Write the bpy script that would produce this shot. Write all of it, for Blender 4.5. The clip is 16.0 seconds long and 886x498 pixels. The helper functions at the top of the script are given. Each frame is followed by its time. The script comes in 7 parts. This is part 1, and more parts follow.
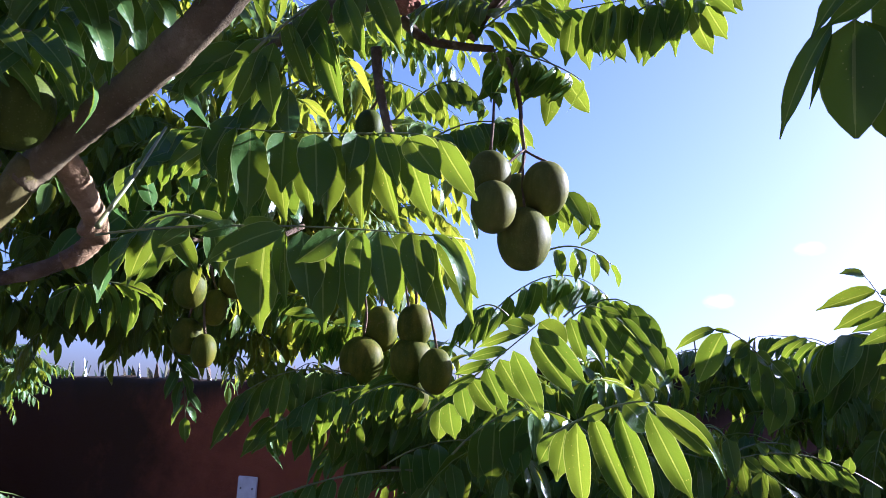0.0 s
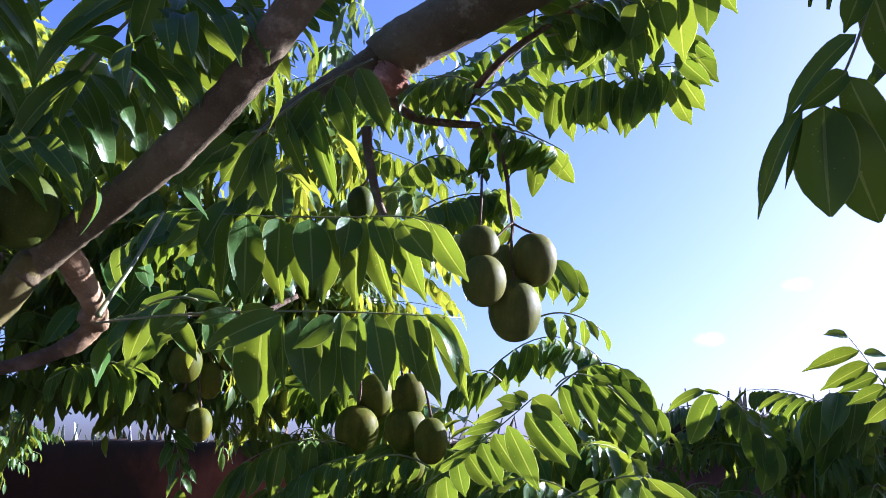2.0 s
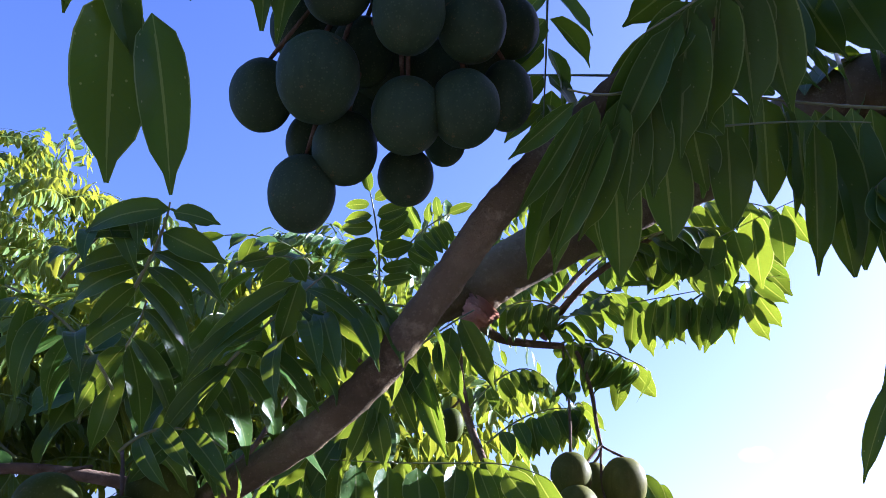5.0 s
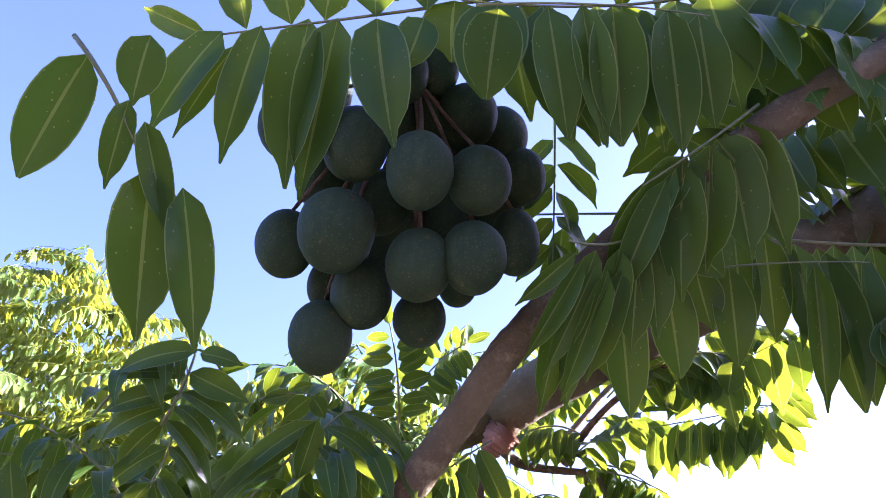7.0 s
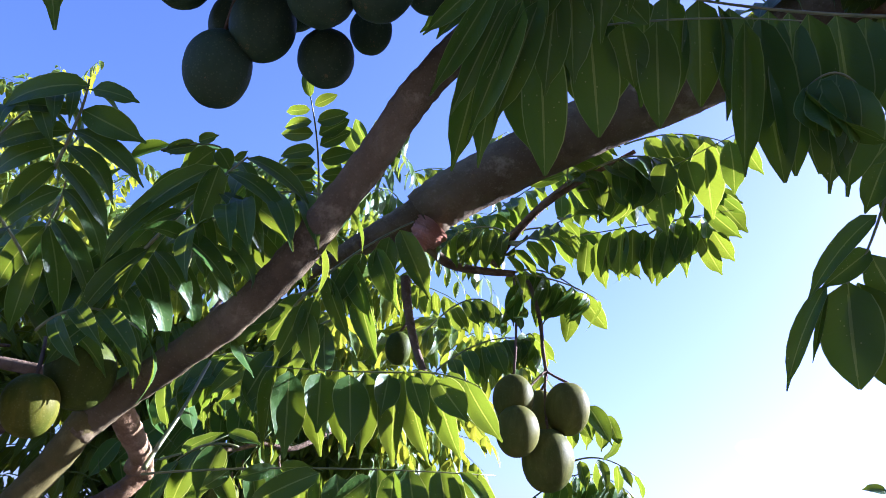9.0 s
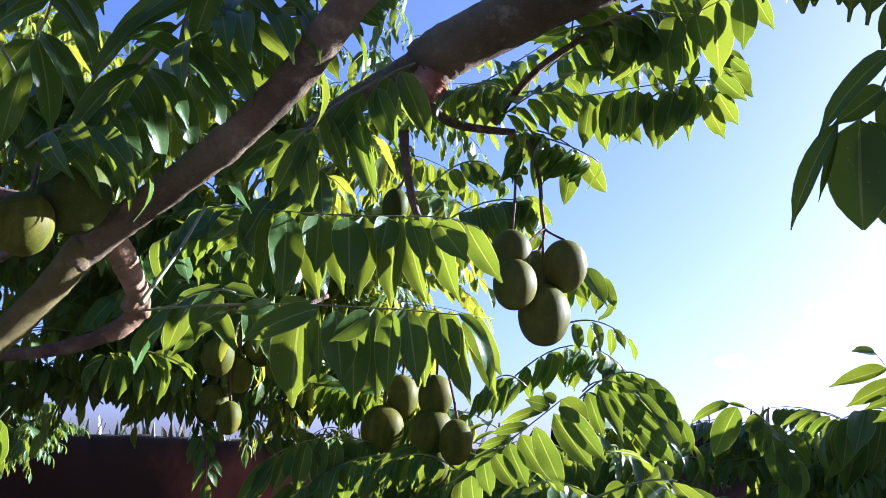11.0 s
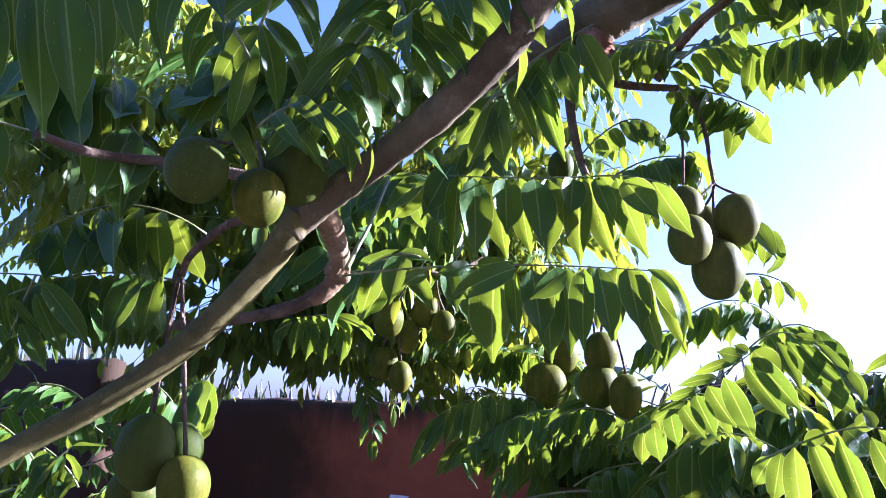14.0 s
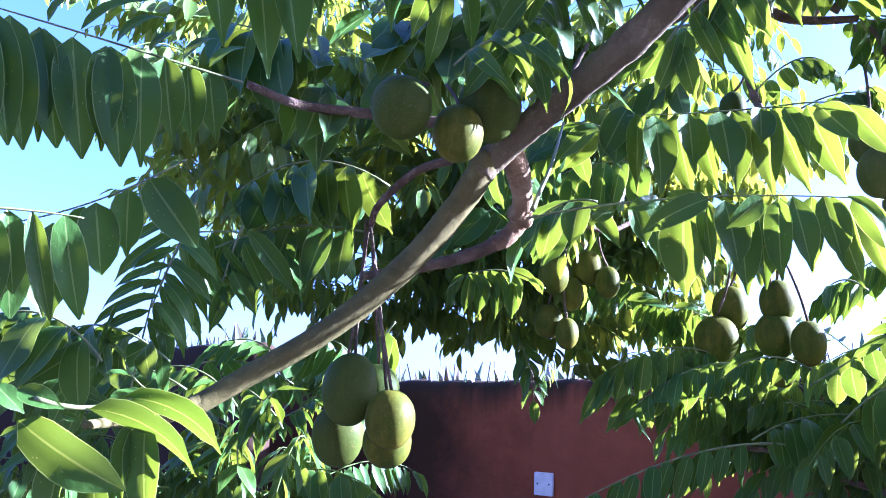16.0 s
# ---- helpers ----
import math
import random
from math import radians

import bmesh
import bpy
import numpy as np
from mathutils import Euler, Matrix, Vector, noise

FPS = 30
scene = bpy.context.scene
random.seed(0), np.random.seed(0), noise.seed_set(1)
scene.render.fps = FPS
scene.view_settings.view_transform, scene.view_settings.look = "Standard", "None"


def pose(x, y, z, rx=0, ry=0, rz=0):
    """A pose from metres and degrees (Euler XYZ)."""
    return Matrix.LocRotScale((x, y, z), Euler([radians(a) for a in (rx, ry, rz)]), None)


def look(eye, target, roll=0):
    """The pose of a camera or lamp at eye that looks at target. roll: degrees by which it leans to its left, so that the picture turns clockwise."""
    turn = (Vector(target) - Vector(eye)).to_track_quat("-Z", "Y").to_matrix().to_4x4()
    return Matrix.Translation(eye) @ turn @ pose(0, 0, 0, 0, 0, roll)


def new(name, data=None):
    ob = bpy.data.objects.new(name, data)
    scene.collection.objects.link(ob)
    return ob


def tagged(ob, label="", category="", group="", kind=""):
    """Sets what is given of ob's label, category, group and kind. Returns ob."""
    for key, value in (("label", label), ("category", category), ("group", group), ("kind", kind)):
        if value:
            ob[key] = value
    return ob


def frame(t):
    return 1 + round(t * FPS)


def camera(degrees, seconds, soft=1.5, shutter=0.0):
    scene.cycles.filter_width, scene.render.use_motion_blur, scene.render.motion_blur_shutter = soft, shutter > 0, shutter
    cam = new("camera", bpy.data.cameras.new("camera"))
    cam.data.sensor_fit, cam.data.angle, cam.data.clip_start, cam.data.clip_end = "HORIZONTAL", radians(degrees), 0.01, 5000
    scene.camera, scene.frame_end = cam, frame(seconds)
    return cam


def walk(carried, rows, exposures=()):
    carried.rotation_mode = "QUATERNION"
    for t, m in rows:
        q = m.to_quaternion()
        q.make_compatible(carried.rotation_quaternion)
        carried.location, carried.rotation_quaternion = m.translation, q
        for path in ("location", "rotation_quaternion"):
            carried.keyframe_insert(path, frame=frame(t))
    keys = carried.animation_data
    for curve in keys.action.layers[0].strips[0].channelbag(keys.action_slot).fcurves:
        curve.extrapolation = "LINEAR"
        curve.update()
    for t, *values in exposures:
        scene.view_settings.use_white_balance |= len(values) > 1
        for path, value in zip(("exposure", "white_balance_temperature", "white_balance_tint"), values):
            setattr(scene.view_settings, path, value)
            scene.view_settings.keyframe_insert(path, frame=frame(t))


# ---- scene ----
cam = camera(56.6, 16.0, 0.5)
PATH = [
    (0.0, (-0.018, 0.022, 1.618), (0.006, 1.993, 1.958), 0.1),
    (0.5, (-0.013, 0.011, 1.636), (0.024, 1.978, 1.995), -0.2),
    (1.0, (-0.014, -0.008, 1.657), (0.033, 1.952, 2.053), -0.5),
    (1.5, (-0.016, -0.016, 1.662), (0.033, 1.939, 2.083), -1.1),
    (2.0, (-0.023, -0.017, 1.66), (0.029, 1.932, 2.105), -1.4),
    (2.5, (-0.034, -0.019, 1.662), (0.019, 1.928, 2.119), -1.4),
    (3.0, (-0.051, -0.022, 1.663), (-0.002, 1.923, 2.126), -1.4),
    (3.5, (-0.063, -0.025, 1.665), (-0.008, 1.909, 2.171), -1.6),
    (4.0, (-0.072, -0.024, 1.665), (-0.038, 1.912, 2.167), -1.3),
    (4.5, (-0.099, -0.044, 1.699), (-0.072, 1.881, 2.241), -1.6),
    (4.7, (-0.104, -0.086, 1.776), (-0.118, 1.839, 2.321), -1.4),
    (5.0, (-0.118, -0.131, 1.833), (-0.139, 1.739, 2.542), -1.5),
    (5.2, (-0.118, -0.18, 1.872), (-0.153, 1.659, 2.658), -1.6),
    (7.3, (-0.081, -0.19, 1.847), (-0.187, 1.574, 2.783), -0.5),
    (7.5, (-0.074, -0.171, 1.827), (-0.18, 1.603, 2.744), -0.1),
    (8.0, (-0.042, -0.134, 1.787), (-0.113, 1.69, 2.604), 0.3),
    (8.5, (-0.024, -0.107, 1.753), (-0.07, 1.756, 2.478), 0.4),
    (9.0, (-0.024, -0.086, 1.73), (-0.055, 1.796, 2.404), 0.2),
    (9.5, (-0.02, -0.082, 1.712), (-0.041, 1.812, 2.356), 0.2),
    (10.0, (-0.03, -0.076, 1.693), (-0.045, 1.831, 2.295), 0.2),
    (10.2, (-0.035, -0.067, 1.688), (-0.047, 1.851, 2.255), 0.5),
    (12.3, (-0.05, -0.02, 1.562), (-0.047, 1.936, 1.978), 1.0),
    (12.5, (-0.063, -0.02, 1.562), (-0.06, 1.938, 1.967), 0.9),
    (13.0, (-0.103, -0.033, 1.582), (-0.13, 1.929, 1.971), 0.8),
    (13.5, (-0.147, -0.06, 1.603), (-0.291, 1.897, 1.99), 0.9),
    (14.0, (-0.177, -0.084, 1.624), (-0.402, 1.866, 2.011), 0.2),
    (14.5, (-0.214, -0.088, 1.593), (-0.544, 1.845, 1.988), -0.1),
    (15.0, (-0.243, -0.088, 1.562), (-0.638, 1.832, 1.958), -0.3),
    (15.5, (-0.264, -0.104, 1.556), (-0.707, 1.808, 1.944), -0.4),
    (16.0, (-0.284, -0.104, 1.541), (-0.774, 1.797, 1.921), -0.4),
]
EXPOSURES = [(0.0, 2.64, 4570.0, 40.0), (4.4, 2.62, 4600.0, 40.0), (5.0, 2.80, 4600.0, 39.0), (7.4, 3.90, 5090.0, 53.0), (8.0, 3.58, 5150.0, 44.0), (8.5, 3.30, 4950.0, 38.0), (9.0, 2.90, 4570.0, 40.0), (12.6, 2.76, 4640.0, 41.0), (13.4, 3.02, 4750.0, 40.0), (14.4, 3.48, 4320.0, 46.0), (16.0, 3.86, 4180.0, 44.0)]
LEVEL = pose(0, 0, 1.6, 0, -2.5, 0) @ pose(0, 0, 0, 2.0, 0, 0) @ pose(0, 0, -1.6)
walk(cam, [(t, LEVEL @ look(eye, target, roll)) for t, eye, target, roll in PATH], EXPOSURES)

# ---- light ----
SUN_AZ, SUN_EL = 68.0, 22.0          # degrees to the right of +y, and above the horizon
world = bpy.data.worlds.new("sky")
scene.world = world
world.use_nodes = True
wn = world.node_tree
sky = wn.nodes.new("ShaderNodeTexSky")
sky.sky_type = "NISHITA"
sky.sun_disc = False
sky.sun_elevation, sky.sun_rotation = radians(SUN_EL), radians(SUN_AZ)
sky.air_density, sky.dust_density, sky.ozone_density = 1.0, 2.6, 1.5
sky_tint = wn.nodes.new("ShaderNodeVectorMath")       # tint multiplied over the sky colour: a little less green, more blue
sky_tint.operation = "MULTIPLY"
sky_tint.inputs[1].default_value = (0.98, 0.955, 1.06)
wn.links.new(sky.outputs[0], sky_tint.inputs[0])
wn.links.new(sky_tint.outputs[0], wn.nodes["Background"].inputs[0])
wn.nodes["Background"].inputs[1].default_value = 0.034
sun = new("sun", bpy.data.lights.new("sun", "SUN"))
sun.data.energy, sun.data.angle, sun.data.color = 5.0, radians(0.6), (1.0, 0.87, 0.66)
a, e = radians(SUN_AZ), radians(SUN_EL)
sun.matrix_world = look((0, 0, 8), (-math.sin(a) * math.cos(e), -math.cos(a) * math.cos(e), 8 - math.sin(e)))

# ---- materials ----
def material(name, rough=0.6):
    m = bpy.data.materials.new(name)
    m.use_nodes = True
    t = m.node_tree
    b = t.nodes["Principled BSDF"]
    b.inputs["Roughness"].default_value = rough
    return m, t, b


def node(t, kind, **values):
    n = t.nodes.new(kind)
    for k, v in values.items():
        if k in n.inputs:
            n.inputs[k].default_value = v
    return n


def ramp(t, source, *stops):
    r = t.nodes.new("ShaderNodeValToRGB")
    while len(r.color_ramp.elements) < len(stops):
        r.color_ramp.elements.new(0.5)
    for el, (p, c) in zip(r.color_ramp.elements, stops):
        el.position, el.color = p, (*c, 1) if len(c) == 3 else c
    t.links.new(source, r.inputs[0])
    return r.outputs[0]


def mixed(t, fac, c1, c2, mode="MIX"):
    n = t.nodes.new("ShaderNodeMix")
    n.data_type, n.blend_type = "RGBA", mode
    for sock, v in ((n.inputs[0], fac), (n.inputs[6], c1), (n.inputs[7], c2)):
        if isinstance(v, (int, float)):
            sock.default_value = v
        elif isinstance(v, tuple):
            sock.default_value = (*v, 1)
        else:
            t.links.new(v, sock)
    return n.outputs[2]


def math_node(t, op, x, y=0.0):
    n = t.nodes.new("ShaderNodeMath")
    n.operation = op
    for sock, v in ((n.inputs[0], x), (n.inputs[1], y)):
        if isinstance(v, (int, float)):
            sock.default_value = v
        else:
            t.links.new(v, sock)
    return n.outputs[0]


def noise_tex(t, scale, detail=4.0, rough=0.55, coord="Object"):
    n = node(t, "ShaderNodeTexNoise", Scale=scale, Detail=detail, Roughness=rough)
    c = t.nodes.new("ShaderNodeTexCoord")
    t.links.new(c.outputs[coord], n.inputs["Vector"])
    return n.outputs["Fac"]


def bump(t, b, height, strength=0.3, distance=0.002):
    n = node(t, "ShaderNodeBump", Strength=strength, Distance=distance)
    t.links.new(height, n.inputs["Height"])
    t.links.new(n.outputs[0], b.inputs["Normal"])
    return n.outputs[0]


def leaf_material(name, dark, light, glow, far=False):
    """A thin leaf: waxy above, lets light through; midrib and side veins, pale specks, tone by leaf."""
    m, t, b = material(name, 0.37)
    uv = t.nodes.new("ShaderNodeUVMap")
    sep = t.nodes.new("ShaderNodeSeparateXYZ")
    t.links.new(uv.outputs[0], sep.inputs[0])
    u, v = sep.outputs[0], math_node(t, "ABSOLUTE", sep.outputs[1])
    side = math_node(t, "FRACT", math_node(t, "SUBTRACT", math_node(t, "MULTIPLY", u, 15.0), math_node(t, "MULTIPLY", v, 2.2)))
    vein = math_node(t, "LESS_THAN", math_node(t, "ABSOLUTE", math_node(t, "SUBTRACT", side, 0.5)), 0.09)
    rib = math_node(t, "LESS_THAN", v, 0.055)
    edge = math_node(t, "GREATER_THAN", v, 0.95)
    if far:
        rnd = t.nodes.new("ShaderNodeNewGeometry").outputs["Random Per Island"]
    else:
        rnd = t.nodes.new("ShaderNodeObjectInfo").outputs["Random"]
    tone = mixed(t, rnd, dark, light)
    blotch = noise_tex(t, 7.0, 3.0)
    tone = mixed(t, math_node(t, "MULTIPLY", blotch, 0.5), tone, light)
    col = mixed(t, math_node(t, "MULTIPLY", vein, 0.22), tone, (0.11, 0.19, 0.03))
    col = mixed(t, math_node(t, "MULTIPLY", math_node(t, "MAXIMUM", rib, edge), 0.6), col, (0.22, 0.29, 0.07))
    spot = node(t, "ShaderNodeTexVoronoi", Scale=16.0)
    t.links.new(t.nodes.new("ShaderNodeTexCoord").outputs["Object"], spot.inputs["Vector"])
    speck = math_node(t, "MULTIPLY", math_node(t, "LESS_THAN", spot.outputs["Distance"], 0.12), math_node(t, "GREATER_THAN", noise_tex(t, 3.0, 1.0), 0.53))
    col = mixed(t, math_node(t, "MULTIPLY", speck, 0.3), col, (0.42, 0.40, 0.16))
    b.inputs["Specular IOR Level"].default_value = 0.20
    t.links.new(col, b.inputs["Base Color"])
    bump(t, b, math_node(t, "ADD", math_node(t, "MULTIPLY", math_node(t, "ADD", vein, rib), -0.7), blotch), 0.35, 0.004)
    tl = t.nodes.new("ShaderNodeBsdfTranslucent")
    through_tone = mixed(t, rnd, glow, tuple(c * k for c, k in zip(glow, (0.68, 0.82, 0.8))))
    through_tone = mixed(t, math_node(t, "MULTIPLY", vein, 0.5), through_tone, (0.10, 0.145, 0.001))
    through_tone = mixed(t, math_node(t, "MULTIPLY", rib, 0.7), through_tone, (0.36, 0.40, 0.03))
    through_tone = mixed(t, math_node(t, "MULTIPLY", edge, 0.6), through_tone, (0.50, 0.54, 0.10))
    through_tone = mixed(t, math_node(t, "MULTIPLY", speck, 0.7), through_tone, (0.50, 0.48, 0.06))
    through_tone = mixed(t, math_node(t, "MULTIPLY", blotch, 0.35), through_tone, (0.13, 0.18, 0.001))
    t.links.new(through_tone, tl.inputs[0])
    mx = t.nodes.new("ShaderNodeMixShader")
    mx.inputs[0].default_value = 0.42
    out = t.nodes["Material Output"]
    t.links.new(b.outputs[0], mx.inputs[1])
    t.links.new(tl.outputs[0], mx.inputs[2])
    t.links.new(mx.outputs[0], out.inputs[0])
    return m


LEAF = leaf_material("leaf", (0.031, 0.084, 0.013), (0.064, 0.144, 0.020), (0.178, 0.220, 0.001))
YOUNG = leaf_material("young_leaf", (0.038, 0.096, 0.011), (0.070, 0.150, 0.016), (0.132, 0.178, 0.001))
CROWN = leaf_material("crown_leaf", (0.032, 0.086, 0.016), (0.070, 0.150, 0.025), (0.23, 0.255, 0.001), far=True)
# crown leaf with sunlight put into the colour: paler and yellower
SUN_TINTED = leaf_material("sun_tinted_crown_leaf", (0.050, 0.100, 0.014), (0.090, 0.160, 0.022), (0.37, 0.36, 0.003), far=True)


def bark_material(name, c1, c2, c3, scale=1.0, relief=1.0):
    m, t, b = material(name, 0.85)
    b.inputs["Specular IOR Level"].default_value = 0.12
    big, fine = noise_tex(t, 9 * scale, 5.0), noise_tex(t, 70 * scale, 4.0, 0.7)
    c = ramp(t, big, (0.30, c1), (0.52, c2), (0.74, c3))
    pores = node(t, "ShaderNodeTexVoronoi", Scale=190.0 * scale)
    t.links.new(t.nodes.new("ShaderNodeTexCoord").outputs["Object"], pores.inputs["Vector"])
    dots = math_node(t, "LESS_THAN", pores.outputs["Distance"], 0.24)
    c = mixed(t, math_node(t, "MULTIPLY", dots, 0.2), c, tuple(min(1, k * 1.4) for k in c3))
    c = mixed(t, math_node(t, "MULTIPLY", fine, 0.35), c, c1)
    lichen = ramp(t, noise_tex(t, 26 * scale, 6, 0.7), (0.56, (0, 0, 0)), (0.70, (0.6, 0.6, 0.6)))
    c = mixed(t, lichen, c, tuple(min(1, k * 1.45) for k in c3))
    dirt = ramp(t, noise_tex(t, 15 * scale, 5, 0.65), (0.54, (0, 0, 0)), (0.72, (0.7, 0.7, 0.7)))
    c = mixed(t, dirt, c, tuple(k * 0.55 for k in c1))
    t.links.new(c, b.inputs["Base Color"])
    rough = noise_tex(t, 34 * scale, 8, 0.72)
    bump(t, b, math_node(t, "ADD", rough, math_node(t, "MULTIPLY", dots, 0.25)), relief, 0.008)
    return m


BARK = bark_material("bark", (0.085, 0.066, 0.029), (0.150, 0.122, 0.056), (0.235, 0.198, 0.100))
TWIG = bark_material("twig_bark", (0.085, 0.060, 0.032), (0.165, 0.120, 0.068), (0.25, 0.195, 0.125), 2.0)
PINK = bark_material("raw_bark", (0.30, 0.14, 0.070), (0.50, 0.26, 0.15), (0.60, 0.37, 0.24), 1.5)
GREEN_BARK = bark_material("green_bark", (0.086, 0.078, 0.020), (0.118, 0.104, 0.028), (0.150, 0.130, 0.038), 1.4, 0.45)
# paler copy of the bark: sunlight on the hook put into its colour
SUN_PALE_BARK = bark_material("sun_pale_bark", (0.18, 0.118, 0.050), (0.29, 0.198, 0.090), (0.38, 0.275, 0.140), 1.3)


def stalk_material():
    m, t, b = material("leaf_stalk", 0.45)
    c = ramp(t, noise_tex(t, 40, 3), (0.3, (0.10, 0.13, 0.035)), (0.7, (0.19, 0.21, 0.06)))
    t.links.new(c, b.inputs["Base Color"])
    return m


STALK = stalk_material()


def fruit_material(name, green, pale, patch):
    """Green plum skin: fine pale dots, russet patches, pale streaks."""
    m, t, b = material(name, 0.55)
    rnd = t.nodes.new("ShaderNodeObjectInfo").outputs["Random"]
    base = mixed(t, rnd, green, pale)
    big, fine = noise_tex(t, 22, 5), noise_tex(t, 160, 3, 0.6)
    base = mixed(t, ramp(t, big, (0.42, (0, 0, 0)), (0.72, (0.55, 0.55, 0.55))), base, patch)
    dots = node(t, "ShaderNodeTexVoronoi", Scale=240.0)
    t.links.new(t.nodes.new("ShaderNodeTexCoord").outputs["Object"], dots.inputs["Vector"])
    d = math_node(t, "LESS_THAN", dots.outputs["Distance"], 0.25)
    base = mixed(t, math_node(t, "MULTIPLY", d, 0.09), base, (0.28, 0.29, 0.10))
    co = t.nodes.new("ShaderNodeTexCoord")
    mp = node(t, "ShaderNodeMapping", Scale=(62.0, 62.0, 11.0))
    t.links.new(co.outputs["Object"], mp.inputs[0])
    streak = node(t, "ShaderNodeTexNoise", Scale=1.0, Detail=5.0, Roughness=0.65)
    t.links.new(mp.outputs[0], streak.inputs["Vector"])
    base = mixed(t, ramp(t, streak.outputs["Fac"], (0.46, (0, 0, 0)), (0.74, (0.4, 0.4, 0.4))), base, tuple(min(1, k * 1.5) for k in patch))
    rust = math_node(t, "MULTIPLY", math_node(t, "GREATER_THAN", noise_tex(t, 46, 8, 0.75), 0.64), 0.5)
    base = mixed(t, rust, base, (0.17, 0.11, 0.035))
    t.links.new(base, b.inputs["Base Color"])
    bump(t, b, math_node(t, "ADD", fine, big), 0.25, 0.0015)
    b.inputs["Specular IOR Level"].default_value = 0.05
    b.inputs["Subsurface Weight"].default_value = 0.12
    b.inputs["Subsurface Radius"].default_value = (0.006, 0.008, 0.002)
    return m


FRUIT = fruit_material("green_plum_skin", (0.030, 0.048, 0.006), (0.050, 0.068, 0.007), (0.058, 0.072, 0.009))
RIPE = fruit_material("ripening_plum_skin", (0.042, 0.058, 0.004), (0.074, 0.084, 0.005), (0.130, 0.112, 0.008))

# darker, bluer skin: shade and veiling light put into the colour
SHADED = fruit_material("plum_skin_shaded", (0.022, 0.040, 0.017), (0.034, 0.056, 0.023), (0.040, 0.060, 0.024))
# greyed olive skin: veiling light and warm sun put into the colour
VEILED = fruit_material("veiled_plum_skin", (0.060, 0.072, 0.013), (0.088, 0.096, 0.017), (0.132, 0.124, 0.024))


def wall_material(name, red, stain):
    """Old limewash, black with mould below the coping and in one broad stain."""
    m, t, b = material(name, 0.9)
    b.inputs["Specular IOR Level"].default_value = 0.12
    co = t.nodes.new("ShaderNodeTexCoord")
    mp = node(t, "ShaderNodeMapping", Scale=(5.0, 5.0, 0.35))
    t.links.new(co.outputs["Object"], mp.inputs[0])
    streak = node(t, "ShaderNodeTexNoise", Scale=1.6, Detail=6.0, Roughness=0.65)
    t.links.new(mp.outputs[0], streak.inputs["Vector"])
    sep = t.nodes.new("ShaderNodeSeparateXYZ")
    t.links.new(co.outputs["Object"], sep.inputs[0])
    height = math_node(t, "ADD", math_node(t, "MULTIPLY", sep.outputs[2], 4.6), math_node(t, "MULTIPLY", streak.outputs["Fac"], 1.6))
    c = ramp(t, noise_tex(t, 3.5, 7, 0.65), (0.3, tuple(k * 0.75 for k in red)), (0.55, red), (0.8, tuple(k * 1.35 for k in red)))
    dry = noise_tex(t, 24, 6, 0.7)
    c = mixed(t, math_node(t, "MULTIPLY", dry, 0.3), c, tuple(k * 0.6 for k in red))
    mould = ramp(t, math_node(t, "SUBTRACT", height, 7.95), (0.30, (0, 0, 0)), (0.85, (1, 1, 1)))
    c = mixed(t, mould, c, (0.028, 0.018, 0.007))
    broad = math_node(t, "ADD", math_node(t, "MULTIPLY", sep.outputs[0], -1.1), math_node(t, "MULTIPLY", noise_tex(t, 2.2, 7, 0.7), 1.6))
    patch = ramp(t, math_node(t, "SUBTRACT", broad, stain), (0.10, (0, 0, 0)), (0.85, (0.93, 0.93, 0.93)))
    c = mixed(t, patch, c, (0.028, 0.018, 0.008))
    bare = math_node(t, "GREATER_THAN", noise_tex(t, 2.6, 5, 0.6), 0.70)
    c = mixed(t, math_node(t, "MULTIPLY", bare, 0.6), c, (0.20, 0.085, 0.06))
    t.links.new(c, b.inputs["Base Color"])
    bump(t, b, math_node(t, "ADD", noise_tex(t, 60, 6, 0.7), math_node(t, "MULTIPLY", bare, -0.6)), 0.6, 0.006)
    return m


WALL = wall_material("red_plaster", (0.235, 0.070, 0.028), 1.6)
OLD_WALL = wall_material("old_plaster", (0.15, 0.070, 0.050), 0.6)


def plain(name, c1, c2, rough, scale=20.0, metal=0.0, relief=0.2):
    m, t, b = material(name, rough)
    f = noise_tex(t, scale, 5)
    t.links.new(ramp(t, f, (0.3, c1), (0.7, c2)), b.inputs["Base Color"])
    b.inputs["Metallic"].default_value = metal
    bump(t, b, f, relief, 0.003)
    return m


PLATE = plain("plate_plastic", (0.52, 0.50, 0.46), (0.66, 0.64, 0.60), 0.45, 30)
SCREW = plain("screw_steel", (0.06, 0.05, 0.05), (0.14, 0.12, 0.10), 0.5, 80, 0.6)
SOIL = plain("soil", (0.20, 0.195, 0.185), (0.30, 0.29, 0.275), 0.95, 3.0, 0.0, 0.8)


def glass_material():
    m, t, b = material("bottle_glass", 0.12)
    b.inputs["Transmission Weight"].default_value = 0.55
    rnd = t.nodes.new("ShaderNodeObjectInfo").outputs["Random"]
    t.links.new(mixed(t, rnd, (0.10, 0.16, 0.08), (0.14, 0.10, 0.05)), b.inputs["Base Color"])
    return m


GLASS = glass_material()


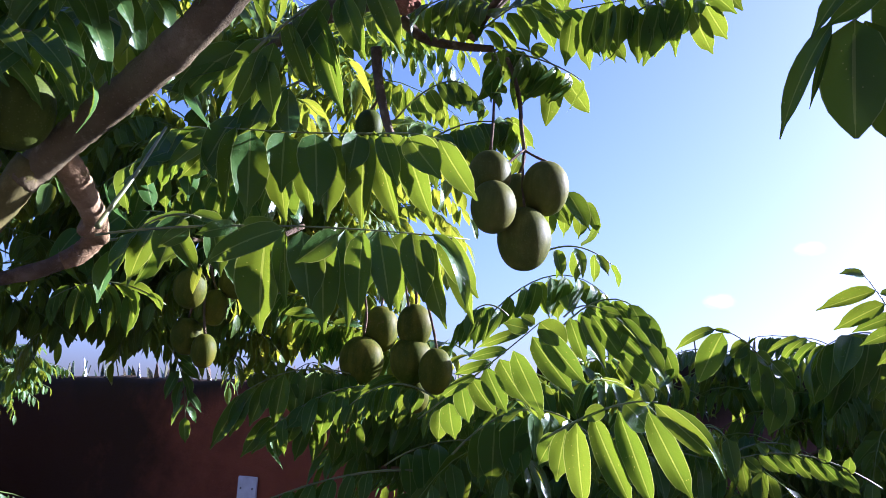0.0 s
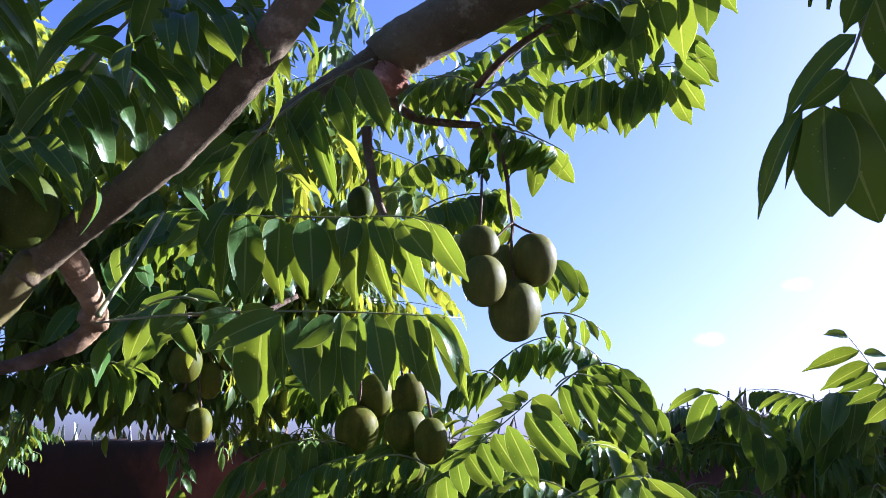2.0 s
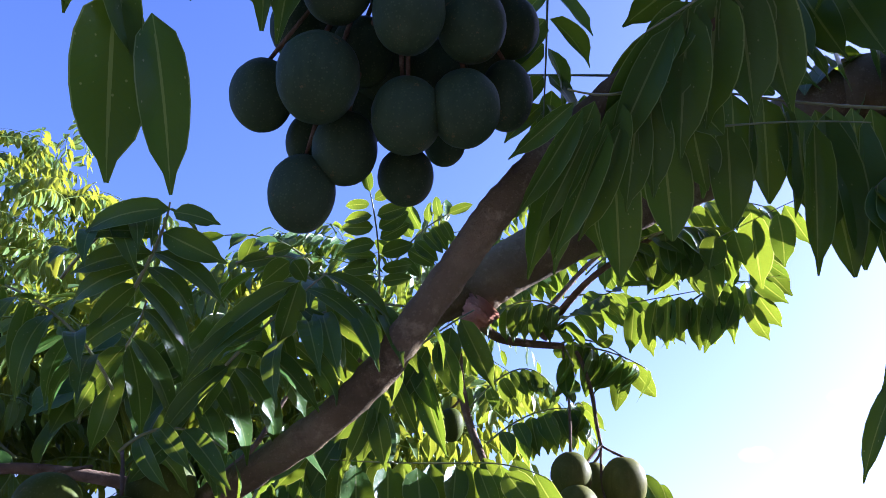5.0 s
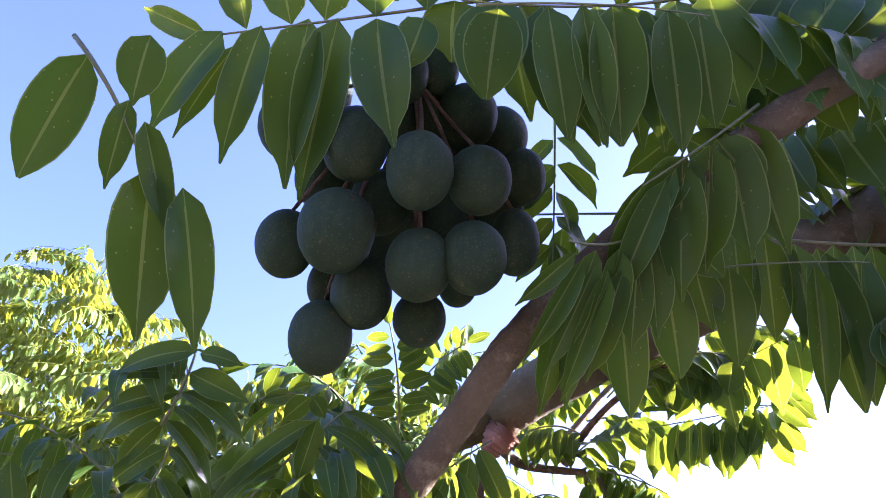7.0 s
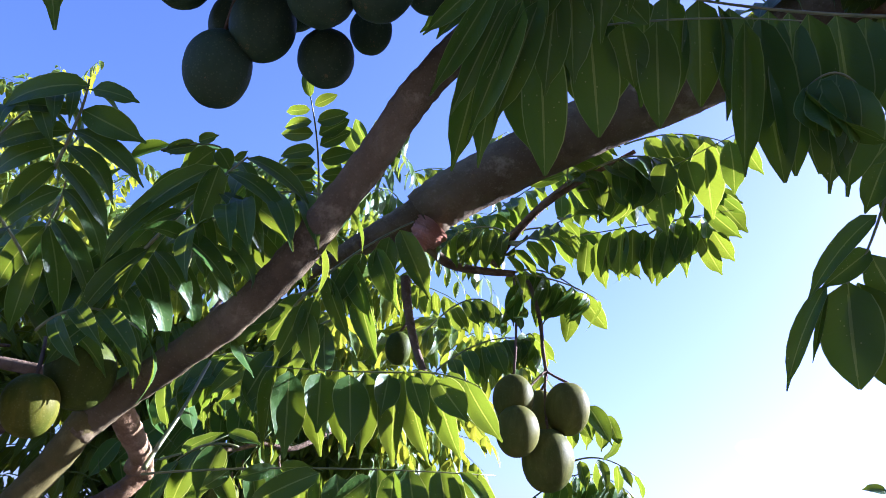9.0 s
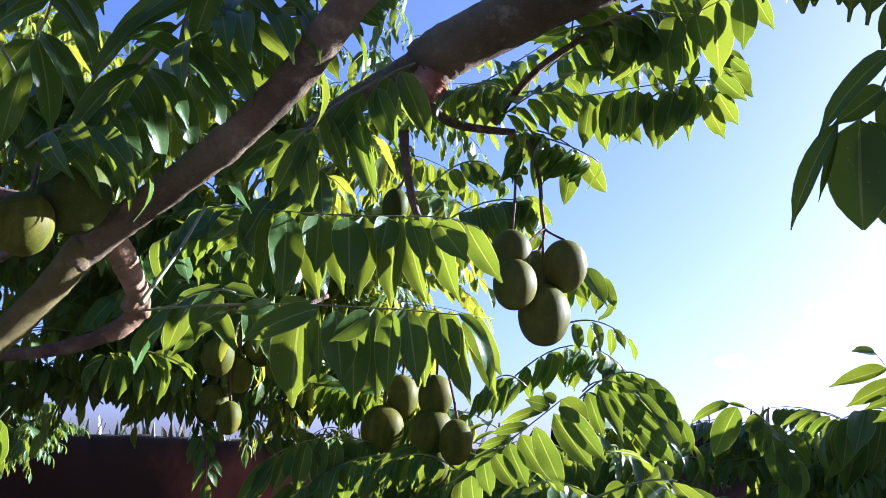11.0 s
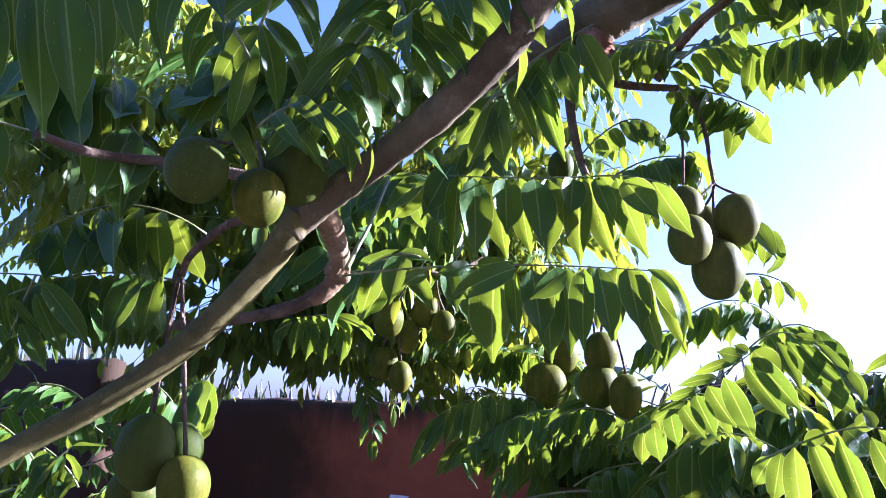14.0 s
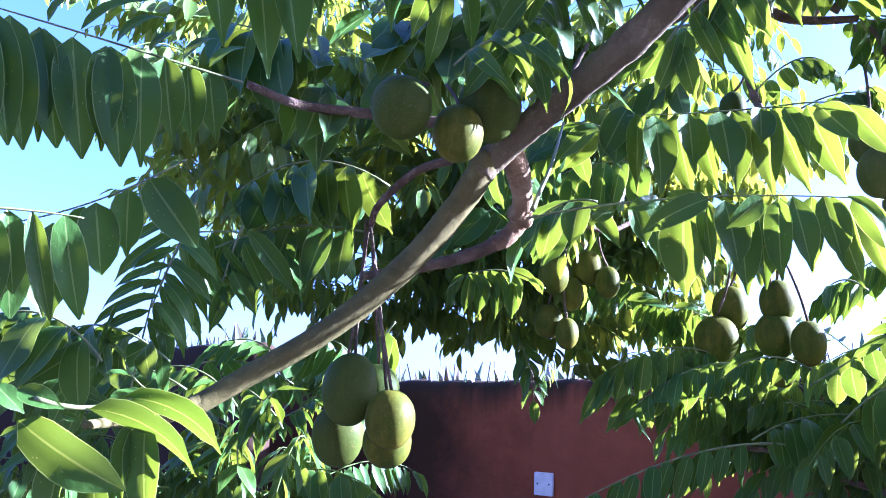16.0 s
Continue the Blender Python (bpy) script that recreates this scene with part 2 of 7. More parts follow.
def cloud_material():
    m, t, b = material("cloud_vapour", 1.0)
    co = t.nodes.new("ShaderNodeTexCoord")
    g = t.nodes.new("ShaderNodeTexGradient")
    g.gradient_type = "SPHERICAL"
    mp = node(t, "ShaderNodeMapping", Location=(-1.0, 0.0, -1.0), Scale=(2.0, 1.0, 2.0))
    t.links.new(co.outputs["Generated"], mp.inputs[0])
    t.links.new(mp.outputs[0], g.inputs[0])
    wisp = math_node(t, "MULTIPLY", g.outputs["Fac"], noise_tex(t, 3.2, 6, 0.7, "Generated"))
    b.inputs["Base Color"].default_value = (0, 0, 0, 1)
    # daylight on the cloud put in as white emission over black
    b.inputs["Emission Color"].default_value = (1.0, 1.0, 1.0, 1)
    b.inputs["Emission Strength"].default_value = 0.55
    t.links.new(ramp(t, wisp, (0.14, (0, 0, 0)), (0.85, (0.55, 0.55, 0.55))), b.inputs["Alpha"])
    return m


CLOUD = cloud_material()

# ---- builders ----
DOWN = Vector((0, 0, -1))


def solid(name, verts, faces, mat, uvs=None, smooth=True):
    me = bpy.data.meshes.new(name)
    me.from_pydata([tuple(v) for v in verts], [], faces)
    me.materials.append(mat)
    if smooth:
        me.polygons.foreach_set("use_smooth", [True] * len(me.polygons))
    if uvs is not None:
        layer = me.uv_layers.new(name="UVMap")
        idx = np.empty(len(me.loops), dtype=np.int32)
        me.loops.foreach_get("vertex_index", idx)
        layer.data.foreach_set("uv", np.asarray(uvs, dtype=np.float32)[idx].ravel())
    me.update()
    return me


def part(name, data, parent, label=""):
    ob = new(name, data)
    ob.parent = parent
    if parent.type == "EMPTY" and parent.parent is None and not parent.get("local"):
        ob.matrix_parent_inverse = Matrix.Translation(-parent.location)
    return tagged(ob, label)


def bezier(a, b, c, n):
    """Points of a curve from a through about b to c."""
    a, b, c = Vector(a), Vector(b), Vector(c)
    k = b * 2 - (a + c) / 2
    return [a * (1 - s) ** 2 + k * 2 * s * (1 - s) + c * s * s for s in (i / n for i in range(n + 1))]


def tube(points, r0, r1, sides=8, lump=0.0, seed=0, caps=True):
    """Verts and faces of a tapered round stem along points, with lumps for nodes and scars."""
    rnd = random.Random(seed)
    verts, faces, n = [], [], len(points)
    ref = Vector((0.31, 0.2, 0.93))
    for i, p in enumerate(points):
        d = (points[min(i + 1, n - 1)] - points[max(i - 1, 0)]).normalized()
        x = d.cross(ref).normalized()
        y = d.cross(x)
        r = r0 + (r1 - r0) * i / (n - 1)
        r *= 1 + lump * (rnd.random() - 0.4)
        for k in range(sides):
            q = 2 * math.pi * k / sides
            w = r * (1 + lump * 0.5 * noise.noise(Vector((p.x * 30 + k, p.y * 30, p.z * 30 + seed))))
            verts.append(p + x * (math.cos(q) * w) + y * (math.sin(q) * w))
    for i in range(n - 1):
        for k in range(sides):
            k2 = (k + 1) % sides
            faces.append((i * sides + k, i * sides + k2, (i + 1) * sides + k2, (i + 1) * sides + k))
    if caps:
        faces.append(tuple(range(sides))[::-1])
        faces.append(tuple((n - 1) * sides + k for k in range(sides)))
    return verts, faces


def leaf_shape(width, bend, fold, wave, phase, rows=9, cols=5, tail=0.10, skew=0.0, knee=0.0):
    """A pointed oval leaflet one unit long along +x, upper side +z, with drip tip, fold and wavy rim."""
    verts, uvs, faces = [], [], []
    x = z = 0.0

    def turn(s):
        return bend * ((1 - math.exp(-s / knee)) / (1 - math.exp(-1 / knee)) if knee else s ** 0.9)
    for i in range(rows):
        u = i / (rows - 1)
        if i:
            q = turn((i - 0.5) / (rows - 1))
            x += math.cos(q) / (rows - 1)
            z -= math.sin(q) / (rows - 1)
        s = min(1.0, u / (1 - tail))
        w = width * 0.5 * max(0.02, 2.10 * (s ** 0.52) * ((1 - s) ** 0.60)) if s < 1 else width * 0.03
        if u >= 1 - tail:
            w = max(w, width * 0.05 * (1 - u) / tail + 0.002)
        q = turn(u)
        for k in range(cols):
            v = 2 * k / (cols - 1) - 1
            lift = fold * abs(v) * w + wave * abs(v) ** 1.5 * math.sin(u * 9 + phase + (1.7 if v > 0 else 0)) * min(1, w / (0.3 * width))
            verts.append((x + lift * math.sin(q), v * w + skew * u * u, z + lift * math.cos(q)))
            uvs.append((u, v))
    for i in range(rows - 1):
        for k in range(cols - 1):
            j = i * cols + k
            faces.append((j, j + cols, j + cols + 1, j + 1))
    return verts, faces, uvs


SHAPES = [(0.45, 0.35, 0.35, 0.020, 0.0, 0.02), (0.41, 0.65, 0.25, 0.028, 1.3, -0.03), (0.50, 0.20, 0.45, 0.018, 2.4, 0.04),
          (0.39, 0.90, 0.30, 0.030, 3.1, 0.03), (0.47, 0.50, 0.15, 0.035, 4.2, -0.05), (0.43, 0.10, 0.55, 0.022, 5.0, 0.0),
          (0.40, 0.75, 0.60, 0.025, 0.7, -0.02), (0.52, 0.42, 0.22, 0.030, 2.0, 0.05)]
LEAVES, YOUNGS, BROADS, HANGS, HANG_YOUNGS = [], [], [], [], []
for width_, bend_, fold_, wave_, phase_, skew_ in SHAPES:
    v_, f_, uv_ = leaf_shape(width_, bend_, fold_, wave_, phase_, skew=skew_)
    LEAVES.append(solid("leaflet", v_, f_, LEAF, uv_))
    v_, f_, uv_ = leaf_shape(width_ * 0.78, bend_, fold_, wave_, phase_, skew=skew_)
    YOUNGS.append(solid("leaflet", v_, f_, YOUNG, uv_))
    v_, f_, uv_ = leaf_shape(width_ * 1.08, bend_, fold_ * 0.7, wave_, phase_, tail=0.05, skew=skew_)
    BROADS.append(solid("leaflet", v_, f_, LEAF, uv_))
ARCED = [(0.25, 1.15, 0.30, 0.012, 0.4, 0.03), (0.23, 1.40, 0.22, 0.016, 1.9, -0.03), (0.27, 0.95, 0.35, 0.014, 3.2, 0.02), (0.24, 1.65, 0.25, 0.018, 4.6, 0.0)]
ARCS = []
for width_, bend_, fold_, wave_, phase_, skew_ in ARCED:
    v_, f_, uv_ = leaf_shape(width_, bend_, fold_, wave_, phase_, skew=skew_)
    ARCS.append(solid("leaflet", v_, f_, LEAF, uv_))
for width_, bend_, fold_, wave_, phase_, skew_ in SHAPES:
    for store_, mat_, k_ in ((HANGS, LEAF, 0.96), (HANG_YOUNGS, YOUNG, 0.78)):
        v_, f_, uv_ = leaf_shape(width_ * k_, 0.85 + bend_ * 0.5, fold_ * 0.5, wave_, phase_, rows=11, skew=skew_, knee=0.16)
        store_.append(solid("leaflet", v_, f_, mat_, uv_))
FAR_SHAPES = [leaf_shape(w, b, f, 0.02, p, rows=6, cols=3, tail=0.08) for w, b, f, p in ((0.37, 0.4, 0.4, 0.0), (0.32, 0.8, 0.3, 2.0), (0.41, 0.2, 0.5, 4.0))]


def leaf_frame(place, along, normal, length):
    x = along.normalized()
    z = (normal - x * normal.dot(x))
    z = z.normalized() if z.length > 1e-4 else x.orthogonal().normalized()
    y = z.cross(x)
    return Matrix(((x.x * length, y.x * length, z.x * length, place.x), (x.y * length, y.y * length, z.y * length, place.y),
                   (x.z * length, y.z * length, z.z * length, place.z), (0, 0, 0, 1)))


def leaflet_frames(points, pairs, length, hang, up, start, sweep, rnd, end=True, knee=0.0, twist=0.35):
    """Poses of the leaflets along a rachis: pairs left and right, drooping by hang, and one at the tip."""
    n = len(points) - 1
    out = []

    def at(s):
        f = min(s * n, n - 1e-4)
        i = int(f)
        return points[i].lerp(points[i + 1], f - i), (points[i + 1] - points[i]).normalized()
    lean = {-1: rnd.gauss(0, twist), 1: rnd.gauss(0, twist)}
    for k in range(pairs):
        s = start + (1 - start) * (k + 0.35) / (pairs + 0.25)
        size = length * (0.78 + 0.30 * math.sin(math.pi * min(1, (k + 0.8) / pairs)))
        for side in (-1, 1):
            p, t = at(min(0.99, s + rnd.uniform(-0.018, 0.018)))
            across = up.cross(t).normalized() * side
            a = sweep + rnd.uniform(-0.12, 0.12)
            flat = across * math.cos(a) + t * math.sin(a)
            h = max(0.0, min(1.0, hang + rnd.uniform(-0.14, 0.14) - knee))
            along = (flat * (1 - h) + DOWN * h + Vector((rnd.uniform(-.07, .07), rnd.uniform(-.07, .07), rnd.uniform(-.05, .05)))).normalized()
            normal = up * (1 - h) + across * (h + 0.05)
            normal = Matrix.Rotation(lean[side] + rnd.gauss(0, 0.14), 3, along) @ normal
            out.append(leaf_frame(p + along * 0.004, along, normal, size * rnd.uniform(0.92, 1.08)))
    if end:
        p, t = at(0.999)
        along = (t * (1 - hang * 0.7) + DOWN * hang * 0.7).normalized()
        out.append(leaf_frame(p, along, up + t * 0.3, length * rnd.uniform(0.8, 1.0)))
    return out


def frond(a, b, c, pairs, length, hang=0.6, up=(0, 0, 1), start=0.12, sweep=0.5, seed=0, kinds=None, thick=0.0016, parent=None):
    """A feathered leaf: rachis from a over b to c, with single leaflets as pieces of their own."""
    rnd = random.Random(seed * 7 + 3)
    pts = bezier(a, b, c, 12)
    v, f = tube(pts, thick * 1.25, thick * 0.6, 6, 0.1, seed)
    ob = part("frond", solid("rachis", v, f, STALK), parent or TREE)
    knee = 0.42 if hang > 0.6 and kinds is not BROADS else 0.0
    if knee:
        kinds = HANG_YOUNGS if kinds is YOUNGS else HANGS
    for m in leaflet_frames(pts, pairs, length, hang, Vector(up).normalized(), start, sweep, rnd, knee=knee, twist=0.45 if knee else 0.3):
        lf = part("leaflet", rnd.choice(kinds or LEAVES), ob)
        lf.matrix_local = m
    return ob


def blade(parent, base, tip, width, normal, kind=0, kinds=None):
    """A single large leaflet from base to tip, of that width, its upper side towards normal."""
    me = (kinds or LEAVES)[kind]
    base, chord = Vector(base), Vector(tip) - Vector(base)
    t = me.vertices[8 * 5 + 2].co
    size, cd = chord.length / math.hypot(t.x, t.z), chord.normalized()
    n = Vector(normal)
    n = (n - cd * n.dot(cd)).normalized()
    q = math.atan2(t.z, t.x)
    x, z = cd * math.cos(q) - n * math.sin(q), cd * math.sin(q) + n * math.cos(q)
    own = ARCED[kind][0] if kinds is ARCS else SHAPES[kind][0] * (1.08 if kinds is BROADS else 0.78 if kinds is YOUNGS else 1.0)
    y = z.cross(x) * (width / own)
    x, z = x * size, z * size
    lf = part("leaflet", me, parent)
    lf.matrix_local = Matrix(((x.x, y.x, z.x, base.x), (x.y, y.y, z.y, base.y), (x.z, y.z, z.z, base.z), (0, 0, 0, 1)))
    return lf


def stem(a, b, c, thick=0.002, seed=0):
    """The rachis of a frond whose leaflets are set singly."""
    v, f = tube(bezier(a, b, c, 12), thick * 1.2, thick * 0.6, 6, 0.1, seed)
    return part("frond", solid("rachis", v, f, STALK), TREE)


def frond_mesh(store, a, b, c, pairs, length, hang, up, start, sweep, rnd):
    """Adds a whole simple frond to store (verts, faces, uvs)."""
    verts, faces, uvs = store
    pts = bezier(a, b, c, 6)
    v, f = tube(pts, 0.0018, 0.0009, 4, 0, 0, False)
    o = len(verts)
    verts.extend(v)
    faces.extend(tuple(i + o for i in q) for q in f)
    uvs.extend([(0.5, 0.0)] * len(v))
    for m in leaflet_frames(pts, pairs, length, hang, up, start, sweep, rnd):
        v, f, uv = rnd.choice(FAR_SHAPES)
        o = len(verts)
        verts.extend(m @ Vector(q) for q in v)
        faces.extend(tuple(i + o for i in q) for q in f)
        uvs.extend(uv)


def limb(name, pts, r0, r1, mat, seed=0, lump=0.06, parent=None, label="", steps=10, sides=14):
    """A branch through the given places, smoothed."""
    p = [Vector(q) for q in pts]
    p = [p[0] * 2 - p[1]] + p + [p[-1] * 2 - p[-2]]
    line = []
    for i in range(1, len(p) - 2):
        for k in range(steps):
            s = k / steps
            q = 0.5 * (2 * p[i] + (p[i + 1] - p[i - 1]) * s + (2 * p[i - 1] - 5 * p[i] + 4 * p[i + 1] - p[i + 2]) * s * s + (3 * p[i] - p[i - 1] - 3 * p[i + 1] + p[i + 2]) * s ** 3)
            line.append(q)
    line.append(p[-2])
    v, f = tube(line, r0, r1, sides, lump, seed)
    return part(name, solid(name, v, f, mat), parent or TREE, label)


def fruit(place, r, tall=1.16, tilt=(0, 0), stalk=None, seed=0, label="", stalk_r=0.0022, skin=None):
    """One oval green fruit with faint furrows and a navel, hung on its stalk."""
    rnd = random.Random(seed)
    ph = rnd.uniform(0, 6)
    n, m = 30, 24
    verts, faces = [(0, 0, r * tall * 0.97)], []
    for j in range(1, m):
        q = math.pi * j / m
        for k in range(n):
            a = 2 * math.pi * k / n
            w = r * math.sin(q) ** 0.92 * (1 + 0.016 * math.cos(5 * a + ph) + 0.02 * noise.noise(Vector((math.cos(a) + seed, math.sin(a), q))))
            z = r * tall * math.cos(q) * (0.96 if q < 1 else 1.0)
            if j == 1:
                z -= r * 0.05
            verts.append((w * math.cos(a), w * math.sin(a), z))
    verts.append((0, 0, -r * tall * 0.985))
    for k in range(n):
        faces.append((0, 1 + k, 1 + (k + 1) % n))
        for j in range(m - 2):
            o = 1 + j * n
            faces.append((o + k, o + n + k, o + n + (k + 1) % n, o + (k + 1) % n))
        faces.append((len(verts) - 1, 1 + (m - 2) * n + (k + 1) % n, 1 + (m - 2) * n + k))
    ob = new("green_fruit", solid("green_fruit", verts, faces, skin or FRUIT))
    ob.matrix_world = pose(*place, tilt[0], tilt[1], rnd.uniform(0, 360))
    tagged(ob, label or "unripe green plum with pale dots hanging from its stalk", "fruit", "plums hanging in the tree")
    if stalk:
        top = ob.matrix_world @ Vector((0, 0, r * tall * 0.93))
        s = Vector(stalk)
        mid = top.lerp(s, 0.5) + Vector((rnd.uniform(-.006, .006), rnd.uniform(-.006, .006), 0))
        v, f = tube(bezier(top, mid, s, 8), stalk_r * 1.15, stalk_r, 7, 0.25, seed)
        inv = ob.matrix_world.inverted()
        part("stalk", solid("stalk", [inv @ q for q in v], f, TWIG), ob, "thin brown fruit stalk")
    return ob


def thicket(name, centre, size, count, length, seed, facing=None, hang=(0.3, 0.8), span=(0.20, 0.36), label="", parent=None, mat=None, pairs=(6, 10)):
    """A leafy part of a crown: many fronds about an oval space, bowing outward and down."""
    rnd = random.Random(seed)
    store = ([], [], [])
    c = Vector(centre)
    for i in range(count):
        while True:
            q = Vector((rnd.uniform(-1, 1), rnd.uniform(-1, 1), rnd.uniform(-1, 1)))
            if q.length < 1:
                break
        a = c + Vector((q.x * size[0], q.y * size[1], q.z * size[2]))
        ang = rnd.uniform(0, 2 * math.pi)
        out = Vector((math.cos(ang), math.sin(ang), rnd.uniform(-0.25, 0.5)))
        if facing:
            out = (out + Vector(facing) * 1.2)
        out.normalize()
        s = rnd.uniform(*span)
        b = a + out * s * 0.5 + Vector((0, 0, 0.05 * s))
        e = a + out * s + Vector((0, 0, -s * rnd.uniform(0.05, 0.4)))
        frond_mesh(store, a, b, e, rnd.randint(*pairs), length * rnd.uniform(0.8, 1.2), rnd.uniform(*hang), Vector((rnd.uniform(-.2, .2), rnd.uniform(-.2, .2), 1)).normalized(), 0.1, 0.5, rnd)
    ob = part(name, solid(name, store[0], store[1], mat or CROWN, store[2]), parent or TREE, label)
    return tagged(ob, kind="stuff")

# ---- the tree ----
TREE = tagged(new("plum_tree"), "green plum tree with feathered leaves, limbs reaching low over the garden", "tree")
TREE.location = (1.75, 0.35, 0)

# ---- setting ----
def wall_mesh(name, x0, y0, x1, y1, low, high, thick, mat):
    """A rendered wall with a slightly uneven face and a rounded, uneven top."""
    a, b = Vector((x0, y0, 0)), Vector((x1, y1, 0))
    d = (b - a).normalized()
    n = Vector((d.y, -d.x, 0))
    length = (b - a).length
    cols = max(8, int(length / 0.07))
    profile = [(0.0, low), (0.0, high * 0.5), (0.0, high - 0.10), (0.0, high - 0.03), (0.02, high - 0.008), (thick * 0.5, high + 0.006), (thick - 0.02, high - 0.008), (thick, high - 0.03), (thick, low)]
    verts, faces = [], []
    for i in range(cols + 1):
        p = a + d * (length * i / cols)
        for o, z in profile:
            w = 0.006 * noise.noise(Vector((p.x * 4, p.y * 4, z * 4))) + 0.004 * noise.noise(Vector((p.x * 17, p.y * 17, z * 15)))
            h = 0.012 * noise.noise(Vector((p.x * 5, p.y * 5, 3.0))) if z > high * 0.6 else 0
            q = p - n * o + n * w
            verts.append((q.x, q.y, z + h))
    k = len(profile)
    for i in range(cols):
        for j in range(k - 1):
            faces.append((i * k + j, (i + 1) * k + j, (i + 1) * k + j + 1, i * k + j + 1))
    faces.append(tuple(range(k)))
    faces.append(tuple(cols * k + j for j in range(k))[::-1])
    return solid(name, verts, faces, mat)


SHARDS = []
for s_ in range(7):
    r_ = random.Random(s_ + 40)
    w_, h_, t_ = r_.uniform(0.018, 0.034), r_.uniform(0.055, 0.105), 0.004
    x_ = r_.uniform(-0.012, 0.012)
    pts_ = [(-w_ / 2, 0), (w_ / 2, 0), (w_ * 0.34, h_ * r_.uniform(0.3, 0.6)), (x_, h_), (-w_ * 0.4, h_ * r_.uniform(0.2, 0.5))]
    vs_ = [(x, -t_ / 2, z) for x, z in pts_] + [(x + 0.001, t_ / 2, z * 0.98) for x, z in pts_]
    fs_ = [(0, 1, 2, 3, 4), (9, 8, 7, 6, 5)] + [(i, 5 + i, 5 + (i + 1) % 5, (i + 1) % 5) for i in range(5)]
    SHARDS.append(solid("glass_shard", vs_, fs_, GLASS, smooth=False))


def garden_wall(name, x0, y0, x1, y1, high, label, glass=(0.0, 1.0), step=0.028, seed=0, mat=WALL):
    ob = tagged(new(name, wall_mesh(name, x0, y0, x1, y1, -0.1, high, 0.14, mat)), label, "wall", kind="structure")
    a, b = Vector((x0, y0, 0)), Vector((x1, y1, 0))
    d = (b - a).normalized()
    back = Vector((-d.y, d.x, 0))
    rnd = random.Random(seed)
    n = int((b - a).length * (glass[1] - glass[0]) / step)
    for i in range(n):
        p = a.lerp(b, glass[0] + (glass[1] - glass[0]) * (i + rnd.random()) / n) + back * (0.07 + rnd.uniform(-0.04, 0.04))
        q = part("glass_shard", rnd.choice(SHARDS), ob)
        s = rnd.uniform(0.6, 1.45)
        q.matrix_local = pose(p.x, p.y, high - 0.018, rnd.uniform(-16, 16), rnd.uniform(-16, 16), rnd.uniform(0, 180)) @ Matrix.Diagonal((s, s, s, 1))
    return ob


ground_v, ground_f = [], []
for i_ in range(41):
    for j_ in range(41):
        gx, gy = (i_ - 20) / 20, (j_ - 20) / 20
        gx, gy = 300 * gx * abs(gx) ** 3 + 6 * gx, 300 * gy * abs(gy) ** 3 + 6 * gy
        ground_v.append((gx, gy, 0.03 * noise.noise(Vector((gx, gy, 0)))))
for i_ in range(40):
    for j_ in range(40):
        k_ = i_ * 41 + j_
        ground_f.append((k_, k_ + 41, k_ + 42, k_ + 1))
tagged(new("ground", solid("ground", ground_v, ground_f, SOIL)), "dry dusty ground between the garden walls", "ground", kind="structure")
garden_wall("wall_north", -3.4, 4.916, 0.34, 3.055, 1.755, "dark red plastered wall with black mould and broken glass on top", seed=5)
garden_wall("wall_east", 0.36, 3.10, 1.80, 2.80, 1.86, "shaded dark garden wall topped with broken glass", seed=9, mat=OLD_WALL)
# added out of view, high enough to keep low sun off the bush
garden_wall("wall_house", 1.83, 2.80, 4.60, 2.20, 2.62, "plain unseen wall, added to shade the bush by the east wall", glass=(0.0, 0.01), seed=10, mat=OLD_WALL)
garden_wall("wall_west", -6.6, 5.67, -2.14, 3.44, 1.885, "older wall, plaster fallen from red brick, glass on top", seed=13, mat=OLD_WALL)
# unseen wall behind the camera, raised to cut sky light on shaded sides
garden_wall("wall_south", 4.60, -2.0, -4.2, -2.0, 2.7, "plain weathered wall facing the tree, unseen, raised to block sky light", glass=(0.0, 0.01), seed=17, mat=OLD_WALL)
garden_wall("wall_side", -4.2, -2.1, -6.6, 5.6, 1.85, "weathered side wall of the garden", glass=(0.0, 0.01), seed=19, mat=OLD_WALL)
garden_wall("wall_sunny", 4.62, 2.15, 4.62, -2.1, 1.85, "weathered garden wall on the sunny side", glass=(0.0, 0.01), seed=21, mat=OLD_WALL)


def socket_plate(m):
    """A blank square cover plate with rounded corners and two screws."""
    ob = new("cover_plate", None)
    ob.matrix_world = m
    ob["local"] = True
    tagged(ob, "white square plastic blanking plate screwed to the red wall", "plate")
    w, t, r = 0.049, 0.009, 0.006
    ring = []
    for cx, cz, q in ((w - r, w - r, 0), (-w + r, w - r, 90), (-w + r, -w + r, 180), (w - r, -w + r, 270)):
        for k in range(5):
            g = radians(q + k * 22.5)
            ring.append((cx + r * math.cos(g), cz + r * math.sin(g)))
    n = len(ring)
    verts = [(x, 0, z) for x, z in ring] + [(x, -t * 0.7, z) for x, z in ring] + [(x * 0.955, -t, z * 0.955) for x, z in ring]
    faces = [(i + a * n, (i + 1) % n + a * n, (i + 1) % n + (a + 1) * n, i + (a + 1) * n) for a in range(2) for i in range(n)]
    faces.append(tuple(range(2 * n, 3 * n)))
    part("plate", solid("plate", verts, faces, PLATE, smooth=False), ob)
    for x in (-0.030, 0.030):
        v, f = tube([Vector((x, -t + 0.001, 0)), Vector((x, -t - 0.0015, 0)), Vector((x, -t - 0.002, 0))], 0.0045, 0.0038, 10)
        part("screw", solid("screw", v, f, SCREW, smooth=False), ob, "dark screw head")


socket_plate(pose(-0.778, 3.607, 1.306, 0, 0, -26.5))

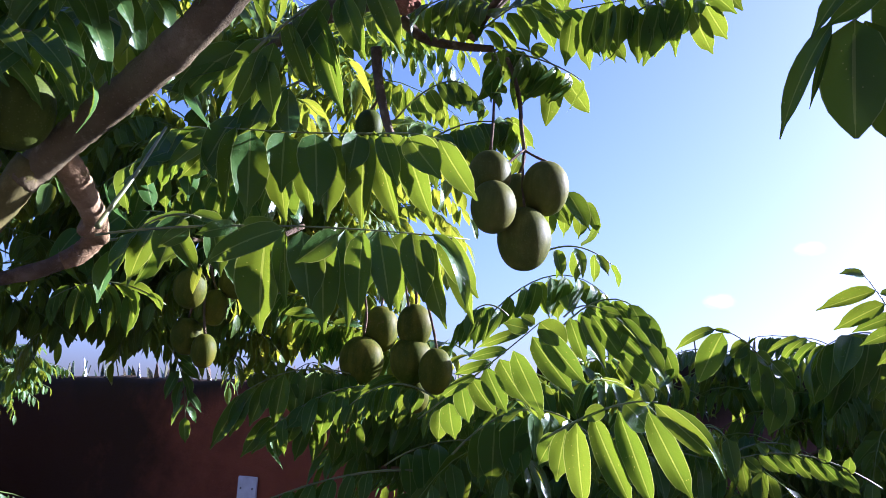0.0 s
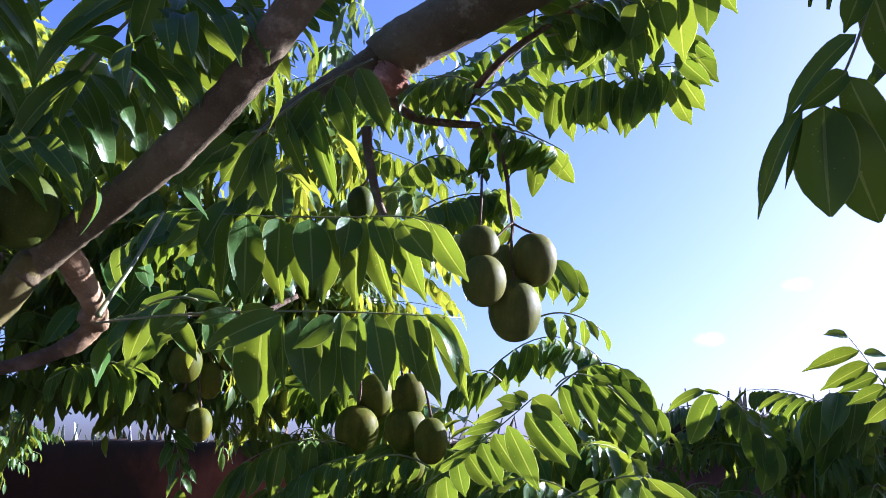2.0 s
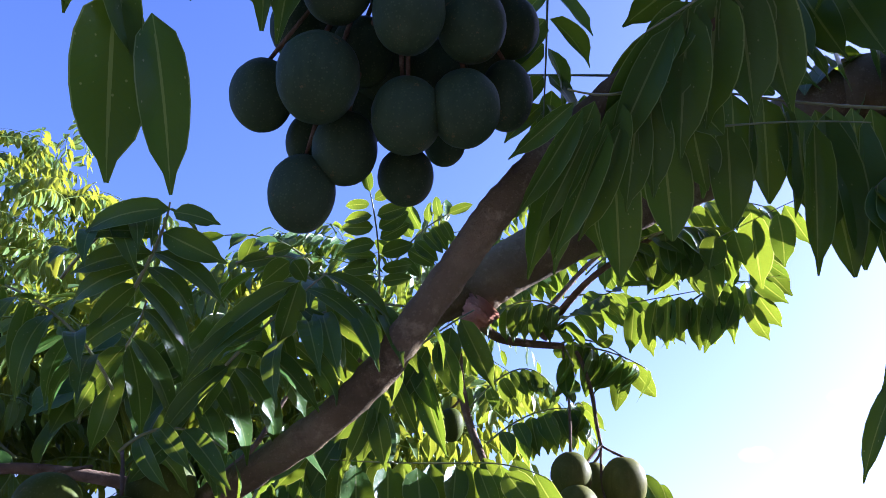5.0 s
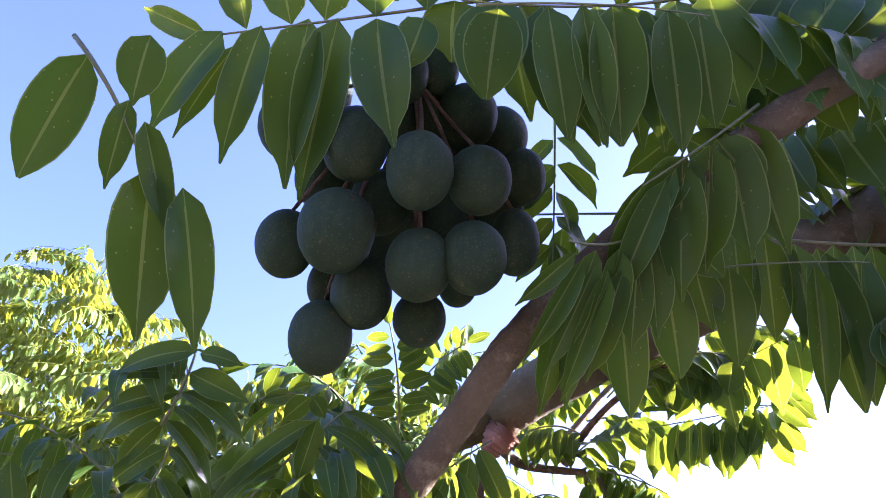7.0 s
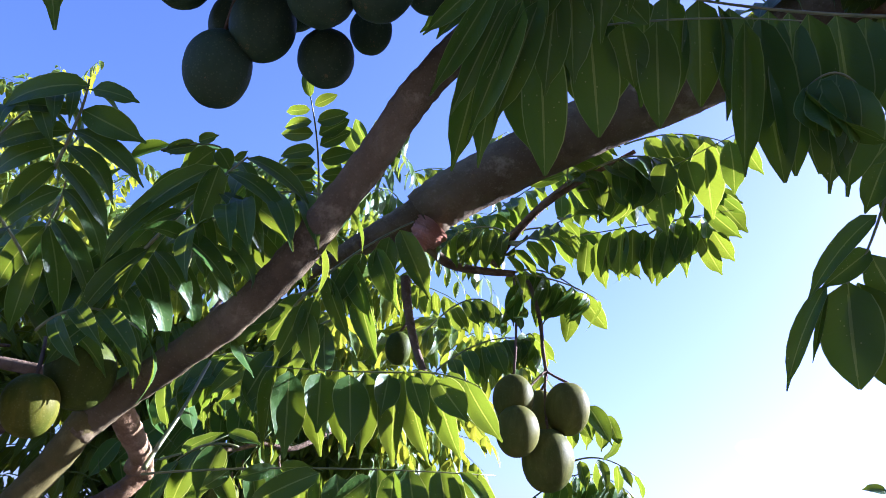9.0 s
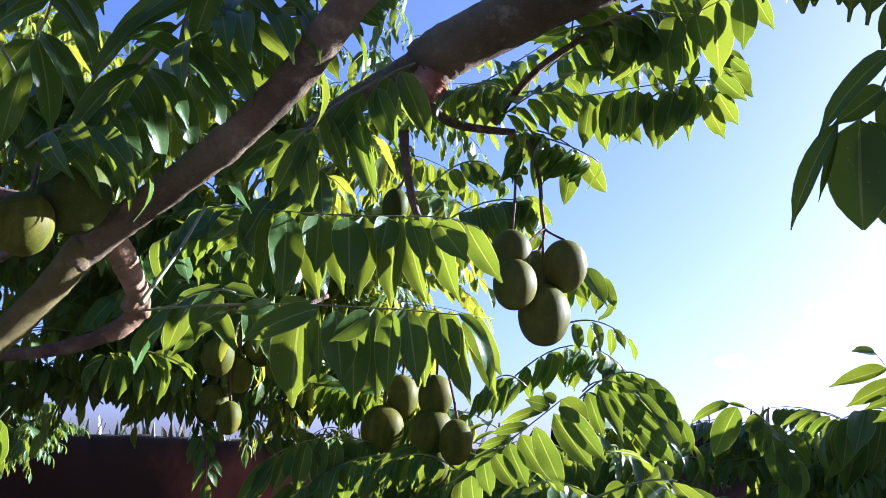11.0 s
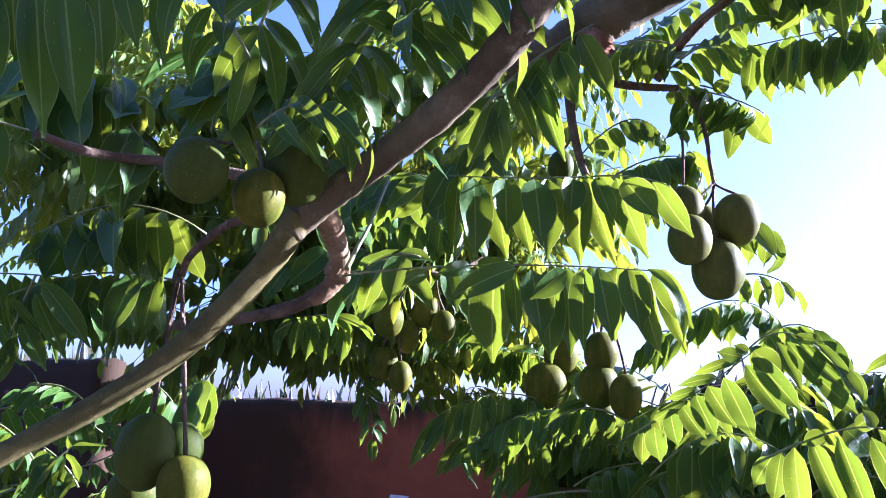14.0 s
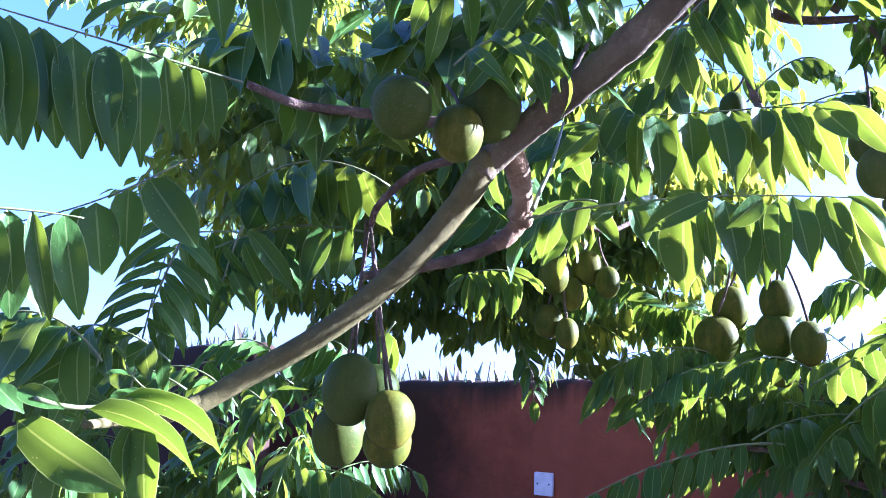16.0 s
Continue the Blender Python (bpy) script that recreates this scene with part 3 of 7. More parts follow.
# ---- the tree ----

# limbs
limb("limb", [(-0.862, 0.862, 1.538), (-0.819, 0.887, 1.572), (-0.741, 0.917, 1.626), (-0.674, 0.944, 1.684), (-0.602, 0.957, 1.757), (-0.547, 0.966, 1.830), (-0.506, 0.962, 1.897)], 0.013, 0.0205, GREEN_BARK, seed=11, label="smooth olive-grey lower limb with ring scars")
limb("limb", [(-0.520, 0.964, 1.873), (-0.492, 0.960, 1.901), (-0.407, 0.907, 1.946), (-0.299, 0.831, 1.999), (-0.227, 0.780, 2.052), (-0.189, 0.757, 2.100), (-0.141, 0.734, 2.162), (-0.091, 0.686, 2.219), (-0.025, 0.645, 2.274), (0.094, 0.588, 2.364), (0.249, 0.571, 2.479), (0.402, 0.584, 2.583)], 0.02, 0.0205, BARK, seed=12, lump=0.1, label="grey-brown limb, smooth and slightly knobbly, bowing down")
limb("limb", [(0.518, 1.070, 2.616), (0.432, 1.103, 2.577), (0.324, 1.137, 2.533), (0.232, 1.168, 2.499), (0.137, 1.191, 2.458), (0.020, 1.219, 2.400), (-0.068, 1.235, 2.351), (-0.115, 1.246, 2.316)], 0.06, 0.046, BARK, seed=13, lump=0.05, label="thick rough limb ending in a pinkish pruned stub")
limb("branch", [(-0.083, 1.247, 2.346), (-0.142, 1.258, 2.310), (-0.205, 1.259, 2.274), (-0.264, 1.269, 2.241), (-0.32, 1.28, 2.20)], 0.04, 0.006, BARK, seed=14)
limb("stub", [(-0.095, 1.229, 2.287), (-0.112, 1.227, 2.265), (-0.122, 1.228, 2.248)], 0.03, 0.014, PINK, seed=15, lump=0.3, label="raw pinkish scar of a pruned branch")
limb("branch", [(-0.497, 0.959, 1.920), (-0.481, 0.988, 1.907), (-0.477, 1.037, 1.882), (-0.481, 1.093, 1.862), (-0.492, 1.127, 1.842), (-0.514, 1.126, 1.816), (-0.530, 1.123, 1.807)], 0.0185, 0.0125, SUN_PALE_BARK, seed=16, lump=0.11, label="knobbly branch, sharply hooked, sunlight put into its pale bark")
# rest of the hooked branch, darker bark standing in for its shade
limb("branch", [(-0.508, 1.126, 1.822), (-0.552, 1.121, 1.796), (-0.624, 1.127, 1.777), (-0.758, 1.157, 1.763)], 0.0128, 0.007, TWIG, seed=18, lump=0.15, label="branch beyond the hook, shade put into its dark bark")
limb("knob", [(-0.492, 1.092, 1.853), (-0.481, 1.112, 1.847), (-0.480, 1.125, 1.838)], 0.0155, 0.008, SUN_PALE_BARK, seed=17, lump=0.2, label="swollen knob where the branch hooks")
stem_ = stem((-0.574, 1.357, 1.886), (-0.523, 1.354, 1.897), (-0.439, 1.385, 1.943), 0.0022, 18)
blade(stem_, (-0.514, 1.353, 1.900), (-0.441, 1.345, 1.940), 0.028, (-0.13, -0.70, 0.40), 4)
blade(stem_, (-0.444, 1.385, 1.943), (-0.380, 1.369, 1.922), 0.032, (-0.04, -0.62, 0.52), 0)
blade(stem_, (-0.475, 1.369, 1.922), (-0.465, 1.364, 1.849), 0.028, (0.25, -0.94, 0.09), 0)
blade(stem_, (-0.542, 1.354, 1.896), (-0.549, 1.357, 1.835), 0.022, (0.18, -0.91, -0.06), 2)
limb("branch", [(-0.526, 0.979, 1.937), (-0.598, 0.967, 1.953), (-0.692, 0.940, 1.961), (-0.753, 0.863, 1.946), (-0.786, 0.781, 1.942)], 0.01, 0.005, TWIG, seed=19)
limb("branch", [(-0.572, 1.005, 1.908), (-0.630, 1.014, 1.893), (-0.698, 1.057, 1.858), (-0.719, 1.079, 1.829)], 0.007, 0.005, TWIG, seed=20)
limb("branch", [(-0.141, 1.290, 2.219), (-0.134, 1.299, 2.164), (-0.118, 1.312, 2.100), (-0.093, 1.304, 2.035)], 0.009, 0.006, TWIG, seed=21)
limb("branch", [(-0.105, 1.320, 2.289), (-0.064, 1.340, 2.264), (-0.006, 1.345, 2.255), (0.057, 1.338, 2.249)], 0.01, 0.006, TWIG, seed=22)
limb("branch", [(0.017, 1.332, 2.262), (0.052, 1.295, 2.308), (0.107, 1.277, 2.364), (0.177, 1.262, 2.411), (0.263, 1.228, 2.453)], 0.008, 0.004, TWIG, seed=23)
limb("branch", [(0.202, 1.852, 1.427), (0.100, 1.872, 1.455), (-0.008, 1.885, 1.501), (-0.135, 1.901, 1.513)], 0.009, 0.005, TWIG, seed=24)
limb("branch", [(-0.477, 0.982, 1.915), (-0.452, 0.987, 1.959), (-0.419, 1.022, 2.009), (-0.381, 1.044, 2.093)], 0.006, 0.003, TWIG, seed=25)
limb("branch", [(-0.460, 1.054, 1.842), (-0.453, 1.074, 1.875), (-0.440, 1.107, 1.929), (-0.431, 1.177, 2.023)], 0.004, 0.002, STALK, seed=26)
limb("limb", [(0.37, 0.585, 2.57), (0.62, 0.60, 2.60), (0.92, 0.66, 2.52), (1.22, 0.64, 2.36)], 0.026, 0.036, BARK, seed=5)
limb("limb", [(0.518, 1.070, 2.616), (0.80, 0.93, 2.60), (1.00, 0.82, 2.56), (1.16, 0.70, 2.52)], 0.066, 0.074, BARK, seed=6)
limb("trunk", [(1.75, 0.35, -0.1), (1.72, 0.37, 0.9), (1.62, 0.42, 1.7), (1.40, 0.52, 2.25), (1.12, 0.72, 2.55)], 0.15, 0.075, BARK, seed=3, label="grey-brown trunk")
limb("shoot", [(-0.848, 0.874, 1.550), (-0.867, 0.850, 1.536), (-0.884, 0.817, 1.521), (-0.903, 0.771, 1.516), (-0.891, 0.691, 1.511)], 0.0125, 0.005, GREEN_BARK, seed=27, lump=0.12, label="olive shoot ending the lower limb")

# plums
limb("fruit_stalk", [(0.083, 1.371, 2.248), (0.095, 1.358, 2.210), (0.105, 1.348, 2.159), (0.109, 1.339, 2.105), (0.114, 1.337, 2.069)], 0.0042, 0.0032, TWIG, seed=28, lump=0.25)
fruit((0.055, 1.298, 2.011), 0.0351, 1.18, (0, 0), stalk=(0.057, 1.370, 2.253), label="grey-green plum on a thin hanging stalk, veiling light put in its colour", skin=VEILED, seed=29)
fruit((0.061, 1.279, 1.953), 0.0362, 1.20, (0, 0), stalk=(0.114, 1.337, 2.069), label="grey-green plum on a thin hanging stalk, veiling light put in its colour", skin=VEILED, seed=30)
fruit((0.151, 1.339, 2.005), 0.0391, 1.21, (8, -6), stalk=(0.114, 1.337, 2.069), label="grey-green plum on a thin hanging stalk, veiling light put in its colour", skin=VEILED, seed=31)
fruit((0.116, 1.328, 1.915), 0.0440, 1.22, (0, 0), stalk=(0.114, 1.337, 2.069), label="grey-green plum on a thin hanging stalk, veiling light put in its colour", skin=VEILED, seed=32)
fruit((0.113, 1.420, 2.014), 0.0311, 1.28, (0, 0), stalk=(0.114, 1.337, 2.069), label="grey-green plum on a thin hanging stalk, veiling light put in its colour", skin=VEILED, seed=33)
fruit((-0.168, 1.704, 1.732), 0.0453, 1.11, (0, 0), stalk=(-0.153, 1.508, 1.839), label="green plum ripening yellow, on a thin hanging stalk", skin=RIPE, seed=34)
fruit((-0.136, 1.731, 1.800), 0.0379, 1.31, (0, 0), stalk=(-0.128, 1.548, 1.889), label="green plum ripening yellow, on a thin hanging stalk", skin=RIPE, seed=35)
fruit((-0.061, 1.589, 1.793), 0.0336, 1.31, (0, 0), stalk=(-0.074, 1.518, 1.886), label="green plum ripening yellow, on a thin hanging stalk", skin=RIPE, seed=36)
fruit((-0.065, 1.592, 1.729), 0.0401, 1.16, (0, 0), stalk=(-0.085, 1.550, 1.881), label="green plum ripening yellow, on a thin hanging stalk", skin=RIPE, seed=37)
fruit((-0.017, 1.535, 1.707), 0.0311, 1.39, (0, 0), stalk=(-0.053, 1.552, 1.872), label="green plum ripening yellow, on a thin hanging stalk", skin=RIPE, seed=38)
fruit((-0.054, 1.626, 1.664), 0.0271, 1.28, (0, 0), stalk=(-0.062, 1.615, 1.815), label="green plum ripening yellow, on a thin hanging stalk", skin=RIPE, seed=39)
fruit((-0.496, 1.591, 1.846), 0.0319, 1.23, (0, 0), stalk=(-0.500, 1.572, 1.924), label="green plum ripening yellow, on a thin hanging stalk", skin=RIPE, seed=40)
fruit((-0.466, 1.668, 1.821), 0.0254, 1.50, (0, 0), stalk=(-0.479, 1.641, 1.928), label="green plum ripening yellow, on a thin hanging stalk", skin=RIPE, seed=41)
fruit((-0.434, 1.685, 1.881), 0.0334, 1.18, (0, 0), stalk=(-0.455, 1.642, 1.953), label="green plum ripening yellow, on a thin hanging stalk", skin=RIPE, seed=42)
fruit((-0.389, 1.663, 1.845), 0.0264, 1.34, (0, 0), stalk=(-0.408, 1.657, 1.943), label="green plum ripening yellow, on a thin hanging stalk", skin=RIPE, seed=43)
fruit((-0.516, 1.668, 1.761), 0.0318, 1.20, (0, 0), stalk=(-0.497, 1.642, 1.903), label="green plum ripening yellow, on a thin hanging stalk", skin=RIPE, seed=44)
fruit((-0.473, 1.644, 1.732), 0.0249, 1.39, (0, 0), stalk=(-0.479, 1.646, 1.904), label="green plum ripening yellow, on a thin hanging stalk", skin=RIPE, seed=45)
limb("branch", [(-0.526, 1.542, 1.935), (-0.487, 1.603, 1.944), (-0.443, 1.643, 1.963), (-0.385, 1.680, 1.961), (-0.314, 1.740, 2.013)], 0.004, 0.006, TWIG, seed=46)
fruit((-0.579, 0.783, 1.900), 0.0368, 1.07, (0, 0), stalk=(-0.563, 0.839, 1.952), seed=47)
fruit((-0.522, 0.838, 1.884), 0.0317, 1.18, (0, 0), stalk=(-0.559, 0.908, 1.981), label="green plum turning yellow, with a brown scarred top", skin=RIPE, seed=48)
fruit((-0.493, 0.883, 1.934), 0.0413, 1.13, (0, 0), stalk=(-0.514, 0.914, 2.006), seed=49)
fruit((-0.709, 1.012, 1.574), 0.0393, 1.37, (0, 18), stalk=(-0.725, 1.075, 1.838), seed=50)
fruit((-0.639, 0.987, 1.534), 0.0344, 1.20, (0, 0), stalk=(-0.719, 1.078, 1.834), label="half-sunlit green plum with a brown russet cheek", skin=RIPE, seed=51)
fruit((-0.653, 1.022, 1.503), 0.0345, 1.07, (0, 0), stalk=(-0.719, 1.078, 1.834), label="green plum ripening yellow, on a thin hanging stalk", skin=RIPE, seed=52)
fruit((-0.745, 1.070, 1.508), 0.0383, 1.23, (0, 0), stalk=(-0.719, 1.078, 1.834), seed=53)
fruit((-0.698, 1.099, 1.576), 0.0339, 1.23, (0, 0), stalk=(-0.719, 1.078, 1.834), seed=54)
fruit((-0.356, 0.636, 2.332), 0.0356, 1.23, (0, 0), stalk=(-0.206, 0.554, 2.523), label="dark green plum in a heavy cluster, shade and bluish veil put in its colour", skin=SHADED, seed=55)
fruit((-0.280, 0.565, 2.307), 0.0429, 1.16, (0, 0), stalk=(-0.206, 0.554, 2.523), label="dark green plum in a heavy cluster, shade and bluish veil put in its colour", skin=SHADED, seed=56)
fruit((-0.304, 0.648, 2.216), 0.0359, 1.24, (0, 0), stalk=(-0.206, 0.554, 2.523), label="dark green plum in a heavy cluster, shade and bluish veil put in its colour", skin=SHADED, seed=57)
fruit((-0.259, 0.636, 2.265), 0.0356, 1.20, (0, 0), stalk=(-0.206, 0.554, 2.523), label="dark green plum in a heavy cluster, shade and bluish veil put in its colour", skin=SHADED, seed=58)
fruit((-0.311, 0.681, 2.300), 0.0242, 1.39, (0, 0), stalk=(-0.206, 0.554, 2.523), label="dark green plum in a heavy cluster, shade and bluish veil put in its colour", skin=SHADED, seed=59)
fruit((-0.195, 0.673, 2.250), 0.0313, 1.09, (0, 0), stalk=(-0.206, 0.554, 2.523), label="dark green plum in a heavy cluster, shade and bluish veil put in its colour", skin=SHADED, seed=60)
fruit((-0.190, 0.589, 2.277), 0.0368, 1.16, (0, 0), stalk=(-0.206, 0.554, 2.523), label="dark green plum in a heavy cluster, shade and bluish veil put in its colour", skin=SHADED, seed=61)
fruit((-0.130, 0.589, 2.286), 0.0361, 1.20, (0, 0), stalk=(-0.206, 0.554, 2.523), label="dark green plum in a heavy cluster, shade and bluish veil put in its colour", skin=SHADED, seed=62)
fruit((-0.084, 0.644, 2.338), 0.0294, 1.50, (0, 0), stalk=(-0.206, 0.554, 2.523), label="dark green plum in a heavy cluster, shade and bluish veil put in its colour", skin=SHADED, seed=63)
fruit((-0.124, 0.565, 2.372), 0.0369, 1.12, (0, 0), stalk=(-0.206, 0.554, 2.523), label="dark green plum in a heavy cluster, shade and bluish veil put in its colour", skin=SHADED, seed=64)
fruit((-0.187, 0.522, 2.356), 0.0366, 1.28, (0, 0), stalk=(-0.206, 0.554, 2.523), label="dark green plum in a heavy cluster, shade and bluish veil put in its colour", skin=SHADED, seed=65)
fruit((-0.263, 0.536, 2.403), 0.0376, 1.22, (0, 0), stalk=(-0.206, 0.554, 2.523), label="dark green plum in a heavy cluster, shade and bluish veil put in its colour", skin=SHADED, seed=66)
fruit((-0.343, 0.560, 2.449), 0.0426, 1.07, (0, 0), stalk=(-0.206, 0.554, 2.523), label="dark green plum in a heavy cluster, shade and bluish veil put in its colour", skin=SHADED, seed=67)
fruit((-0.247, 0.636, 2.390), 0.0363, 1.18, (0, 0), stalk=(-0.206, 0.554, 2.523), label="dark green plum in a heavy cluster, shade and bluish veil put in its colour", skin=SHADED, seed=68)
fruit((-0.141, 0.592, 2.485), 0.0379, 1.12, (0, 0), stalk=(-0.206, 0.554, 2.523), label="dark green plum in a heavy cluster, shade and bluish veil put in its colour", skin=SHADED, seed=69)
fruit((-0.178, 0.561, 2.534), 0.0288, 1.28, (0, 0), stalk=(-0.206, 0.554, 2.523), label="dark green plum in a heavy cluster, shade and bluish veil put in its colour", skin=SHADED, seed=70)
fruit((-0.210, 0.524, 2.493), 0.0273, 1.39, (0, 0), stalk=(-0.206, 0.554, 2.523), label="dark green plum in a heavy cluster, shade and bluish veil put in its colour", skin=SHADED, seed=71)
fruit((-0.154, 0.709, 2.314), 0.0247, 1.18, (0, 0), stalk=(-0.206, 0.554, 2.523), label="dark green plum in a heavy cluster, shade and bluish veil put in its colour", skin=SHADED, seed=72)
fruit((-0.076, 0.657, 2.440), 0.0328, 1.18, (0, 0), stalk=(-0.206, 0.554, 2.523), label="dark green plum in a heavy cluster, shade and bluish veil put in its colour", skin=SHADED, seed=73)
fruit((-0.229, 0.680, 2.396), 0.0409, 1.18, (0, 0), stalk=(-0.206, 0.554, 2.523), label="dark green plum in a heavy cluster, shade and bluish veil put in its colour", skin=SHADED, seed=75)
fruit((-0.164, 0.679, 2.387), 0.0390, 1.18, (0, 0), stalk=(-0.206, 0.554, 2.523), label="dark green plum in a heavy cluster, shade and bluish veil put in its colour", skin=SHADED, seed=76)
fruit((-0.324, 0.658, 2.441), 0.0382, 1.18, (0, 0), stalk=(-0.206, 0.554, 2.523), label="dark green plum in a heavy cluster, shade and bluish veil put in its colour", skin=SHADED, seed=77)
fruit((-0.251, 0.708, 2.363), 0.0397, 1.18, (0, 0), stalk=(-0.206, 0.554, 2.523), label="dark green plum in a heavy cluster, shade and bluish veil put in its colour", skin=SHADED, seed=78)
fruit((-0.108, 0.697, 2.425), 0.0385, 1.18, (0, 0), stalk=(-0.206, 0.554, 2.523), label="dark green plum in a heavy cluster, shade and bluish veil put in its colour", skin=SHADED, seed=79)
fruit((-0.192, 0.608, 2.490), 0.0386, 1.18, (0, 0), stalk=(-0.206, 0.554, 2.523), label="dark green plum in a heavy cluster, shade and bluish veil put in its colour", skin=SHADED, seed=80)
fruit((-0.231, 0.590, 2.475), 0.0379, 1.18, (0, 0), stalk=(-0.206, 0.554, 2.523), label="dark green plum in a heavy cluster, shade and bluish veil put in its colour", skin=SHADED, seed=81)
fruit((-0.166, 0.650, 2.480), 0.0397, 1.18, (0, 0), stalk=(-0.206, 0.554, 2.523), label="dark green plum in a heavy cluster, shade and bluish veil put in its colour", skin=SHADED, seed=82)
fruit((-0.282, 0.687, 2.417), 0.0401, 1.18, (0, 0), stalk=(-0.206, 0.554, 2.523), label="dark green plum in a heavy cluster, shade and bluish veil put in its colour", skin=SHADED, seed=83)
fruit((-0.101, 0.647, 2.495), 0.0358, 1.18, (0, 0), stalk=(-0.206, 0.554, 2.523), label="dark green plum in a heavy cluster, shade and bluish veil put in its colour", skin=SHADED, seed=84)
fruit((-0.320, 0.590, 2.522), 0.0351, 1.18, (0, 0), stalk=(-0.206, 0.554, 2.523), label="dark green plum in a heavy cluster, shade and bluish veil put in its colour", skin=SHADED, seed=85)
fruit((-0.151, 1.362, 2.106), 0.0236, 1.34, (0, 0), stalk=(-0.135, 1.316, 2.148), seed=86)

# fronds of the middle
stem_ = stem((-0.113, 1.099, 2.001), (-0.217, 1.106, 2.000), (-0.327, 1.112, 2.004), 0.0012, 87)
blade(stem_, (-0.311, 1.111, 2.006), (-0.312, 1.100, 1.880), 0.028, (-0.17, -0.93, -0.32), 5)
blade(stem_, (-0.286, 1.092, 1.994), (-0.282, 1.081, 1.869), 0.054, (0.45, -0.93, -0.31), 7)
blade(stem_, (-0.254, 1.134, 2.012), (-0.235, 1.126, 1.877), 0.052, (-0.23, -0.94, -0.31), 0)
blade(stem_, (-0.238, 1.088, 1.992), (-0.236, 1.068, 1.903), 0.053, (0.41, -0.93, -0.33), 2)
blade(stem_, (-0.219, 1.134, 2.010), (-0.199, 1.124, 1.884), 0.042, (-0.26, -0.94, -0.32), 0)
blade(stem_, (-0.195, 1.078, 1.989), (-0.187, 1.062, 1.886), 0.056, (0.37, -0.94, -0.33), 7)
blade(stem_, (-0.177, 1.105, 2.000), (-0.177, 1.095, 1.873), 0.049, (0.36, -0.94, -0.32), 2)
blade(stem_, (-0.127, 1.100, 2.000), (-0.127, 1.092, 1.864), 0.047, (-0.32, -0.95, -0.32), 0)
blade(stem_, (-0.139, 1.082, 1.993), (-0.143, 1.056, 1.929), 0.042, (0.33, -0.94, -0.35), 5)
blade(stem_, (-0.288, 1.156, 2.020), (-0.280, 1.139, 1.923), 0.048, (0.44, -0.93, -0.33), 0)
blade(stem_, (-0.163, 1.150, 2.018), (-0.150, 1.132, 1.920), 0.034, (0.34, -0.94, -0.33), 4)
stem_ = stem((-0.113, 1.099, 2.001), (-0.052, 1.070, 1.992), (-0.005, 1.044, 1.970), 0.0011, 88)
blade(stem_, (-0.118, 1.098, 2.004), (-0.074, 1.100, 1.869), 0.041, (-0.35, -0.95, -0.32), 5)
blade(stem_, (-0.107, 1.080, 1.992), (-0.081, 1.068, 1.918), 0.031, (0.29, -0.94, -0.34), 0)
blade(stem_, (-0.075, 1.095, 1.998), (-0.031, 1.094, 1.877), 0.046, (-0.39, -0.95, -0.32), 0)
blade(stem_, (-0.068, 1.054, 1.982), (-0.025, 1.039, 1.920), 0.046, (0.25, -0.94, -0.35), 2)
blade(stem_, (-0.027, 1.058, 1.981), (0.023, 1.048, 1.896), 0.038, (-0.20, -0.94, -0.33), 7)
blade(stem_, (-0.098, 1.132, 2.013), (-0.064, 1.122, 1.931), 0.034, (0.28, -0.94, -0.34), 5)
blade(stem_, (-0.052, 1.118, 2.009), (-0.024, 1.107, 1.928), 0.037, (0.24, -0.94, -0.34), 4)
stem_ = stem((-0.473, 1.083, 1.837), (-0.243, 1.042, 1.851), (0.020, 1.113, 1.861), 0.0014, 89)
blade(stem_, (-0.279, 1.044, 1.849), (-0.327, 1.027, 1.834), 0.023, (0.35, -0.97, 0.04), 7)
blade(stem_, (-0.272, 1.043, 1.849), (-0.224, 1.022, 1.853), 0.020, (0.30, -0.98, 0.03), 4)
blade(stem_, (-0.216, 1.024, 1.844), (-0.310, 1.014, 1.796), 0.036, (0.31, -0.96, 0.13), 0, ARCS)
blade(stem_, (-0.247, 1.072, 1.854), (-0.251, 1.084, 1.718), 0.067, (-0.21, -0.97, -0.20), 2)
blade(stem_, (-0.220, 1.054, 1.849), (-0.210, 1.057, 1.750), 0.026, (-0.24, -0.97, -0.22), 5)
blade(stem_, (-0.195, 1.038, 1.845), (-0.182, 1.041, 1.748), 0.050, (0.38, -0.97, -0.22), 7)
blade(stem_, (-0.148, 1.022, 1.842), (-0.197, 1.011, 1.801), 0.034, (0.83, -0.98, -0.08), 2)
blade(stem_, (-0.173, 1.073, 1.854), (-0.168, 1.085, 1.721), 0.048, (0.10, -0.97, -0.20), 2)
blade(stem_, (-0.121, 1.074, 1.856), (-0.121, 1.082, 1.741), 0.040, (-0.33, -0.98, -0.21), 0)
blade(stem_, (-0.148, 1.102, 1.864), (-0.139, 1.113, 1.734), 0.048, (0.33, -0.98, -0.21), 0)
blade(stem_, (-0.102, 1.083, 1.861), (-0.084, 1.089, 1.755), 0.044, (0.29, -0.98, -0.22), 7)
blade(stem_, (-0.070, 1.126, 1.872), (-0.074, 1.132, 1.761), 0.042, (-0.37, -0.98, -0.22), 0)
blade(stem_, (-0.059, 1.101, 1.865), (-0.041, 1.103, 1.770), 0.048, (0.25, -0.97, -0.23), 2)
blade(stem_, (-0.043, 1.124, 1.871), (-0.003, 1.136, 1.741), 0.039, (-0.41, -0.98, -0.21), 1)
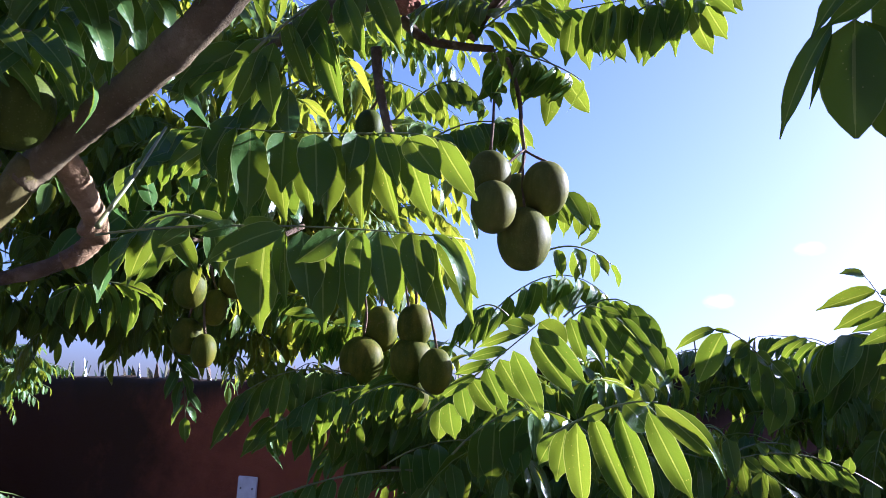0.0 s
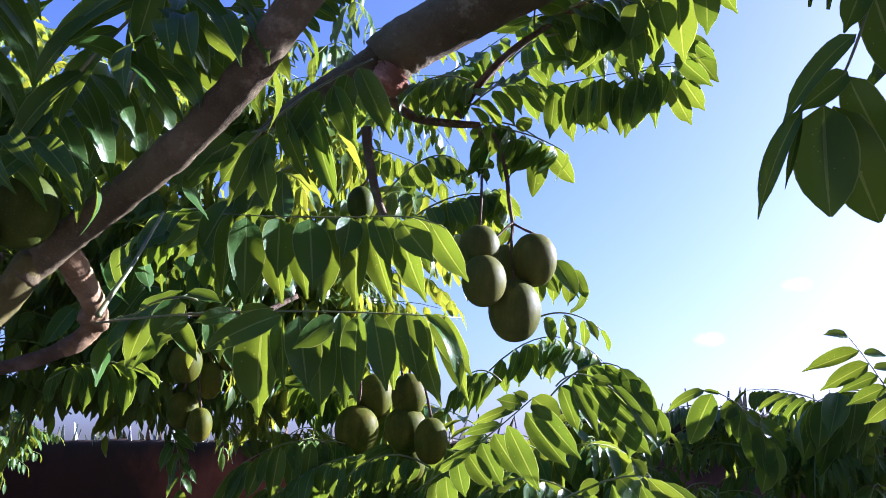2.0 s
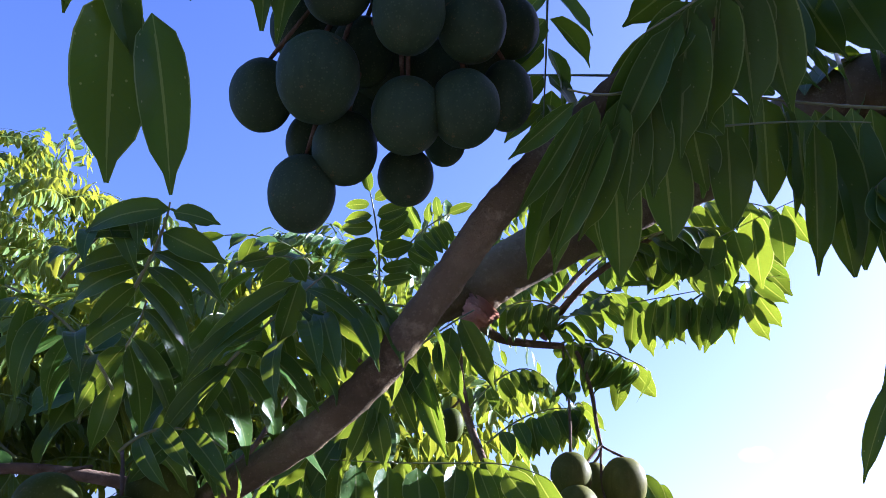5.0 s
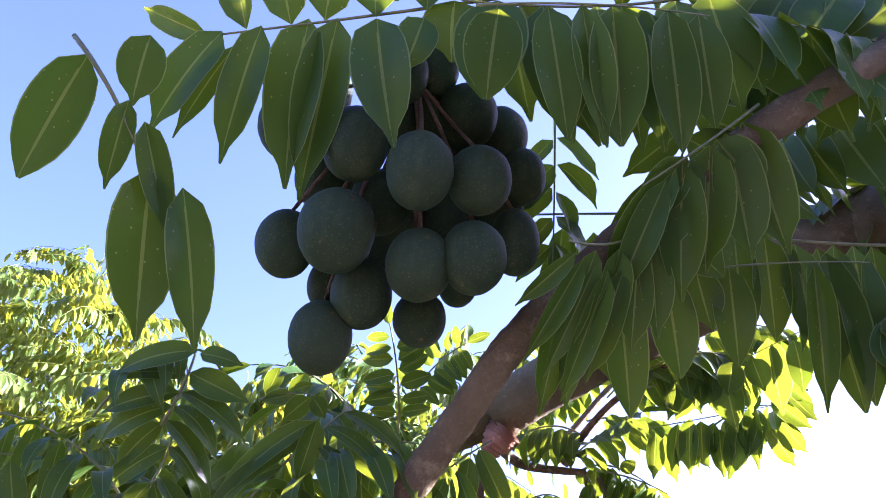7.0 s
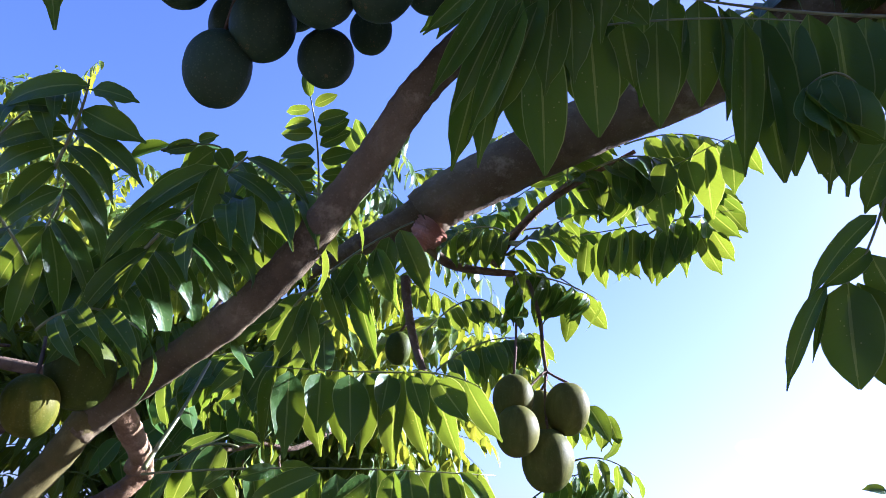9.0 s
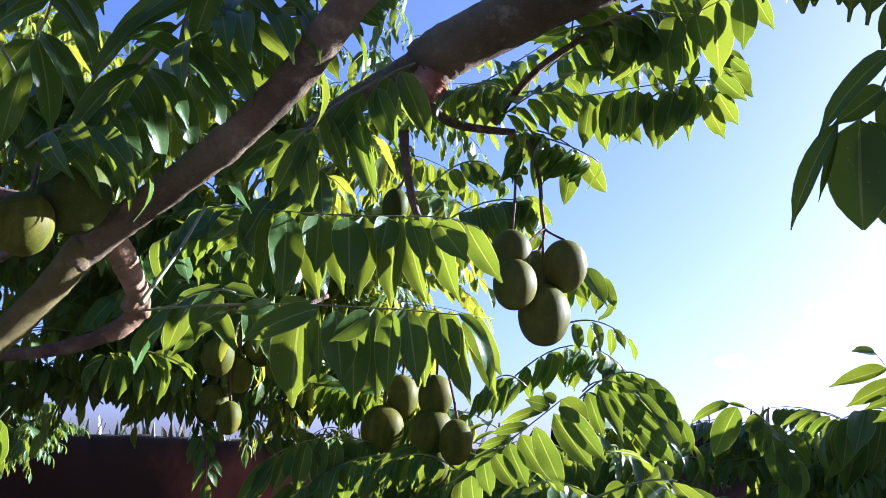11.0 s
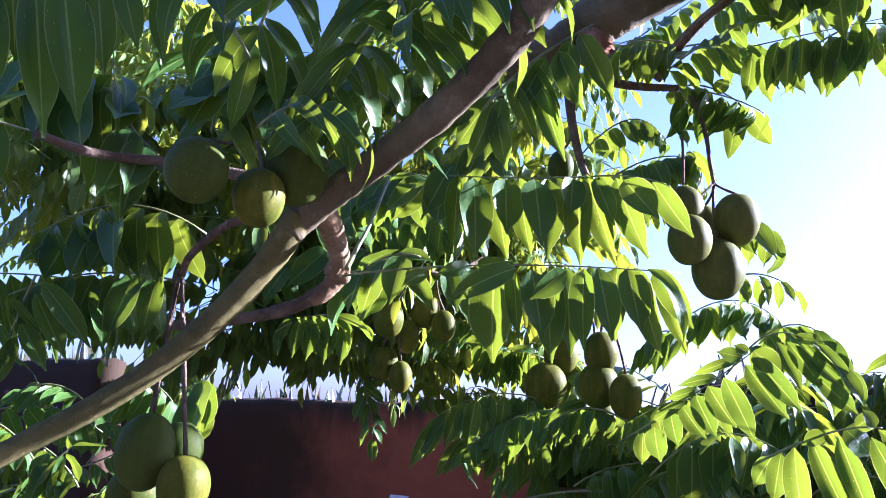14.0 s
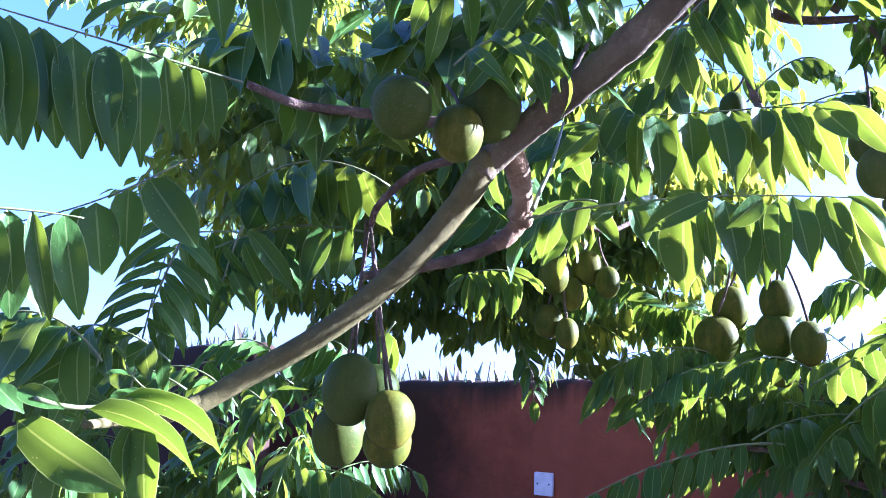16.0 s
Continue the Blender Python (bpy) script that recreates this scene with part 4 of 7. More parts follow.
blade(stem_, (-0.031, 1.088, 1.861), (0.017, 1.094, 1.757), 0.025, (0.80, -0.97, -0.22), 3, ARCS)
blade(stem_, (-0.019, 1.110, 1.866), (0.037, 1.110, 1.782), 0.039, (-0.28, -0.98, -0.11), 1)
blade(stem_, (-0.003, 1.140, 1.873), (0.032, 1.150, 1.750), 0.036, (-0.44, -0.98, -0.21), 5)
blade(stem_, (-0.317, 1.071, 1.851), (-0.301, 1.066, 1.786), 0.034, (0.48, -0.95, -0.23), 0)
blade(stem_, (-0.345, 1.061, 1.846), (-0.376, 1.047, 1.816), 0.023, (0.28, -0.95, 0.01), 1)
blade(stem_, (-0.378, 1.097, 1.853), (-0.338, 1.092, 1.790), 0.029, (0.51, -0.94, -0.22), 2)
blade(stem_, (-0.291, 1.093, 1.859), (-0.285, 1.095, 1.769), 0.048, (0.45, -0.96, -0.22), 7)
blade(stem_, (-0.110, 1.139, 1.875), (-0.121, 1.139, 1.788), 0.041, (0.31, -0.97, -0.23), 2)
stem_ = stem((-0.266, 0.986, 2.060), (-0.204, 1.018, 2.145), (-0.114, 1.042, 2.218), 0.002, 90)
blade(stem_, (-0.232, 1.011, 2.115), (-0.189, 1.015, 2.018), 0.028, (-0.12, -0.89, -0.37), 0)
blade(stem_, (-0.204, 1.018, 2.143), (-0.158, 1.021, 2.049), 0.033, (-0.15, -0.89, -0.39), 2)
blade(stem_, (-0.249, 0.992, 2.053), (-0.228, 0.991, 1.973), 0.032, (-0.08, -0.90, -0.37), 4)
blade(stem_, (-0.166, 1.022, 2.165), (-0.127, 1.024, 2.073), 0.038, (-0.17, -0.88, -0.41), 5)
blade(stem_, (-0.134, 1.041, 2.203), (-0.085, 1.047, 2.096), 0.039, (0.27, -0.88, -0.42), 0)
blade(stem_, (-0.190, 1.023, 2.114), (-0.154, 1.030, 1.999), 0.035, (-0.14, -0.90, -0.38), 2)
blade(stem_, (-0.255, 0.987, 2.065), (-0.284, 0.988, 1.975), 0.030, (0.30, -0.90, -0.35), 4)
blade(stem_, (-0.219, 1.019, 2.130), (-0.197, 1.016, 2.058), 0.035, (0.53, -0.88, -0.41), 5)
blade(stem_, (-0.182, 1.017, 2.153), (-0.228, 1.017, 2.066), 0.032, (0.25, -0.89, -0.38), 0)
blade(stem_, (-0.148, 1.034, 2.188), (-0.162, 1.035, 2.096), 0.037, (0.19, -0.87, -0.45), 2)
blade(stem_, (-0.242, 0.993, 2.078), (-0.260, 0.995, 1.987), 0.033, (0.28, -0.89, -0.38), 4)
frond((-0.237, 0.995, 2.087), (-0.292, 1.000, 2.070), (-0.345, 1.013, 2.030), 4, 0.095, 0.85, seed=92)
frond((-0.226, 1.151, 2.099), (-0.296, 1.162, 2.062), (-0.365, 1.179, 2.008), 5, 0.107, 0.8, seed=93)
frond((-0.352, 1.277, 2.034), (-0.437, 1.290, 2.064), (-0.512, 1.331, 2.021), 5, 0.108, 0.8, seed=94)
stem_ = stem((-0.494, 1.455, 1.795), (-0.585, 1.417, 1.825), (-0.671, 1.396, 1.787), 0.0012, 95)
blade(stem_, (-0.522, 1.442, 1.812), (-0.501, 1.454, 1.782), 0.025, (0.57, 0.90, 0.57), 1, ARCS)
blade(stem_, (-0.567, 1.422, 1.822), (-0.503, 1.441, 1.802), 0.026, (0.27, 0.78, 0.79), 2, ARCS)
blade(stem_, (-0.574, 1.421, 1.822), (-0.543, 1.442, 1.759), 0.029, (0.58, 0.92, 0.50), 3, ARCS)
blade(stem_, (-0.593, 1.416, 1.823), (-0.567, 1.437, 1.758), 0.028, (0.59, 0.93, 0.46), 0, ARCS)
blade(stem_, (-0.607, 1.412, 1.822), (-0.585, 1.431, 1.763), 0.026, (0.59, 0.93, 0.45), 1, ARCS)
blade(stem_, (-0.621, 1.408, 1.820), (-0.602, 1.427, 1.755), 0.026, (0.59, 0.94, 0.40), 2, ARCS)
blade(stem_, (-0.635, 1.403, 1.818), (-0.616, 1.420, 1.761), 0.025, (0.58, 0.93, 0.43), 3, ARCS)
blade(stem_, (-0.643, 1.400, 1.814), (-0.674, 1.407, 1.751), 0.022, (-0.51, 0.68, 0.45), 0, ARCS)
blade(stem_, (-0.652, 1.398, 1.806), (-0.669, 1.404, 1.762), 0.019, (-0.54, 0.68, 0.40), 1, ARCS)
blade(stem_, (-0.659, 1.397, 1.798), (-0.666, 1.408, 1.744), 0.019, (-0.58, 0.71, 0.26), 2, ARCS)
blade(stem_, (-0.550, 1.450, 1.821), (-0.561, 1.467, 1.737), 0.032, (0.29, -0.99, -0.14), 5)
blade(stem_, (-0.582, 1.440, 1.821), (-0.593, 1.457, 1.735), 0.029, (0.31, -0.99, -0.14), 0)
blade(stem_, (-0.611, 1.433, 1.820), (-0.624, 1.448, 1.740), 0.028, (0.33, -0.98, -0.14), 5)
blade(stem_, (-0.635, 1.425, 1.816), (-0.650, 1.438, 1.744), 0.026, (0.35, -0.98, -0.13), 0)
frond((-0.400, 1.502, 2.117), (-0.519, 1.481, 2.098), (-0.631, 1.472, 2.019), 5, 0.120, 0.75, seed=96)
frond((-0.262, 1.614, 2.068), (-0.405, 1.585, 2.087), (-0.550, 1.574, 2.019), 6, 0.123, 0.8, seed=97)
frond((-0.519, 1.632, 1.984), (-0.635, 1.605, 1.995), (-0.754, 1.594, 1.924), 5, 0.117, 0.75, seed=98)
frond((-0.379, 1.736, 1.973), (-0.476, 1.735, 1.980), (-0.569, 1.748, 1.917), 4, 0.126, 0.75, seed=99)
frond((-0.378, 1.218, 1.898), (-0.440, 1.218, 1.895), (-0.501, 1.232, 1.850), 3, 0.098, 0.6, seed=100)
frond((-0.287, 1.911, 1.865), (-0.396, 1.892, 1.886), (-0.490, 1.897, 1.815), 7, 0.082, 0.5, kinds=YOUNGS, seed=101)
frond((-0.193, 1.915, 1.846), (-0.244, 1.921, 1.819), (-0.294, 1.933, 1.765), 4, 0.078, 0.7, kinds=YOUNGS, seed=102)

# fronds against the sky
frond((-0.256, 1.019, 2.220), (-0.257, 0.978, 2.295), (-0.269, 0.939, 2.365), 7, 0.048, 0.08, up=(0.03, -1.00, -0.04), start=0.15, sweep=0.25, kinds=BROADS, seed=103)
frond((-0.252, 1.118, 2.309), (-0.210, 1.097, 2.361), (-0.155, 1.083, 2.398), 6, 0.048, 0.15, up=(0.03, -1.00, -0.06), sweep=0.3, kinds=BROADS, seed=104)
frond((-0.116, 1.471, 2.160), (-0.019, 1.448, 2.233), (0.054, 1.465, 2.189), 7, 0.056, 0.85, seed=105)
frond((-0.084, 1.455, 2.088), (0.006, 1.437, 2.144), (0.093, 1.437, 2.151), 6, 0.076, 0.6, seed=106)
frond((0.064, 1.473, 2.105), (0.094, 1.452, 2.169), (0.119, 1.474, 2.108), 4, 0.077, 0.7, seed=107)
frond((0.136, 1.479, 2.004), (0.205, 1.469, 2.038), (0.266, 1.487, 1.990), 3, 0.081, 0.75, seed=108)
frond((0.170, 1.536, 1.934), (0.236, 1.532, 1.950), (0.305, 1.544, 1.922), 3, 0.060, 0.6, seed=109)

# spray beside the stub
stem_ = stem((0.166, 1.380, 2.344), (0.289, 1.347, 2.359), (0.464, 1.320, 2.387), 0.0011, 110)
blade(stem_, (0.374, 1.332, 2.384), (0.383, 1.378, 2.269), 0.036, (-0.58, -0.89, -0.37), 5)
blade(stem_, (0.408, 1.322, 2.392), (0.480, 1.345, 2.338), 0.036, (-0.64, -0.89, -0.36), 2)
blade(stem_, (0.405, 1.347, 2.340), (0.451, 1.373, 2.277), 0.038, (-0.62, -0.90, -0.33), 1)
blade(stem_, (0.426, 1.338, 2.349), (0.468, 1.360, 2.298), 0.038, (-0.63, -0.89, -0.34), 0)
blade(stem_, (0.444, 1.313, 2.406), (0.482, 1.323, 2.382), 0.025, (-0.65, -0.87, -0.37), 5)
blade(stem_, (0.360, 1.355, 2.337), (0.344, 1.382, 2.269), 0.038, (-0.66, -0.91, -0.35), 2)
blade(stem_, (0.347, 1.349, 2.356), (0.331, 1.389, 2.253), 0.049, (-0.02, -0.91, -0.35), 1)
blade(stem_, (0.260, 1.348, 2.358), (0.256, 1.387, 2.260), 0.041, (-0.61, -0.91, -0.36), 0)
blade(stem_, (0.303, 1.350, 2.351), (0.299, 1.375, 2.288), 0.032, (-0.64, -0.91, -0.37), 5)
blade(stem_, (0.312, 1.355, 2.340), (0.315, 1.388, 2.258), 0.051, (0.10, -0.91, -0.35), 2)
blade(stem_, (0.215, 1.377, 2.333), (0.239, 1.410, 2.252), 0.035, (-0.49, -0.92, -0.34), 1)
blade(stem_, (0.198, 1.380, 2.339), (0.190, 1.412, 2.258), 0.039, (0.07, -0.93, -0.35), 0)
blade(stem_, (0.279, 1.349, 2.353), (0.280, 1.378, 2.279), 0.043, (0.02, -0.91, -0.37), 5)
blade(stem_, (0.238, 1.358, 2.350), (0.220, 1.390, 2.269), 0.039, (0.05, -0.92, -0.36), 2)
blade(stem_, (0.388, 1.338, 2.365), (0.365, 1.367, 2.289), 0.034, (-0.04, -0.90, -0.36), 1)
stem_ = stem((0.164, 1.265, 2.388), (0.306, 1.304, 2.425), (0.436, 1.352, 2.434), 0.0018, 111)
blade(stem_, (0.430, 1.349, 2.434), (0.506, 1.390, 2.368), 0.054, (-0.28, -0.91, -0.08), 7)
blade(stem_, (0.417, 1.344, 2.434), (0.497, 1.369, 2.421), 0.037, (-0.33, -0.89, -0.14), 7)
blade(stem_, (0.366, 1.324, 2.432), (0.369, 1.324, 2.357), 0.046, (0.46, -0.90, -0.16), 0)
blade(stem_, (0.306, 1.304, 2.425), (0.312, 1.300, 2.360), 0.057, (0.42, -0.89, -0.20), 5)
blade(stem_, (0.258, 1.289, 2.415), (0.267, 1.327, 2.367), 0.052, (-0.27, -0.87, -0.22), 4)
blade(stem_, (0.215, 1.278, 2.404), (0.205, 1.277, 2.329), 0.044, (0.57, -0.91, -0.12), 1)
stem_ = stem((0.231, 1.312, 2.387), (0.335, 1.215, 2.424), (0.442, 1.140, 2.459), 0.0011, 112)
blade(stem_, (0.299, 1.225, 2.416), (0.322, 1.269, 2.307), 0.062, (-0.55, -0.88, -0.41), 5)
blade(stem_, (0.331, 1.218, 2.416), (0.344, 1.250, 2.337), 0.048, (-0.57, -0.87, -0.42), 2)
blade(stem_, (0.376, 1.190, 2.455), (0.404, 1.240, 2.331), 0.064, (-0.61, -0.86, -0.43), 4)
blade(stem_, (0.419, 1.148, 2.450), (0.467, 1.175, 2.386), 0.033, (-0.65, -0.84, -0.43), 0)
blade(stem_, (0.278, 1.232, 2.402), (0.260, 1.252, 2.349), 0.060, (0.02, -0.89, -0.42), 5)
blade(stem_, (0.344, 1.195, 2.419), (0.361, 1.217, 2.365), 0.049, (0.05, -0.86, -0.43), 2)
blade(stem_, (0.403, 1.144, 2.432), (0.421, 1.178, 2.349), 0.048, (0.01, -0.84, -0.44), 4)
blade(stem_, (0.308, 1.189, 2.409), (0.295, 1.210, 2.354), 0.051, (-0.01, -0.87, -0.43), 0)
blade(stem_, (0.260, 1.294, 2.403), (0.225, 1.317, 2.343), 0.046, (-0.60, -0.90, -0.39), 5)
blade(stem_, (0.401, 1.197, 2.453), (0.396, 1.224, 2.386), 0.040, (-0.07, -0.85, -0.45), 2)
stem_ = stem((0.053, 1.386, 2.266), (0.112, 1.385, 2.274), (0.183, 1.400, 2.242), 0.0018, 113)
blade(stem_, (0.184, 1.401, 2.239), (0.239, 1.428, 2.177), 0.041, (-0.49, -0.95, -0.27), 5, BROADS)
blade(stem_, (0.169, 1.397, 2.249), (0.165, 1.436, 2.150), 0.043, (0.09, -0.95, -0.30), 1, BROADS)
blade(stem_, (0.140, 1.393, 2.255), (0.142, 1.417, 2.195), 0.041, (0.20, -0.94, -0.31), 4, BROADS)
blade(stem_, (0.112, 1.386, 2.272), (0.105, 1.425, 2.174), 0.039, (0.12, -0.95, -0.31), 5, BROADS)
blade(stem_, (0.080, 1.384, 2.273), (0.077, 1.408, 2.212), 0.047, (0.14, -0.94, -0.33), 1, BROADS)
blade(stem_, (0.128, 1.389, 2.265), (0.154, 1.382, 2.286), 0.028, (0.12, -0.95, -0.31), 4, BROADS)
blade(stem_, (0.096, 1.385, 2.273), (0.114, 1.409, 2.214), 0.039, (-0.04, -0.94, -0.31), 5, BROADS)
blade(stem_, (0.058, 1.386, 2.266), (0.054, 1.396, 2.241), 0.032, (0.16, -0.94, -0.33), 1, BROADS)
frond((0.019, 1.332, 2.262), (0.079, 1.307, 2.308), (0.159, 1.284, 2.347), 6, 0.073, 0.3, seed=114)
frond((0.053, 1.297, 2.303), (-0.005, 1.299, 2.324), (-0.071, 1.315, 2.305), 5, 0.073, 0.6, seed=115)
frond((0.137, 1.270, 2.384), (0.207, 1.253, 2.436), (0.330, 1.251, 2.452), 7, 0.082, 0.5, seed=116)
frond((0.147, 1.267, 2.395), (0.154, 1.243, 2.463), (0.203, 1.223, 2.524), 6, 0.082, 0.4, seed=117)
frond((0.198, 1.209, 2.411), (0.283, 1.227, 2.442), (0.367, 1.263, 2.420), 5, 0.091, 0.8, seed=118)
frond((0.055, 1.320, 2.240), (0.067, 1.328, 2.216), (0.073, 1.339, 2.187), 2, 0.082, 0.8, seed=119)
frond((0.119, 1.449, 2.433), (0.227, 1.423, 2.484), (0.359, 1.426, 2.428), 7, 0.080, 0.6, seed=120)
frond((0.100, 1.489, 2.517), (0.223, 1.461, 2.556), (0.346, 1.451, 2.529), 7, 0.080, 0.5, seed=121)
frond((0.074, 1.443, 2.381), (0.184, 1.441, 2.383), (0.295, 1.453, 2.332), 6, 0.082, 0.7, seed=122)
frond((-0.013, 1.533, 2.435), (0.056, 1.520, 2.482), (0.124, 1.506, 2.528), 6, 0.070, 0.5, seed=123)
frond((0.305, 1.395, 2.352), (0.389, 1.383, 2.395), (0.469, 1.384, 2.386), 5, 0.090, 0.8, seed=124)
frond((0.259, 1.303, 2.508), (0.362, 1.295, 2.530), (0.465, 1.298, 2.512), 5, 0.098, 0.85, seed=125)
frond((0.080, 1.371, 2.261), (0.152, 1.374, 2.247), (0.215, 1.380, 2.219), 4, 0.080, 0.88, seed=126)
frond((-0.105, 1.550, 2.377), (-0.060, 1.537, 2.423), (0.010, 1.530, 2.447), 5, 0.070, 0.5, seed=127)
limb("branch", [(0.009, 1.458, 2.326), (0.064, 1.462, 2.389), (0.120, 1.464, 2.454), (0.188, 1.457, 2.515), (0.243, 1.439, 2.581)], 0.006, 0.004, TWIG, seed=128)

# near fronds hanging in the shade
stem_ = stem((-0.512, 0.751, 2.140), (-0.476, 0.712, 2.189), (-0.461, 0.688, 2.223), 0.002, 129)
blade(stem_, (-0.460, 0.691, 2.216), (-0.557, 0.698, 2.192), 0.033, (0.35, -0.83, 0.11), 0, ARCS)
blade(stem_, (-0.457, 0.693, 2.213), (-0.403, 0.699, 2.203), 0.027, (0.65, -0.85, 0.10), 4)
blade(stem_, (-0.476, 0.710, 2.192), (-0.571, 0.710, 2.185), 0.023, (0.47, -0.85, 0.08), 1, ARCS)
blade(stem_, (-0.472, 0.709, 2.195), (-0.400, 0.725, 2.161), 0.037, (0.29, -0.86, -0.13), 7)
blade(stem_, (-0.483, 0.719, 2.174), (-0.577, 0.725, 2.151), 0.031, (0.42, -0.85, 0.15), 2, ARCS)
blade(stem_, (-0.482, 0.719, 2.174), (-0.403, 0.745, 2.116), 0.032, (0.95, -0.81, 0.11), 0, ARCS)
blade(stem_, (-0.495, 0.733, 2.162), (-0.578, 0.746, 2.121), 0.031, (0.29, -0.84, 0.12), 3, ARCS)
blade(stem_, (-0.493, 0.733, 2.162), (-0.435, 0.758, 2.103), 0.030, (1.03, -0.79, 0.07), 1, ARCS)
blade(stem_, (-0.509, 0.748, 2.146), (-0.565, 0.767, 2.095), 0.030, (0.22, -0.83, 0.01), 0, ARCS)
blade(stem_, (-0.506, 0.747, 2.149), (-0.447, 0.780, 2.070), 0.030, (1.06, -0.79, -0.01), 2, ARCS)
stem_ = stem((-0.413, 0.799, 2.058), (-0.353, 0.771, 2.112), (-0.287, 0.745, 2.162), 0.002, 130)
blade(stem_, (-0.324, 0.753, 2.152), (-0.442, 0.783, 2.058), 0.029, (0.06, -0.78, 0.10), 0, ARCS)
blade(stem_, (-0.334, 0.762, 2.135), (-0.454, 0.796, 2.031), 0.026, (0.05, -0.78, 0.10), 1, ARCS)
blade(stem_, (-0.362, 0.774, 2.103), (-0.410, 0.781, 2.082), 0.018, (0.18, -0.85, 0.05), 2, ARCS)
blade(stem_, (-0.321, 0.752, 2.153), (-0.343, 0.774, 2.080), 0.032, (0.33, -0.83, -0.42), 5)
blade(stem_, (-0.312, 0.753, 2.145), (-0.228, 0.773, 2.077), 0.027, (0.82, -0.81, 0.07), 1, ARCS)
blade(stem_, (-0.289, 0.745, 2.160), (-0.212, 0.761, 2.105), 0.025, (0.78, -0.81, 0.08), 0, ARCS)
blade(stem_, (-0.374, 0.783, 2.084), (-0.295, 0.804, 2.010), 0.031, (0.89, -0.82, 0.09), 2, ARCS)
blade(stem_, (-0.322, 0.764, 2.126), (-0.261, 0.786, 2.050), 0.028, (0.92, -0.80, -0.02), 1, ARCS)
blade(stem_, (-0.396, 0.797, 2.062), (-0.350, 0.816, 1.996), 0.027, (1.00, -0.80, 0.01), 0, ARCS)
blade(stem_, (-0.359, 0.789, 2.122), (-0.338, 0.816, 2.033), 0.027, (0.91, -0.81, -0.31), 3, ARCS)
blade(stem_, (-0.401, 0.796, 2.066), (-0.485, 0.823, 1.979), 0.028, (0.07, -0.79, 0.10), 2, ARCS)
blade(stem_, (-0.385, 0.808, 2.104), (-0.443, 0.838, 2.006), 0.028, (0.01, -0.78, -0.07), 3, ARCS)
blade(stem_, (-0.307, 0.774, 2.171), (-0.284, 0.795, 2.100), 0.025, (0.88, -0.78, -0.28), 3, ARCS)
blade(stem_, (-0.233, 0.758, 2.128), (-0.212, 0.781, 2.050), 0.009, (0.84, -0.83, -0.34), 0)
frond((-0.354, 1.076, 2.284), (-0.422, 1.064, 2.335), (-0.516, 1.067, 2.348), 3, 0.076, 0.35, seed=131)
frond((-0.327, 0.865, 2.141), (-0.269, 0.863, 2.151), (-0.225, 0.877, 2.119), 4, 0.101, 0.3, kinds=ARCS, seed=136)
stem_ = stem((-0.408, 0.789, 2.190), (-0.364, 0.787, 2.199), (-0.335, 0.789, 2.196), 0.0016, 133)
blade(stem_, (-0.364, 0.788, 2.197), (-0.406, 0.789, 2.189), 0.021, (0.43, -0.91, -0.04), 0)
blade(stem_, (-0.363, 0.786, 2.202), (-0.338, 0.783, 2.210), 0.016, (0.36, -0.91, -0.07), 5)
blade(stem_, (-0.343, 0.790, 2.194), (-0.376, 0.798, 2.170), 0.030, (0.39, -0.89, -0.28), 2, BROADS)
blade(stem_, (-0.339, 0.790, 2.194), (-0.320, 0.799, 2.172), 0.027, (0.64, -0.88, -0.31), 4)
blade(stem_, (-0.318, 0.795, 2.182), (-0.302, 0.791, 2.194), 0.010, (0.28, -0.91, -0.20), 0)
stem_ = stem((-0.440, 0.831, 2.054), (-0.451, 0.834, 2.019), (-0.465, 0.836, 1.984), 0.002, 132)
blade(stem_, (-0.440, 0.831, 2.054), (-0.510, 0.867, 1.956), 0.034, (0.09, -0.86, 0.06), 0, ARCS)
blade(stem_, (-0.444, 0.832, 2.040), (-0.484, 0.869, 1.944), 0.031, (0.20, -0.87, -0.10), 2, ARCS)
blade(stem_, (-0.436, 0.829, 2.058), (-0.385, 0.869, 1.962), 0.033, (1.01, -0.84, -0.02), 1, ARCS)
blade(stem_, (-0.448, 0.831, 2.029), (-0.421, 0.867, 1.939), 0.031, (0.90, -0.87, -0.15), 3, ARCS)
blade(stem_, (-0.360, 0.839, 2.076), (-0.323, 0.864, 2.017), 0.032, (0.94, -0.86, -0.03), 2, ARCS)
blade(stem_, (-0.388, 0.821, 2.071), (-0.357, 0.860, 1.975), 0.032, (0.98, -0.84, -0.13), 0, ARCS)
blade(stem_, (-0.419, 0.824, 2.067), (-0.396, 0.852, 1.999), 0.027, (0.96, -0.84, -0.15), 3, ARCS)
blade(stem_, (-0.460, 0.835, 1.991), (-0.521, 0.856, 1.932), 0.027, (0.22, -0.90, 0.13), 1, ARCS)
stem_ = stem((-0.542, 0.801, 2.067), (-0.515, 0.780, 2.096), (-0.497, 0.756, 2.129), 0.002, 131)
blade(stem_, (-0.502, 0.761, 2.120), (-0.578, 0.781, 2.065), 0.031, (0.22, -0.85, 0.11), 1, ARCS)
blade(stem_, (-0.501, 0.761, 2.120), (-0.453, 0.794, 2.040), 0.030, (1.06, -0.80, -0.07), 3, ARCS)
blade(stem_, (-0.522, 0.786, 2.084), (-0.508, 0.825, 1.986), 0.033, (0.89, -0.83, -0.26), 2, ARCS)
blade(stem_, (-0.526, 0.787, 2.084), (-0.586, 0.815, 2.007), 0.032, (0.22, -0.83, 0.01), 0, ARCS)
